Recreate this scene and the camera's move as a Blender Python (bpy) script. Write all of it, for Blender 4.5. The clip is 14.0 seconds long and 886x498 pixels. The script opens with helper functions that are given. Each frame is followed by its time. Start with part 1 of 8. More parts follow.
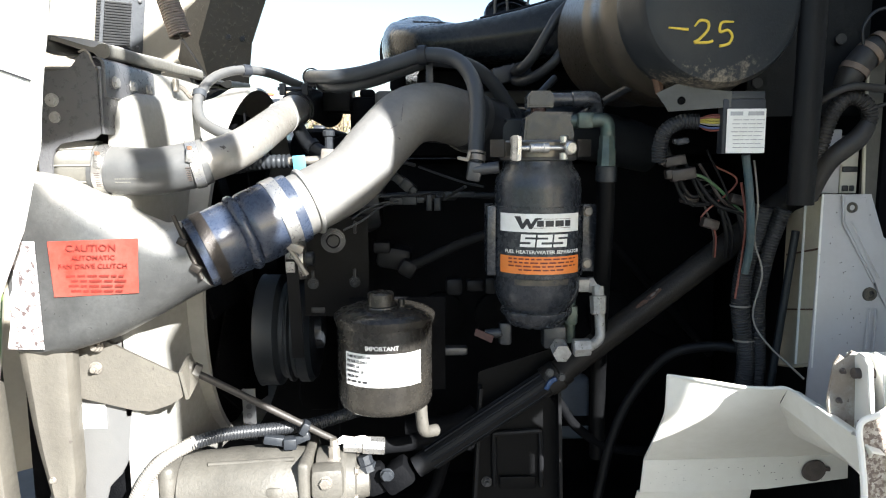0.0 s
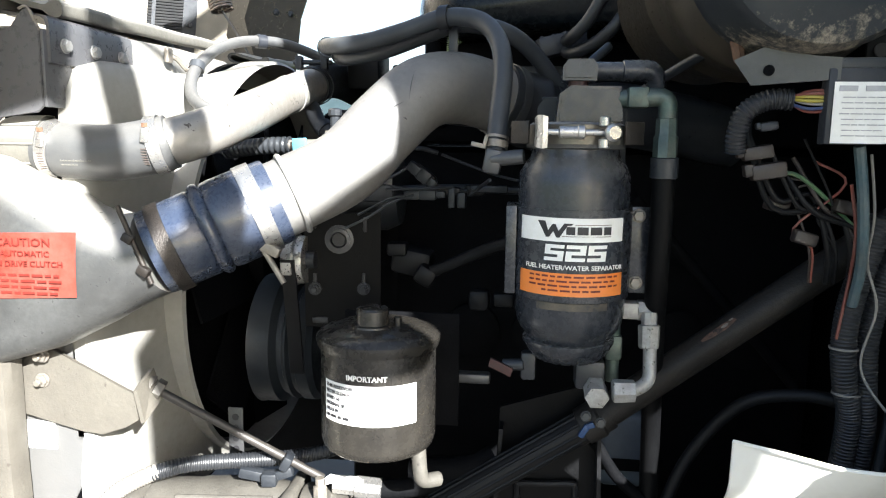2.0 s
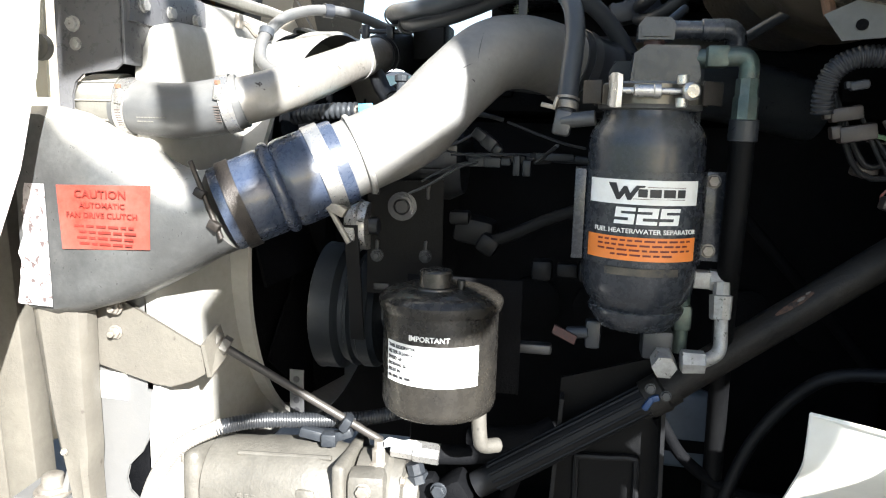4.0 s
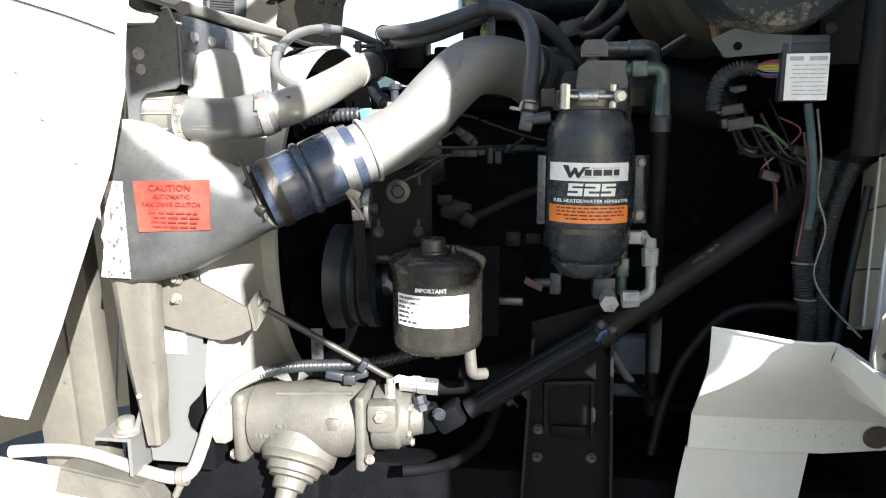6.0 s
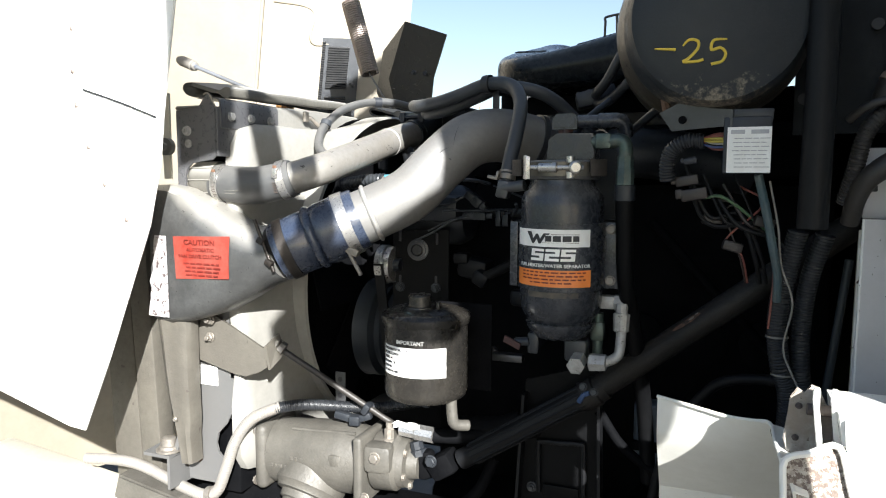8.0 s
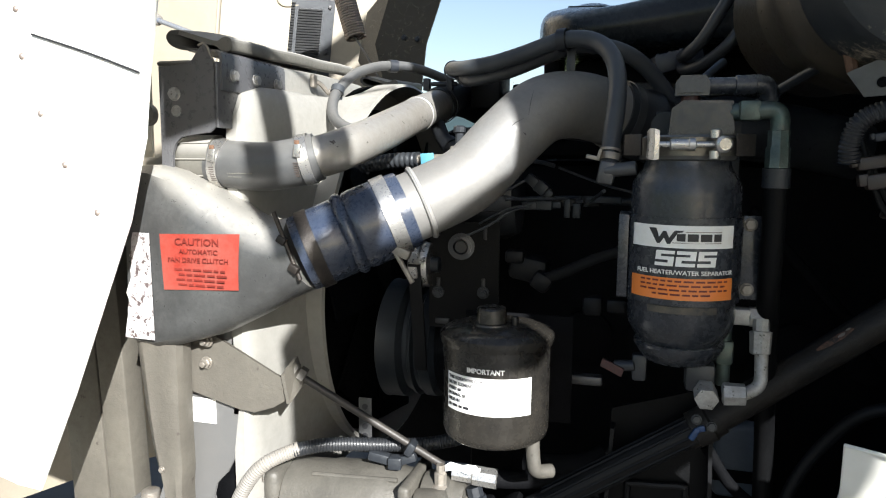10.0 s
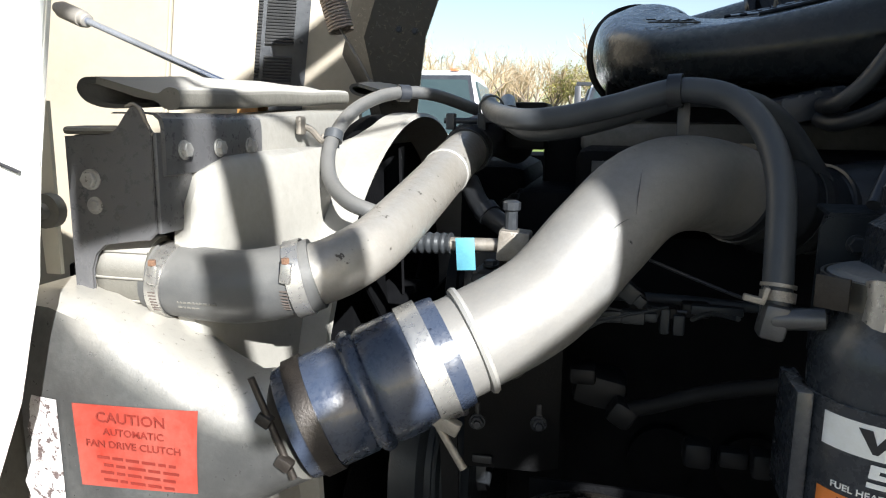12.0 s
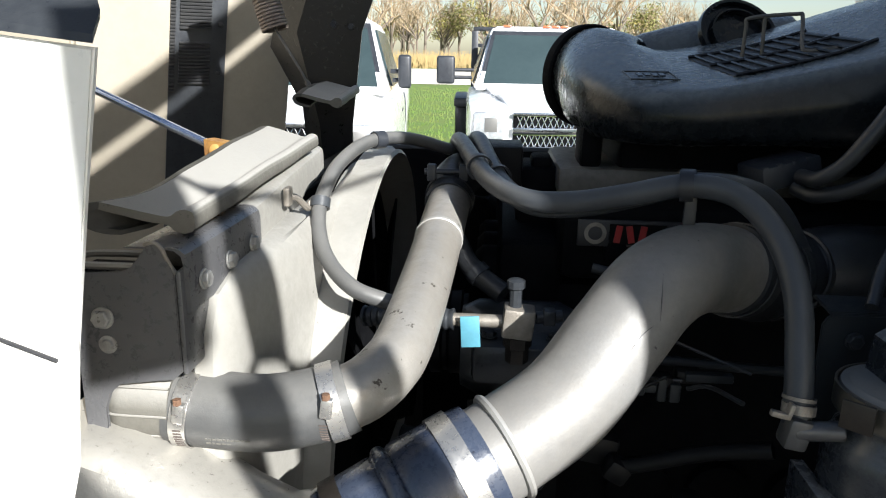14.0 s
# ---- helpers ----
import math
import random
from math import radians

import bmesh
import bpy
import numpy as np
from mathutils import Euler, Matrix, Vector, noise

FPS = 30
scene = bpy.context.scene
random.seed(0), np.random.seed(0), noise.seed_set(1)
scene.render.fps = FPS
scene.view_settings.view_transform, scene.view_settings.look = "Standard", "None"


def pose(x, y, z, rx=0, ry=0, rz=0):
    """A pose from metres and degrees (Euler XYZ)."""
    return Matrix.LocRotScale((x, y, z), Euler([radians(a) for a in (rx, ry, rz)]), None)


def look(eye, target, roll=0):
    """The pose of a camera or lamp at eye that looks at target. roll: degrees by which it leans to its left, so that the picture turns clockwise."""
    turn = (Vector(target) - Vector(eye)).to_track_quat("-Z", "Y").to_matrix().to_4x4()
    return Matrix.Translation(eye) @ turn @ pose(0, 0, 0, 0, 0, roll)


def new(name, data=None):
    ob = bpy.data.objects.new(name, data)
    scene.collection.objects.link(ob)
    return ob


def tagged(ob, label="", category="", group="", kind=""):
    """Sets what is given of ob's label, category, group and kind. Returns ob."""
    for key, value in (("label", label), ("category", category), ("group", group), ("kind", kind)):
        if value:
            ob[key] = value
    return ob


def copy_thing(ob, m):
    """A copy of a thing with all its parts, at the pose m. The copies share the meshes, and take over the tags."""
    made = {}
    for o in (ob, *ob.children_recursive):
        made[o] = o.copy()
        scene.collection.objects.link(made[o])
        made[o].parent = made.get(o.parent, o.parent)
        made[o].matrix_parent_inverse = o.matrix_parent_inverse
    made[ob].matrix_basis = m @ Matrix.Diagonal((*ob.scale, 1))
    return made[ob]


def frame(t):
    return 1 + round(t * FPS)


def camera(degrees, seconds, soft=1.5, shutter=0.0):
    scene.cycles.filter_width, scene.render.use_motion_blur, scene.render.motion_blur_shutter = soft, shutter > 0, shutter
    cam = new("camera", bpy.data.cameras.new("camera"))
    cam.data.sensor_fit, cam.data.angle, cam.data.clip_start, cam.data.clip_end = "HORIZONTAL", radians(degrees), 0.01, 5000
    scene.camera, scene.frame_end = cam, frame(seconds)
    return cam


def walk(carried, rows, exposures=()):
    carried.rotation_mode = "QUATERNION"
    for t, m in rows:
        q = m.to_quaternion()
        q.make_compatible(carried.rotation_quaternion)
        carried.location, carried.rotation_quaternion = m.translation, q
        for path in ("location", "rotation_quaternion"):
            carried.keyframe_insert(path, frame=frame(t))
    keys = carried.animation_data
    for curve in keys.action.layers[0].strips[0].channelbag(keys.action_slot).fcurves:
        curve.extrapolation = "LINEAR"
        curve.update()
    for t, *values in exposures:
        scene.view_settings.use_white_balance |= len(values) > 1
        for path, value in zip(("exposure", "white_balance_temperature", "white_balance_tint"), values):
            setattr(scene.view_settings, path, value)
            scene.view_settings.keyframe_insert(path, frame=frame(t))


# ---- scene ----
cam = camera(64.2, 14.0, 1.1)
PATH = [
    (0, (-0.019, 0.009, 1.61), (0.014, 1.991, 1.345), -0.3),
    (0.5, (-0.006, 0.042, 1.604), (0.002, 2.023, 1.332), -0.5),
    (1, (0.016, 0.109, 1.608), (0.009, 2.092, 1.347), -0.5),
    (1.5, (0.054, 0.176, 1.611), (-0.042, 2.156, 1.344), 0.1),
    (2, (0.08, 0.217, 1.604), (-0.146, 2.182, 1.311), 0.8),
    (2.5, (0.088, 0.234, 1.598), (-0.264, 2.18, 1.301), 1.3),
    (3, (0.083, 0.256, 1.586), (-0.314, 2.191, 1.274), 1.2),
    (5.3, (0.053, 0.059, 1.567), (-0.237, 2.01, 1.235), 0.9),
    (5.5, (0.056, 0.026, 1.577), (-0.222, 1.975, 1.224), 0.4),
    (6, (0.066, -0.023, 1.579), (-0.206, 1.928, 1.237), -0.1),
    (6.5, (0.153, -0.026, 1.588), (-0.22, 1.913, 1.267), -0.3),
    (7, (0.26, -0.026, 1.591), (-0.293, 1.877, 1.318), 0.6),
    (7.5, (0.336, -0.03, 1.597), (-0.36, 1.833, 1.376), 0.4),
    (8, (0.358, -0.034, 1.6), (-0.374, 1.817, 1.405), 0.2),
    (8.2, (0.362, -0.034, 1.602), (-0.369, 1.818, 1.404), 0.4),
    (10.3, (0.041, 0.185, 1.598), (-0.423, 2.11, 1.321), 0.9),
    (10.5, (0.016, 0.213, 1.608), (-0.398, 2.145, 1.299), 1.0),
    (11, (-0.021, 0.321, 1.652), (-0.424, 2.25, 1.313), 0.3),
    (11.5, (-0.046, 0.41, 1.691), (-0.511, 2.329, 1.372), 0.8),
    (12, (-0.083, 0.444, 1.735), (-0.541, 2.358, 1.379), 0.7),
    (12.5, (-0.132, 0.466, 1.782), (-0.455, 2.384, 1.32), -0.2),
    (13, (-0.159, 0.474, 1.823), (-0.343, 2.403, 1.328), 0.9),
    (13.5, (-0.183, 0.466, 1.863), (-0.343, 2.396, 1.365), 1.2),
    (14, (-0.21, 0.466, 1.882), (-0.363, 2.39, 1.358), 1.0),
]
walk(cam, [(t, look(eye, target, roll)) for t, eye, target, roll in PATH],
     [(0, 2.55), (3.0, 2.80), (5.5, 2.62), (8.2, 1.90), (10.3, 1.76), (11.0, 1.80), (11.5, 1.90), (13, 1.74), (14, 1.60)])

# ---- world and sun ----
SUN_AZ, SUN_EL = radians(-54.0), radians(27.0)   # the sun stands behind the cab, on the near side
world = bpy.data.worlds.new("world")
scene.world = world
world.use_nodes = True
wn = world.node_tree.nodes
sky = wn.new("ShaderNodeTexSky")
sky.sky_type, sky.sun_disc = "NISHITA", False
sky.sun_elevation, sky.sun_rotation = SUN_EL, radians(90) - SUN_AZ
haze = wn.new("ShaderNodeHueSaturation")
haze.inputs["Saturation"].default_value = 0.92
world.node_tree.links.new(sky.outputs[0], haze.inputs["Color"])
world.node_tree.links.new(haze.outputs[0], wn["Background"].inputs[0])
wn["Background"].inputs[1].default_value = 0.050
sun = new("sun", bpy.data.lights.new("sun", "SUN"))
sun.data.energy, sun.data.angle, sun.data.color = 5.0, radians(0.5), (1.0, 0.995, 0.975)
SUN_DIR = Vector((math.cos(SUN_EL) * math.cos(SUN_AZ), math.cos(SUN_EL) * math.sin(SUN_AZ), math.sin(SUN_EL)))
sun.matrix_world = SUN_DIR.to_track_quat("Z", "Y").to_matrix().to_4x4()

# ---- materials ----
def mat(name, col, rough=0.5, metal=0.0, col2=None, scale=30.0, mix=0.5, bump=0.0, bscale=200.0, dust=0.0, dustcol=(0.36, 0.32, 0.26), spots=None, spot_scale=60.0, spot_at=0.62, coat=0.0, spread=0.12, spec=0.5, top=0.0, topcol=(0.40, 0.385, 0.35)):
    """Base colour broken by broad noise, fine noise, optional dust film and chipped spots, with a fine relief."""
    m = bpy.data.materials.new(name)
    m.use_nodes = True
    n, l = m.node_tree.nodes, m.node_tree.links
    b = n["Principled BSDF"]
    tc = n.new("ShaderNodeTexCoord")
    def noise_tex(sc, det=6.0, rg=0.6):
        t = n.new("ShaderNodeTexNoise")
        t.inputs["Scale"].default_value, t.inputs["Detail"].default_value, t.inputs["Roughness"].default_value = sc, det, rg
        l.new(tc.outputs["Object"], t.inputs["Vector"])
        return t
    def ramp(src, a, c, lo=0.0, hi=1.0):
        r = n.new("ShaderNodeMapRange")
        r.inputs[1].default_value, r.inputs[2].default_value, r.inputs[3].default_value, r.inputs[4].default_value = a, c, lo, hi
        l.new(src, r.inputs[0])
        return r.outputs[0]
    def blend(fac, a, c):
        x = n.new("ShaderNodeMix")
        x.data_type = "RGBA"
        l.new(fac, x.inputs[0])
        for k, v in ((6, a), (7, c)):
            if isinstance(v, tuple):
                x.inputs[k].default_value = (*v, 1)
            else:
                l.new(v, x.inputs[k])
        return x.outputs[2]
    c2 = col2 or tuple(v * 0.6 for v in col)
    broad = noise_tex(scale)
    fine = noise_tex(scale * 9.0, 8.0, 0.7)
    out = blend(ramp(broad.outputs[0], 0.5 - spread, 0.5 + spread, 0.0, mix), col, c2)
    out = blend(ramp(fine.outputs[0], 0.42, 0.72, 0.0, mix * 0.7), out, c2)
    if dust:
        d = noise_tex(scale * 0.6, 9.0, 0.75)
        out = blend(ramp(d.outputs[0], 0.35, 0.75, 0.0, dust), out, dustcol)
    if spots:
        sp = noise_tex(spot_scale, 4.0, 0.65)
        out = blend(ramp(sp.outputs[0], spot_at, spot_at + 0.03), out, spots)
    # upward faces blend to topcol: settled dust, and on the duct painted sky sheen
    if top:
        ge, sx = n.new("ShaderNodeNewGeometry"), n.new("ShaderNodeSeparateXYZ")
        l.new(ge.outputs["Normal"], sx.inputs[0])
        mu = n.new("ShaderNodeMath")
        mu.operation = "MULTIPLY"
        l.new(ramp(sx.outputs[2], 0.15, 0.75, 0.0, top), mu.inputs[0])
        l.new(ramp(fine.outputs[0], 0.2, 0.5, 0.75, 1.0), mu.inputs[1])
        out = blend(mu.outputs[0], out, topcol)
    l.new(out, b.inputs["Base Color"])
    l.new(ramp(fine.outputs[0], 0.3, 0.75, max(rough - 0.12, 0.05), min(rough + 0.15, 1.0)), b.inputs["Roughness"])
    b.inputs["Metallic"].default_value = metal
    b.inputs["Coat Weight"].default_value = coat
    b.inputs["Specular IOR Level"].default_value = spec
    if bump:
        h = noise_tex(bscale, 5.0, 0.6)
        bp = n.new("ShaderNodeBump")
        bp.inputs["Strength"].default_value, bp.inputs["Distance"].default_value = bump, 0.002
        l.new(h.outputs[0], bp.inputs["Height"])
        l.new(bp.outputs[0], b.inputs["Normal"])
    return m

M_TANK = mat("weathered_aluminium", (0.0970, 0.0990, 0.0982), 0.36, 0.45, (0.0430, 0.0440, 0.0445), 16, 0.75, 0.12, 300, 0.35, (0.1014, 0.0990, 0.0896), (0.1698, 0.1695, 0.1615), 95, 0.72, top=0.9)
M_PIPE = mat("dusty_aluminium_pipe", (0.3425, 0.3418, 0.3366), 0.50, 0.45, (0.2679, 0.2610, 0.2466), 12, 0.5, 0.1, 420, 0.5, (0.3425, 0.3142, 0.2708), (0.0894, 0.0849, 0.0822), 90, 0.74)
M_SPIPE = mat("scuffed_aluminium_pipe", (0.186, 0.186, 0.184), 0.56, 0.30, (0.132, 0.130, 0.126), 10, 0.65, 0.12, 420, 0.5, (0.232, 0.214, 0.182), (0.048, 0.047, 0.048), 70, 0.715, spec=0.4)
M_RUBBER = mat("dusty_rubber", (0.0095, 0.0108, 0.0135), 0.42, 0, (0.0200, 0.0218, 0.0250), 20, 0.6, 0.15, 600, 0.3, (0.0440, 0.0455, 0.0470), (0.070, 0.070, 0.068), 140, 0.745, spec=0.45)
M_HOSE = mat("grey_rubber_hose", (0.0205, 0.0240, 0.0295), 0.42, 0, (0.0335, 0.0385, 0.0450), 20, 0.6, 0.1, 500, 0.45, (0.058, 0.064, 0.070), (0.10, 0.10, 0.098), 130, 0.74, spec=0.4, top=0.35, topcol=(0.082, 0.086, 0.089))
M_SEAL = mat("dusty_seal_rubber", (0.110, 0.106, 0.092), 0.65, 0, (0.075, 0.073, 0.064), 14, 0.6, 0.2, 400, 0.4, (0.15, 0.143, 0.125), (0.06, 0.058, 0.052), 80, 0.68, top=0.85, topcol=(0.31, 0.302, 0.280))
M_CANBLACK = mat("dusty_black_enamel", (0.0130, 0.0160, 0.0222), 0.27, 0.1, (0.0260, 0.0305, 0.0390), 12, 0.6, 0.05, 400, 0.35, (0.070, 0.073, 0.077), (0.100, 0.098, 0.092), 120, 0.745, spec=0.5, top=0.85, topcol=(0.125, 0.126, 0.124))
M_RADHOSE = mat("dusty_radiator_hose", (0.038, 0.040, 0.043), 0.42, 0, (0.062, 0.063, 0.063), 22, 0.7, 0.12, 500, 0.45, (0.105, 0.104, 0.098), (0.16, 0.155, 0.145), 110, 0.715, top=0.4, topcol=(0.165, 0.161, 0.15))
M_BLACK = mat("black_paint", (0.0115, 0.0137, 0.0182), 0.42, 0, (0.0259, 0.0292, 0.0355), 18, 0.6, 0.12, 400, 0.25, (0.0804, 0.0845, 0.0944), spec=0.35)
# near-black iron, lowered so the colour itself holds the bay's deep shade
M_DARK = mat("deep_shade_black", (0.0018, 0.0020, 0.0026), 0.72, 0, (0.0046, 0.0048, 0.0055), 22, 0.7, 0.5, 260, 0.18, (0.0118, 0.0120, 0.0128), spec=0.05)
M_PLATE = mat("black_sheet_metal", (0.0155, 0.0180, 0.0230), 0.36, 0.2, (0.0300, 0.0340, 0.0395), 18, 0.7, 0.12, 400, 0.3, (0.0640, 0.0690, 0.0710), (0.105, 0.100, 0.090), 120, 0.74, spec=0.42)
# black taken below its own tone to carry shade on bay plates
M_SOFTBLACK = mat("shade_dulled_black", (0.0022, 0.0023, 0.0027), 0.5, 0, (0.0042, 0.0045, 0.0050), 18, 0.6, 0.2, 300, 0.2, (0.0105, 0.0105, 0.0104), spec=0.10)
M_BLUE = mat("blue_silicone", (0.0105, 0.0185, 0.040), 0.30, 0, (0.022, 0.032, 0.055), 22, 0.7, 0.15, 160, 0.35, (0.088, 0.095, 0.110), (0.006, 0.009, 0.018), 60, 0.70, coat=0.35, spec=0.6)
M_STEEL = mat("zinc_steel", (0.500, 0.492, 0.475), 0.32, 0.85, (0.400, 0.388, 0.365), 30, 0.4, 0.02, 300, 0.15, (0.30, 0.28, 0.24))
M_BOLT = mat("dusty_bolt_steel", (0.2700, 0.2535, 0.2265), 0.5, 0.6, (0.1515, 0.1297, 0.1080), 90, 0.6, 0.3, 700, 0.3)
M_CLAMP = mat("brown_steel", (0.032, 0.027, 0.024), 0.40, 0.5, (0.017, 0.0145, 0.013), 60, 0.7, 0.3, 400, 0.25, (0.075, 0.064, 0.050))
M_RUST = mat("rusty_steel", (0.1540, 0.0840, 0.0490), 0.8, 0.2, (0.0840, 0.0490, 0.0350), 90, 0.7, 0.6, 500)
M_GEAR = mat("grey_painted_casting", (0.088, 0.0835, 0.0725), 0.55, 0.1, (0.0520, 0.0488, 0.0422), 26, 0.75, 0.45, 200, 0.5, (0.112, 0.103, 0.086), (0.040, 0.036, 0.032), 70, 0.69)
M_BEIGE = mat("dusty_beige_plastic", (0.0945, 0.0875, 0.0725), 0.6, 0, (0.0560, 0.0505, 0.0425), 8, 0.75, 0.3, 220, 0.5, (0.122, 0.112, 0.092), (0.046, 0.038, 0.032), 46, 0.665)
M_SHROUD = mat("dusty_shroud_plastic", (0.252, 0.246, 0.226), 0.5, 0, (0.180, 0.175, 0.160), 9, 0.6, 0.12, 250, 0.4, (0.28, 0.268, 0.238), (0.14, 0.132, 0.118), 70, 0.70)
M_WHITE = mat("white_truck_paint", (0.80, 0.80, 0.77), 0.35, 0, (0.70, 0.69, 0.64), 6, 0.5, 0.06, 300, 0.12, (0.55, 0.5, 0.42), (0.32, 0.29, 0.25), 120, 0.76, 0.3)
M_CREAM = mat("cream_painted_panel", (0.560, 0.535, 0.450), 0.5, 0, (0.44, 0.415, 0.345), 8, 0.6, 0.1, 300, 0.3, (0.36, 0.325, 0.26), (0.16, 0.14, 0.115), 100, 0.74)
M_HOODIN = mat("tan_hood_lining", (0.250, 0.222, 0.172), 0.6, 0, (0.195, 0.172, 0.135), 5, 0.5, 0.2, 200, 0.3)
M_RED = mat("red_decal", (0.2190, 0.0169, 0.0089), 0.45, 0, (0.1827, 0.0199, 0.0119), 40, 0.6, 0.05, 300, 0.15)
M_ORANGE = mat("orange_decal", (0.80, 0.22, 0.03), 0.4, 0, (0.66, 0.19, 0.04), 50, 0.5, 0.03, 300, 0.12)
M_LABEL = mat("white_decal", (0.82, 0.82, 0.80), 0.45, 0, (0.68, 0.67, 0.62), 60, 0.5, 0.03, 300, 0.1)
M_INK = mat("black_ink", (0.02, 0.02, 0.022), 0.5)
M_PLUG = mat("grey_brown_rubber", (0.085, 0.066, 0.058), 0.7, 0, (0.05, 0.04, 0.036), 120, 0.7, 0.2, 300, 0.3, (0.13, 0.11, 0.095))
M_LEVER = mat("faded_red_vinyl", (0.045, 0.011, 0.009), 0.6, 0, (0.02, 0.01, 0.01), 150, 0.7)
M_INKRED = mat("dark_red_ink", (0.1500, 0.0160, 0.0100), 0.5)
M_GREENFIT = mat("green_plated_fitting", (0.0540, 0.0960, 0.0858), 0.4, 0.5, (0.0270, 0.0420, 0.0396), 80, 0.7, 0.2, 500, 0.25)
M_BRACKET = mat("grey_bracket_steel", (0.0760, 0.0780, 0.0825), 0.38, 0.45, (0.0480, 0.0495, 0.0520), 14, 0.7, 0.1, 400, 0.35, (0.1150, 0.1120, 0.1040), (0.205, 0.198, 0.188), 100, 0.725)
M_TAPEGREY = mat("grimy_tape", (0.10, 0.085, 0.06), 0.6, 0, (0.03, 0.028, 0.026), 70, 0.8, 0.1, 300, 0.2, (0.12, 0.105, 0.08), (0.02, 0.02, 0.022), 90, 0.56)
M_CANISTER = mat("dusty_brown_black", (0.028, 0.0252, 0.0215), 0.36, 0.25, (0.052, 0.044, 0.034), 16, 0.8, 0.1, 300, 0.45, (0.096, 0.080, 0.058), (0.12, 0.08, 0.048), 70, 0.69, spec=0.5)
M_FLANGE = mat("yellowed_cream_paint", (0.60, 0.55, 0.42), 0.5, 0, (0.48, 0.43, 0.32), 12, 0.6, 0.1, 300, 0.3, (0.40, 0.34, 0.24), (0.20, 0.15, 0.09), 90, 0.72)
M_RUSTDIM = mat("dull_shaft_rust", (0.150, 0.078, 0.050), 0.8, 0.1, (0.040, 0.030, 0.026), 90, 0.8, 0.4, 300, 0, spots=(0.026, 0.022, 0.020), spot_scale=120, spot_at=0.56)
M_LOOMGREY = mat("dusty_grey_loom", (0.075, 0.072, 0.067), 0.55, 0, (0.05, 0.048, 0.045), 30, 0.6, 0.1, 300, 0.4, (0.11, 0.103, 0.09))
M_CAN = mat("dusty_can_enamel", (0.0080, 0.0078, 0.0078), 0.27, 0.1, (0.0160, 0.0150, 0.0135), 9, 0.6, 0.04, 300, 0.5, (0.070, 0.062, 0.049), (0.15, 0.14, 0.115), 60, 0.74, spec=0.5)
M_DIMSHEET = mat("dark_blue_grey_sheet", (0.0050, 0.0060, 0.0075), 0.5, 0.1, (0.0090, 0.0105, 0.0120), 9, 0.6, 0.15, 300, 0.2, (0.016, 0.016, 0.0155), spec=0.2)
M_YELLOW = mat("yellow_paint_marker", (0.75, 0.55, 0.06), 0.5, 0, (0.6, 0.42, 0.05), 200, 0.5)
M_ROD = mat("brown_grey_rod", (0.040, 0.036, 0.033), 0.5, 0.2, (0.022, 0.020, 0.018), 60, 0.7, 0.15, 400, 0.3, (0.070, 0.062, 0.052))
# topcol puts the sky's reflection into the duct's upper faces
M_DUCT = mat("dusty_duct_sky_sheen", (0.0040, 0.0056, 0.0074), 0.27, 0, (0.0070, 0.0092, 0.0110), 10, 0.6, 0.012, 120, 0.2, (0.015, 0.019, 0.022), spec=0.24, top=0.7, topcol=(0.120, 0.138, 0.152))
M_DECALINK = mat("faded_decal_ink", (0.142, 0.0142, 0.009), 0.5)
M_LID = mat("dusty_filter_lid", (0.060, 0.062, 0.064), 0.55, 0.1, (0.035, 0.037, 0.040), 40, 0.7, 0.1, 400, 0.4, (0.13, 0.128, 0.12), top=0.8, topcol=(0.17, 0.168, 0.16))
M_BAND = mat("dull_band_steel", (0.150, 0.140, 0.122), 0.38, 0.7, (0.085, 0.078, 0.066), 60, 0.6, 0.06, 500, 0.3, (0.20, 0.18, 0.14), (0.10, 0.065, 0.035), 110, 0.70)
M_TUBE = mat("stained_coolant_tube", (0.300, 0.292, 0.275), 0.45, 0.45, (0.205, 0.195, 0.178), 9, 0.7, 0.15, 350, 0.5, (0.27, 0.235, 0.19), (0.062, 0.054, 0.046), 42, 0.645)
M_ZINC = mat("chalky_zinc_fitting", (0.36, 0.36, 0.35), 0.5, 0.35, (0.20, 0.195, 0.185), 90, 0.8, 0.2, 400, 0.3, (0.45, 0.44, 0.41), (0.10, 0.095, 0.085), 130, 0.64)
M_DIRTY = mat("dirty_white_steel", (0.42, 0.40, 0.36), 0.6, 0, (0.24, 0.20, 0.165), 40, 0.9, 0.2, 300, 0.5, (0.24, 0.185, 0.14), (0.10, 0.065, 0.045), 75, 0.63)
M_RADPLATE = mat("scuffed_radiator_bracket", (0.098, 0.099, 0.105), 0.32, 0.2, (0.070, 0.071, 0.076), 14, 0.7, 0.1, 400, 0.35, (0.140, 0.137, 0.130), (0.22, 0.212, 0.20), 100, 0.735)
M_SUPPORT = mat("satin_black_support", (0.0032, 0.0042, 0.0062), 0.34, 0, (0.0060, 0.0072, 0.0095), 12, 0.6, 0.05, 300, 0.15, (0.012, 0.0135, 0.016), spec=0.35)
# darker copy of the seal rubber, painting the shade inside the fold
M_SEALSHADE = mat("shaded_seal_rubber", (0.034, 0.034, 0.030), 0.6, 0, (0.022, 0.0215, 0.019), 20, 0.6, 0.2, 400, 0.3, (0.060, 0.058, 0.050))
M_LOOMBROWN = mat("grimy_brown_loom", (0.026, 0.0225, 0.020), 0.5, 0, (0.016, 0.0145, 0.0135), 30, 0.6, 0.1, 300, 0.35, (0.048, 0.041, 0.034))
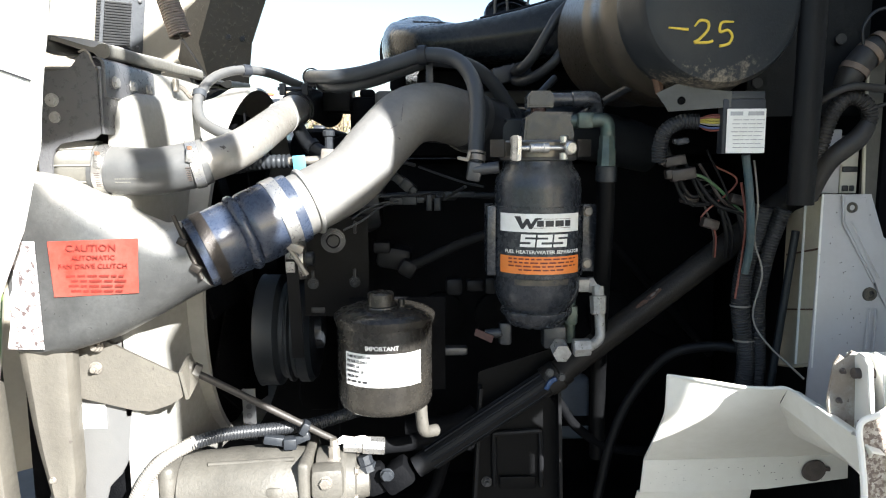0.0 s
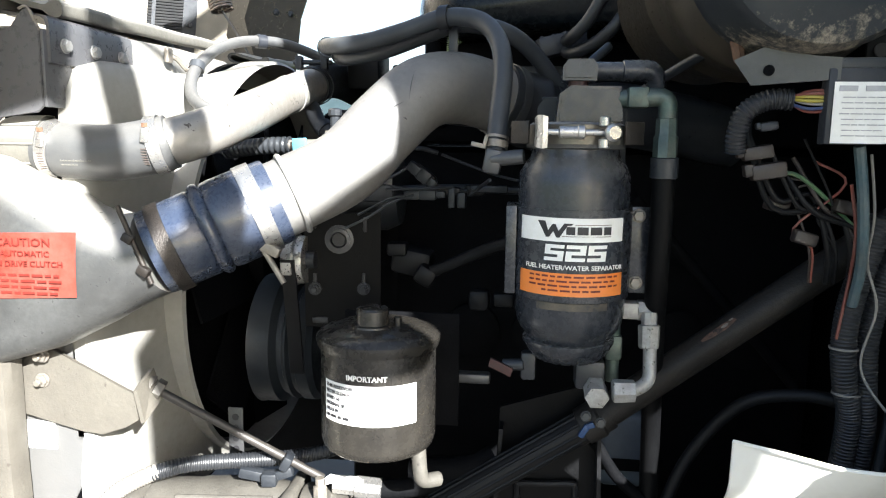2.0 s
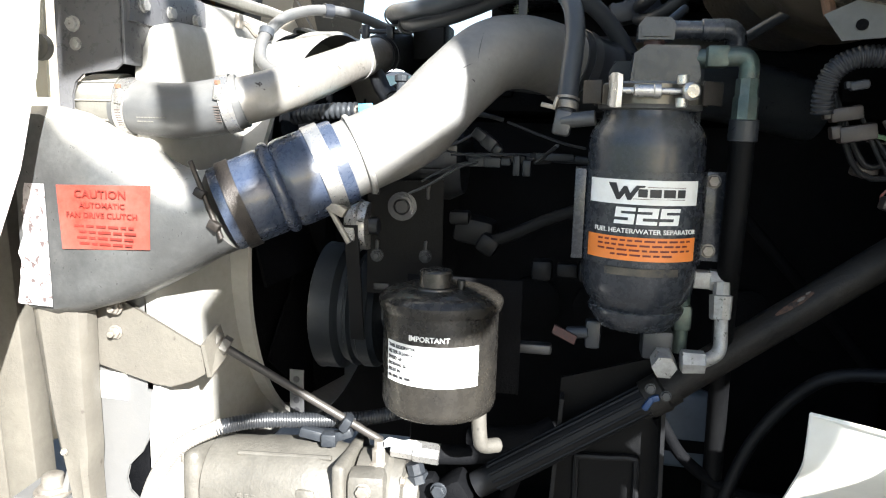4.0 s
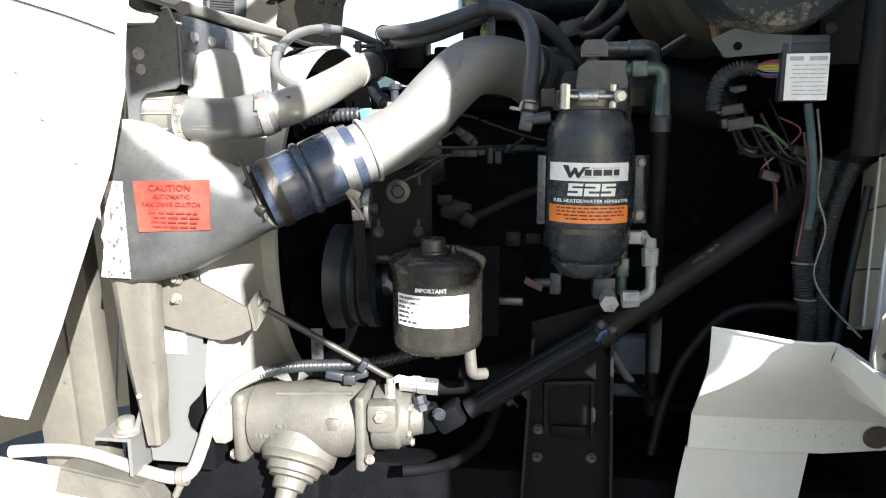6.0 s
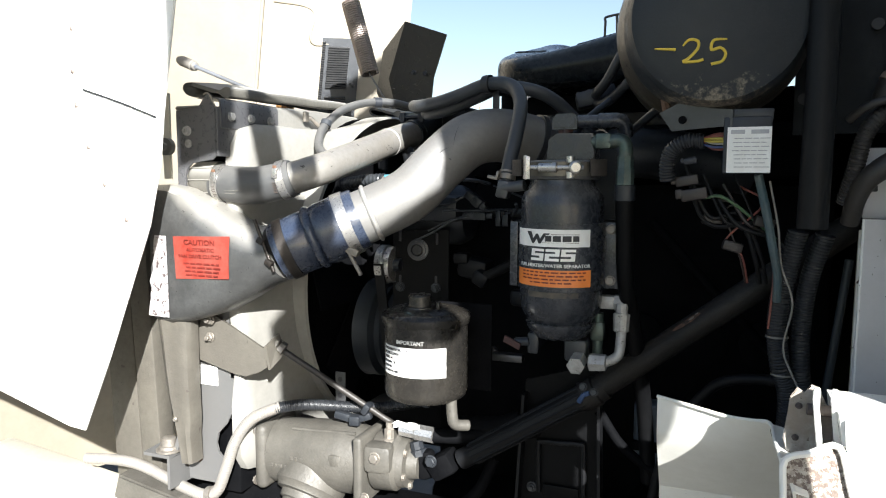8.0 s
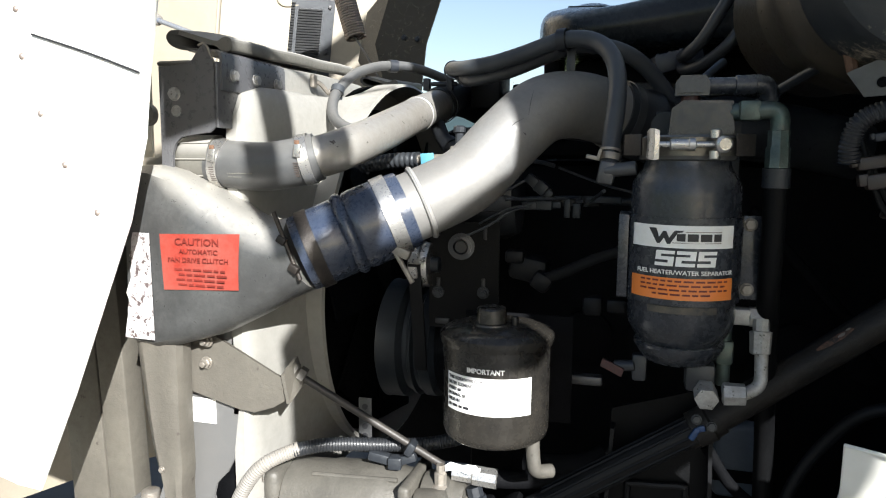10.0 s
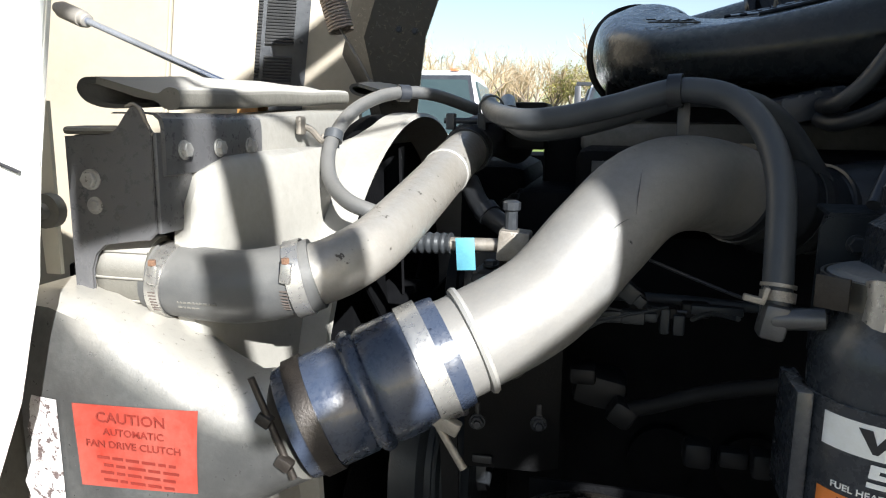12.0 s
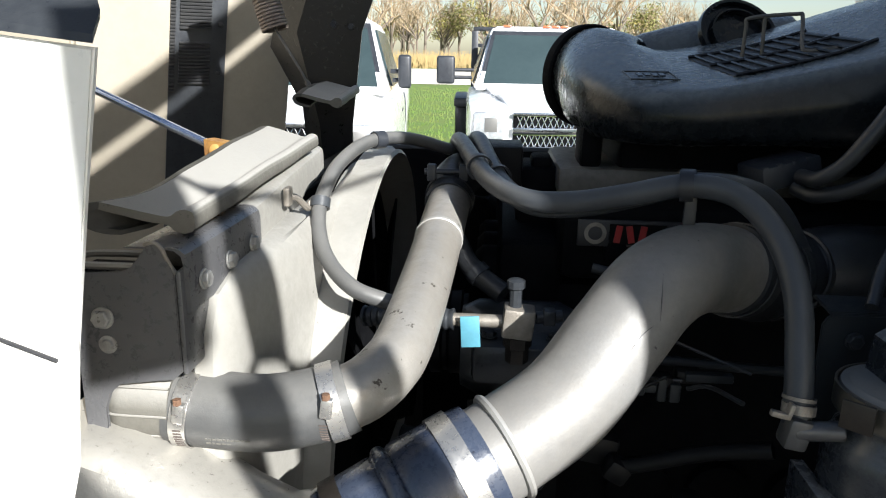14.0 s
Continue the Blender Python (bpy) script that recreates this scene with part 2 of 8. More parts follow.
M_CONN = mat("dark_brown_connector", (0.024, 0.0175, 0.0150), 0.45, 0, (0.013, 0.0105, 0.0095), 60, 0.6, 0.1, 300, 0.3, (0.045, 0.036, 0.029))
M_BOTTLE = mat("milky_blue_plastic", (0.095, 0.125, 0.165), 0.45, 0, (0.065, 0.085, 0.112), 12, 0.6, 0.1, 200, 0.4, (0.065, 0.070, 0.076))
M_GRASS = mat("mown_grass", (0.075, 0.143, 0.019), 0.8, 0, (0.120, 0.150, 0.030), 0.9, 0.8, 0.5, 20)
M_GRAVEL = mat("pale_gravel_road", (0.55, 0.52, 0.46), 0.9, 0, (0.42, 0.40, 0.35), 0.4, 0.6, 0.4, 15)
M_ASPHALT = mat("asphalt", (0.055, 0.054, 0.052), 0.85, 0, (0.085, 0.08, 0.075), 1.5, 0.7, 0.6, 60)
M_COVER = mat("blue_black_cover", (0.0113, 0.0151, 0.0208), 0.42, 0.1, (0.0227, 0.0273, 0.0323), 9, 0.6, 0.15, 300, 0.35, (0.0454, 0.0462, 0.0416), spec=0.30)
M_PEEL = mat("peeling_sticker", (0.62, 0.615, 0.61), 0.35, 0.2, (0.40, 0.37, 0.37), 60, 0.8, 0.9, 150, 0.35, (0.30, 0.27, 0.26), (0.105, 0.080, 0.078), 120, 0.555)
M_RAIL = mat("pale_grey_rail", (0.1150, 0.1150, 0.1150), 0.5, 0.2, (0.1276, 0.1276, 0.1243), 9, 0.5, 0.1, 300, 0.3, (0.1436, 0.1342, 0.1150))
M_LOOM = mat("pale_loom_plastic", (0.1862, 0.1773, 0.1637), 0.6, 0, (0.1330, 0.1262, 0.1153), 30, 0.6, 0.1, 300, 0.3)
M_TIEBLUE = mat("blue_plastic", (0.0105, 0.0490, 0.1470), 0.4)
M_SHAFT = mat("scuffed_shaft_paint", (0.0110, 0.0106, 0.0106), 0.5, 0.1, (0.022, 0.0205, 0.0185), 18, 0.7, 0.4, 200, 0.2, (0.042, 0.036, 0.032), (0.120, 0.090, 0.075), 26, 0.71, spec=0.2)
M_GREYINK = mat("grey_print", (0.42, 0.42, 0.43), 0.6)
M_WRED = mat("red_wire", (0.1733, 0.0193, 0.0116), 0.45, dust=0.3)
M_WYEL = mat("yellow_wire", (0.4125, 0.3375, 0.0375), 0.45, dust=0.3)
M_WWHT = mat("white_wire", (0.3000, 0.3000, 0.2750), 0.45, dust=0.3)
M_WBLU = mat("blue_wire", (0.0250, 0.0500, 0.1500), 0.45, dust=0.3)
M_WGRN = mat("green_wire", (0.0250, 0.1100, 0.0350), 0.45, dust=0.3)
M_WTEAL = mat("teal_jacket", (0.0175, 0.0600, 0.0800), 0.45, dust=0.25)
M_CABIN = mat("bluish_white_cab_paint", (0.52, 0.515, 0.525), 0.4, 0, (0.43, 0.42, 0.425), 8, 0.6, 0.08, 300, 0.3, (0.37, 0.325, 0.27), (0.17, 0.15, 0.13), 110, 0.745)
M_TAPE = mat("brown_tape", (0.20, 0.14, 0.10), 0.6, 0, (0.12, 0.09, 0.07), 40, 0.7, 0.5, 120)
M_FENDER = mat("speckled_white_paint", (0.7700, 0.7590, 0.7040), 0.4, 0, (0.6600, 0.6435, 0.5830), 7, 0.5, 0.06, 300, 0.18, (0.5500, 0.4950, 0.3960), (0.1650, 0.1430, 0.1210), 130, 0.73)
M_FLAKE = mat("flaking_dirt", (0.52, 0.48, 0.42), 0.8, 0, (0.20, 0.16, 0.125), 150, 0.95, 0.9, 240, 0.2, (0.4, 0.36, 0.3), (0.15, 0.115, 0.095), 230, 0.50)
M_SPRING = mat("spring_steel", (0.294, 0.252, 0.224), 0.45, 0.5, (0.175, 0.140, 0.119), 60, 0.6)
# blue in the rod steel is the sky's reflection put into the colour
M_CHROME = mat("sky_tinted_rod_steel", (0.46, 0.53, 0.68), 0.16, 0.95, (0.36, 0.42, 0.54), 40, 0.4)
M_RUSTY = mat("rusty_yellow_zinc", (0.40, 0.22, 0.06), 0.6, 0.4, (0.16, 0.07, 0.03), 50, 0.8, 0.4, 300)
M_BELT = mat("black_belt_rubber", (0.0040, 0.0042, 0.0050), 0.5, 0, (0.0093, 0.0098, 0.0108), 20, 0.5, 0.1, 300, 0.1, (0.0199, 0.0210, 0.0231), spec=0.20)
M_COVERGREY = mat("dusty_grey_cover", (0.0990, 0.0945, 0.0855), 0.6, 0.1, (0.0360, 0.0347, 0.0315), 12, 0.6, 0.2, 250, 0.4, (0.0900, 0.0833, 0.0720))
M_REDPLATE = mat("red_enamel", (0.30, 0.02, 0.02), 0.4)
M_CYAN = mat("pale_blue_paper", (0.0672, 0.2352, 0.3080), 0.6)
M_GLOSS = mat("black_moulded_plastic", (0.0047, 0.0057, 0.0073), 0.2, 0, (0.0108, 0.0125, 0.0155), 10, 0.5, 0.06, 250, 0.12, (0.0338, 0.0390, 0.0431), spec=0.25)
M_PKWHITE = mat("white_pickup_paint", (0.82, 0.83, 0.84), 0.22, 0, (0.78, 0.79, 0.80), 2, 0.4, 0, 50, 0.05, coat=0.5)
M_GLASS = mat("dark_car_glass", (0.0238, 0.0374, 0.0408), 0.08, 0, (0.0340, 0.0510, 0.0544), 2, 0.5, spec=0.50)
M_CHROMEP = mat("pickup_chrome", (0.78, 0.78, 0.78), 0.15, 1.0, (0.6, 0.6, 0.6), 8, 0.4)
M_LAMP = mat("headlamp_lens", (0.4340, 0.4550, 0.4760), 0.12, 0.3, (0.2450, 0.2660, 0.2800), 20, 0.8)
M_AMBER = mat("amber_lens", (0.45, 0.12, 0.05), 0.3)
M_BARK = mat("grey_brown_bark", (0.16, 0.13, 0.10), 0.9, 0, (0.10, 0.08, 0.065), 2, 0.7)
M_TWIG = mat("bare_twigs", (0.2145, 0.1664, 0.1170), 0.9, 0, (0.2925, 0.2145, 0.1170), 0.7, 0.7)
M_LEAF = mat("autumn_leaves", (0.24, 0.20, 0.055), 0.8, 0, (0.10, 0.12, 0.04), 0.6, 0.8)
M_REED = mat("dry_tan_reeds", (0.322, 0.231, 0.098), 0.9, 0, (0.238, 0.182, 0.084), 0.5, 0.8)

# ---- mesh helpers ----

def rust_cover():
    """The cleaner cover's paint, with tan rust that creeps up from its lower rim."""
    m = M_COVER.copy()
    m.name = "rusting_cover"
    n, l = m.node_tree.nodes, m.node_tree.links
    b = n["Principled BSDF"]
    old = b.inputs["Base Color"].links[0].from_socket
    tc, sx = n.new("ShaderNodeTexCoord"), n.new("ShaderNodeSeparateXYZ")
    l.new(tc.outputs["Object"], sx.inputs[0])
    nz, fine = n.new("ShaderNodeTexNoise"), n.new("ShaderNodeTexNoise")
    for t, sc, det in ((nz, 38.0, 6.0), (fine, 140.0, 8.0)):
        t.inputs["Scale"].default_value, t.inputs["Detail"].default_value, t.inputs["Roughness"].default_value = sc, det, 0.7
        l.new(tc.outputs["Object"], t.inputs["Vector"])
    def rng(src, a, c, lo, hi):
        r = n.new("ShaderNodeMapRange")
        r.inputs[1].default_value, r.inputs[2].default_value, r.inputs[3].default_value, r.inputs[4].default_value = a, c, lo, hi
        l.new(src, r.inputs[0])
        return r.outputs[0]
    def calc(op, p, q):
        k = n.new("ShaderNodeMath")
        k.operation = op
        k.use_clamp = op == "MULTIPLY"
        for i, v in ((0, p), (1, q)):
            if isinstance(v, float):
                k.inputs[i].default_value = v
            else:
                l.new(v, k.inputs[i])
        return k.outputs[0]
    height = rng(sx.outputs[2], 1.742, 1.690, 0.0, 1.0)
    patch = calc("ADD", height, rng(nz.outputs[0], 0.3, 0.7, -0.45, 0.45))
    spot = calc("ADD", patch, rng(fine.outputs[0], 0.3, 0.7, -0.35, 0.35))
    fac = calc("MULTIPLY", rng(spot, 0.55, 1.05, 0.0, 1.0), 0.9)
    tint = n.new("ShaderNodeMix")
    tint.data_type = "RGBA"
    l.new(rng(fine.outputs[0], 0.35, 0.65, 0.0, 1.0), tint.inputs[0])
    tint.inputs[6].default_value, tint.inputs[7].default_value = (0.070, 0.058, 0.043, 1), (0.26, 0.225, 0.175, 1)
    out = n.new("ShaderNodeMix")
    out.data_type = "RGBA"
    l.new(fac, out.inputs[0])
    l.new(old, out.inputs[6])
    l.new(tint.outputs[2], out.inputs[7])
    l.new(out.outputs[2], b.inputs["Base Color"])
    return m


M_CLEANER = rust_cover()


def part(name, bm, material, parent=None, label="", smooth=35.0):
    """Links a bmesh as one mesh object, under a thing or a part."""
    me = bpy.data.meshes.new(name)
    bmesh.ops.recalc_face_normals(bm, faces=bm.faces)
    for f in bm.faces:
        f.smooth = smooth > 0
    if smooth > 0:
        for e in bm.edges:
            if len(e.link_faces) == 2 and e.calc_face_angle(0) > radians(smooth):
                e.smooth = False
    bm.to_mesh(me)
    bm.free()
    me.materials.append(material)
    ob = new(name, me)
    if parent:
        ob.parent = parent
    if label:
        ob["label"] = label
    return ob


def thing(name, label, category, group="", kind=""):
    ob = new(name)
    ob.empty_display_size = 0.05
    return tagged(ob, label, category, group, kind)


def V(*a):
    return Vector(a)


def basis_of(d):
    d = Vector(d).normalized()
    u = d.cross(V(0, 0, 1)) if abs(d.z) < 0.95 else d.cross(V(0, 1, 0))
    u.normalize()
    return d, u, d.cross(u)


def ring(bm, c, u, v, ru, rv=None, n=20):
    rv = ru if rv is None else rv
    return [bm.verts.new(c + u * (ru * math.cos(k * math.tau / n)) + v * (rv * math.sin(k * math.tau / n))) for k in range(n)]


def skin(bm, rings, cap=True):
    for a, b in zip(rings, rings[1:]):
        m = len(a)
        for k in range(m):
            bm.faces.new((a[k], a[(k + 1) % m], b[(k + 1) % m], b[k]))
    if cap:
        bm.faces.new(list(reversed(rings[0])))
        bm.faces.new(rings[-1])


def lathe(bm, base, axis, prof, n=28):
    """prof: (distance along the axis, radius)."""
    d, u, v = basis_of(axis)
    skin(bm, [ring(bm, Vector(base) + d * h, u, v, max(r, 0.0004), None, n) for h, r in prof])


def rod(bm, a, b, r, r2=None, n=14):
    a, b = Vector(a), Vector(b)
    L = (b - a).length
    r2 = r if r2 is None else r2
    e = min(r, r2, L * 0.5) * 0.12
    lathe(bm, a, b - a, [(0, r - e), (e, r), (L - e, r2), (L, r2 - e)], n)


def smooth_path(pts, steps=6):
    """Catmull-Rom through the points."""
    P = [Vector(p) for p in pts]
    P = [P[0] * 2 - P[1]] + P + [P[-1] * 2 - P[-2]]
    out = []
    for i in range(1, len(P) - 2):
        a, b, c, d = P[i - 1:i + 3]
        for k in range(steps):
            t = k / steps
            out.append(0.5 * ((2 * b) + (c - a) * t + (2 * a - 5 * b + 4 * c - d) * t * t + (3 * b - 3 * c + d - a) * t ** 3))
    out.append(P[-2])
    return out


def sweep(bm, pts, r, n=16, steps=6, corr=0.0, pitch=0.006, cap=True):
    """A hose or pipe along the points; r: a radius, or one for each point; corr: depth of the ribs of a corrugated one."""
    path = smooth_path(pts, steps) if steps > 1 else [Vector(p) for p in pts]
    if corr:
        L = [0.0]
        for a, b in zip(path, path[1:]):
            L.append(L[-1] + (b - a).length)
        cnt = max(int(L[-1] / pitch) * 4, 8)
        fine, j = [], 0
        for k in range(cnt + 1):
            s = L[-1] * k / cnt
            while j < len(L) - 2 and L[j + 1] < s:
                j += 1
            fine.append(path[j].lerp(path[j + 1], (s - L[j]) / max(L[j + 1] - L[j], 1e-9)))
        path = fine
    m = len(path)
    rr = r if isinstance(r, (list, tuple)) else [r] * len(pts)
    rings, u = [], None
    for i, p in enumerate(path):
        d = (path[min(i + 1, m - 1)] - path[max(i - 1, 0)]).normalized()
        if u is None:
            _, u, _ = basis_of(d)
        u = (u - d * u.dot(d)).normalized()
        v = d.cross(u)
        x = i / (m - 1) * (len(rr) - 1)
        k = min(int(x), len(rr) - 2) if len(rr) > 1 else 0
        rad = rr[k] * (1 - (x - k)) + rr[min(k + 1, len(rr) - 1)] * (x - k)
        if corr:
            rad -= corr * (0, 0, 1, 1)[i % 4]
        rings.append(ring(bm, p, u, v, rad, None, n))
    skin(bm, rings, cap)


def box(bm, c, size, rot=(0, 0, 0), bevel=0.002, seg=2, m=None):
    r = bmesh.ops.create_cube(bm, size=1.0)
    vs = r["verts"]
    bmesh.ops.scale(bm, vec=size, verts=vs)
    if bevel > 0:
        es = list({e for v in vs for e in v.link_edges})
        q = bmesh.ops.bevel(bm, geom=es, offset=min(bevel, min(size) * 0.45), segments=seg, affect="EDGES", profile=0.5)
        vs = list({v for f in q["faces"] for v in f.verts} | {v for v in vs if v.is_valid})
    M = (m if m is not None else Matrix()) @ pose(*c, *rot)
    bmesh.ops.transform(bm, matrix=M, verts=vs)


def sheet(bm, outline, normal, thick, bevel=0.0):
    """A plate from a closed outline of 3D points, thick along the normal."""
    nrm = Vector(normal).normalized() * thick
    a = [bm.verts.new(Vector(p)) for p in outline]
    b = [bm.verts.new(Vector(p) + nrm) for p in outline]
    m = len(a)
    fs = [bm.faces.new(a), bm.faces.new(list(reversed(b)))]
    for k in range(m):
        bm.faces.new((a[k], b[k], b[(k + 1) % m], a[(k + 1) % m]))
    if bevel:
        es = [e for f in fs for e in f.edges]
        bmesh.ops.bevel(bm, geom=es, offset=bevel, segments=2, affect="EDGES")


def strip(bm, rows, thick, normal):
    """A bent sheet: rows of equally many 3D points, given a thickness."""
    nrm = Vector(normal).normalized() * thick
    A = [[bm.verts.new(Vector(p)) for p in row] for row in rows]
    B = [[bm.verts.new(Vector(p) + nrm) for p in row] for row in rows]
    R, C = len(A), len(A[0])
    for i in range(R - 1):
        for j in range(C - 1):
            bm.faces.new((A[i][j], A[i][j + 1], A[i + 1][j + 1], A[i + 1][j]))
            bm.faces.new((B[i][j], B[i + 1][j], B[i + 1][j + 1], B[i][j + 1]))
    for j in range(C - 1):
        bm.faces.new((A[0][j], B[0][j], B[0][j + 1], A[0][j + 1]))
        bm.faces.new((A[-1][j], A[-1][j + 1], B[-1][j + 1], B[-1][j]))
    for i in range(R - 1):
        bm.faces.new((A[i][0], A[i + 1][0], B[i + 1][0], B[i][0]))
        bm.faces.new((A[i][-1], B[i][-1], B[i + 1][-1], A[i + 1][-1]))


def hex_bolt(name, p, d, r, parent, material=None, washer=True, length=0.0):
    """A hexagon head with its washer and, where seen, its threaded end."""
    bm = bmesh.new()
    d, p = Vector(d).normalized(), Vector(p)
    if washer:
        lathe(bm, p, d, [(0, r * 1.22), (r * 0.18, r * 1.22), (r * 0.25, r * 1.16)], 16)
    _, u, v = basis_of(d)
    h = r * 0.85
    skin(bm, [ring(bm, p + d * (h * a), u, v, r * b, None, 6) for a, b in ((0.2, 1), (0.85, 1), (1.0, 0.86))])
    if length:
        rod(bm, p, p + d * length, r * 0.55, None, 10)
    return part(name, bm, material or M_BOLT, parent)


def band(bm, c, d, r, w, t=0.0015, n=32):
    """A flat strap ring round an axis."""
    d = Vector(d).normalized()
    lathe_open(bm, Vector(c) - d * (w / 2), d, [(0, r), (0, r + t), (w, r + t), (w, r)], n)


def lathe_open(bm, base, axis, prof, n=28):
    d, u, v = basis_of(axis)
    rs = [ring(bm, Vector(base) + d * h, u, v, r, None, n) for h, r in prof]
    skin(bm, rs, False)
    m = len(rs[0])
    for k in range(m):
        bm.faces.new((rs[-1][k], rs[-1][(k + 1) % m], rs[0][(k + 1) % m], rs[0][k]))


def lettering(name, text, size, m, material, parent, bold=0.0, squash=1.0, centre=False, wrap=None):
    """Raised lettering with the built-in font in the XY plane of m; wrap: radius of an upright cylinder that it lies on."""
    cu = bpy.data.curves.new(name, "FONT")
    cu.body, cu.size, cu.extrude, cu.offset, cu.resolution_u = text, size, 0.0003, bold, 3
    cu.align_x = "CENTER" if centre else "LEFT"
    tmp = bpy.data.objects.new(name, cu)
    scene.collection.objects.link(tmp)
    me = bpy.data.meshes.new_from_object(tmp.evaluated_get(bpy.context.evaluated_depsgraph_get()))
    bpy.data.objects.remove(tmp)
    for v in me.vertices:
        v.co.x *= squash
        if wrap:
            a = v.co.x / wrap
            v.co = Vector(((wrap + v.co.z) * math.sin(a), v.co.y, (wrap + v.co.z) * math.cos(a) - wrap))
    me.transform(m)
    me.materials.clear()
    me.materials.append(material)
    ob = new(name, me)
    ob.parent = parent
    return ob
# ---- structure ----
GROUND = 0.25


def build_ground():
    bm = bmesh.new()
    def h(x, y):
        r = math.hypot(x, y)
        k = min(max((r - 40) / 40, 0), 1)
        return GROUND + 0.9 * k * k * (3 - 2 * k)
    rad = [0, 2, 5, 9, 14, 20, 28, 36, 44, 52, 60, 70, 82, 100, 150, 300, 900, 2500]
    rings = []
    for r in rad[1:]:
        rings.append([bm.verts.new((r * math.cos(a * math.tau / 48), r * math.sin(a * math.tau / 48), h(r, 0))) for a in range(48)])
    c = bm.verts.new((0, 0, GROUND))
    for k in range(48):
        bm.faces.new((c, rings[0][k], rings[0][(k + 1) % 48]))
    skin(bm, rings, False)
    tagged(part("ground", bm, M_GRASS), "short mown green grass around the parked vehicles", "lawn", kind="structure")
    bm = bmesh.new()
    box(bm, (0, -6.0, GROUND - 0.02), (60, 21, 0.05), bevel=0)
    tagged(part("pavement", bm, M_ASPHALT), "dark asphalt parking surface under the truck", "pavement", kind="structure")
    bm = bmesh.new()
    strip(bm, [[(x, y, h(0, y) + 0.03) for x in range(-120, 121, 12)] for y in (44, 48, 52, 56, 60, 64)], 0.02, (0, 0, 1))
    tagged(part("road", bm, M_GRAVEL), "pale sunlit gravel road across the grass", "road", kind="structure")


build_ground()

# ---- radiator package ----
def build_radiator():
    t = thing("radiator", "dusty truck radiator with grey side bracket and bolted top rail", "radiator")
    bm = bmesh.new()
    box(bm, (-0.488, 1.53, 1.36), (0.050, 1.03, 0.70), bevel=0.006)
    part("core", bm, M_DARK, t)
    bm = bmesh.new()
    sheet(bm, [(-0.536, 0.956, 1.719), (-0.492, 0.956, 1.7205), (-0.484, 0.956, 1.725), (-0.478, 0.956, 1.734), (-0.473, 0.956, 1.741), (-0.468, 0.956, 1.7445), (-0.463, 0.956, 1.7445), (-0.4595, 0.956, 1.741), (-0.458, 0.956, 1.734), (-0.456, 0.956, 1.726), (-0.452, 0.956, 1.722),
               (-0.452, 0.956, 1.640), (-0.460, 0.956, 1.633), (-0.504, 0.956, 1.628), (-0.514, 0.956, 1.619), (-0.519, 0.956, 1.605), (-0.519, 0.956, 1.48), (-0.536, 0.956, 1.48)], (0, 1, 0), 0.004, 0.0008)
    part("side_plate", bm, M_RADPLATE, t, "grey steel side bracket plate")
    bm = bmesh.new()
    box(bm, (-0.449, 0.980, 1.681), (0.004, 0.048, 0.084), bevel=0.001)
    part("flange", bm, M_RADPLATE, t)
    bm = bmesh.new()
    strip(bm, [[(-0.4435, y, 1.688), (-0.4435, y, 1.728), (-0.4450, y, 1.7345), (-0.4500, y, 1.7385), (-0.4570, y, 1.7395), (-0.490, y, 1.7395)] for y in (0.962, 1.045, 1.128)], 0.004, (-1, 0, -0.4))
    part("rail_strip", bm, M_RADPLATE, t)
    bm = bmesh.new()
    strip(bm, [[(x - q, y, z + k * 0.008) for x, z in ((-0.4480, 1.684 - k * 0.008), (-0.4480, 1.728), (-0.4495, 1.7345), (-0.4545, 1.7380), (-0.4610, 1.7390), (-0.495, 1.7390))] for y, k, q in ((1.129, 0, 0.0), (1.30, 1, 0.011), (1.51, 1.5, 0.028))], 0.004, (-1, 0, -0.4))
    part("top_rail", bm, M_SHROUD, t)
    for y in (0.987, 1.043, 1.101):
        hex_bolt("bolt", (-0.443, y, 1.708), (1, 0, 0.05), 0.0070, t, M_ZINC)
    hex_bolt("bolt", (-0.512, 0.956, 1.683), (0, -1, 0), 0.0074, t, M_ZINC)
    bm = bmesh.new()
    lathe(bm, (-0.510, 0.957, 1.661), (0, -1, 0), [(0, 0.0075), (0.002, 0.0075), (0.0022, 0.005), (0.004, 0.004)], 18)
    part("stud", bm, M_ZINC, t)
    bm = bmesh.new()
    sheet(bm, [(-0.567, 0.95, 1.748), (-0.545, 0.95, 1.748), (-0.545, 0.95, 1.60), (-0.560, 0.95, 1.60)], (0, 1, 0), 0.004)
    part("hanger_strap", bm, M_CREAM, t)
    bm = bmesh.new()
    lathe(bm, (-0.550, 0.952, 1.656), (0, -1, 0), [(0, 0.015), (0.010, 0.015), (0.011, 0.007), (0.016, 0.006)], 20)
    part("bushing", bm, M_SEAL, t)
    # boxed head of the bracket: pale rim round a dark slot, and the lug's rolled edge
    bm = bmesh.new()
    sweep(bm, [(-0.486, 0.962, 1.7235), (-0.535, 0.962, 1.7235), (-0.5395, 0.972, 1.7240), (-0.535, 0.990, 1.7245), (-0.486, 0.992, 1.7250)], 0.0032, 8, 5)
    part("rim", bm, M_SEAL, t, "pale dusty folded rim")
    # black block set in the head to stand for the slot's shade
    bm = bmesh.new()
    box(bm, (-0.508, 0.977, 1.700), (0.052, 0.028, 0.040), bevel=0.002)
    part("slot", bm, M_DARK, t, "black block painting the shaded slot in the bracket head")
    bm = bmesh.new()
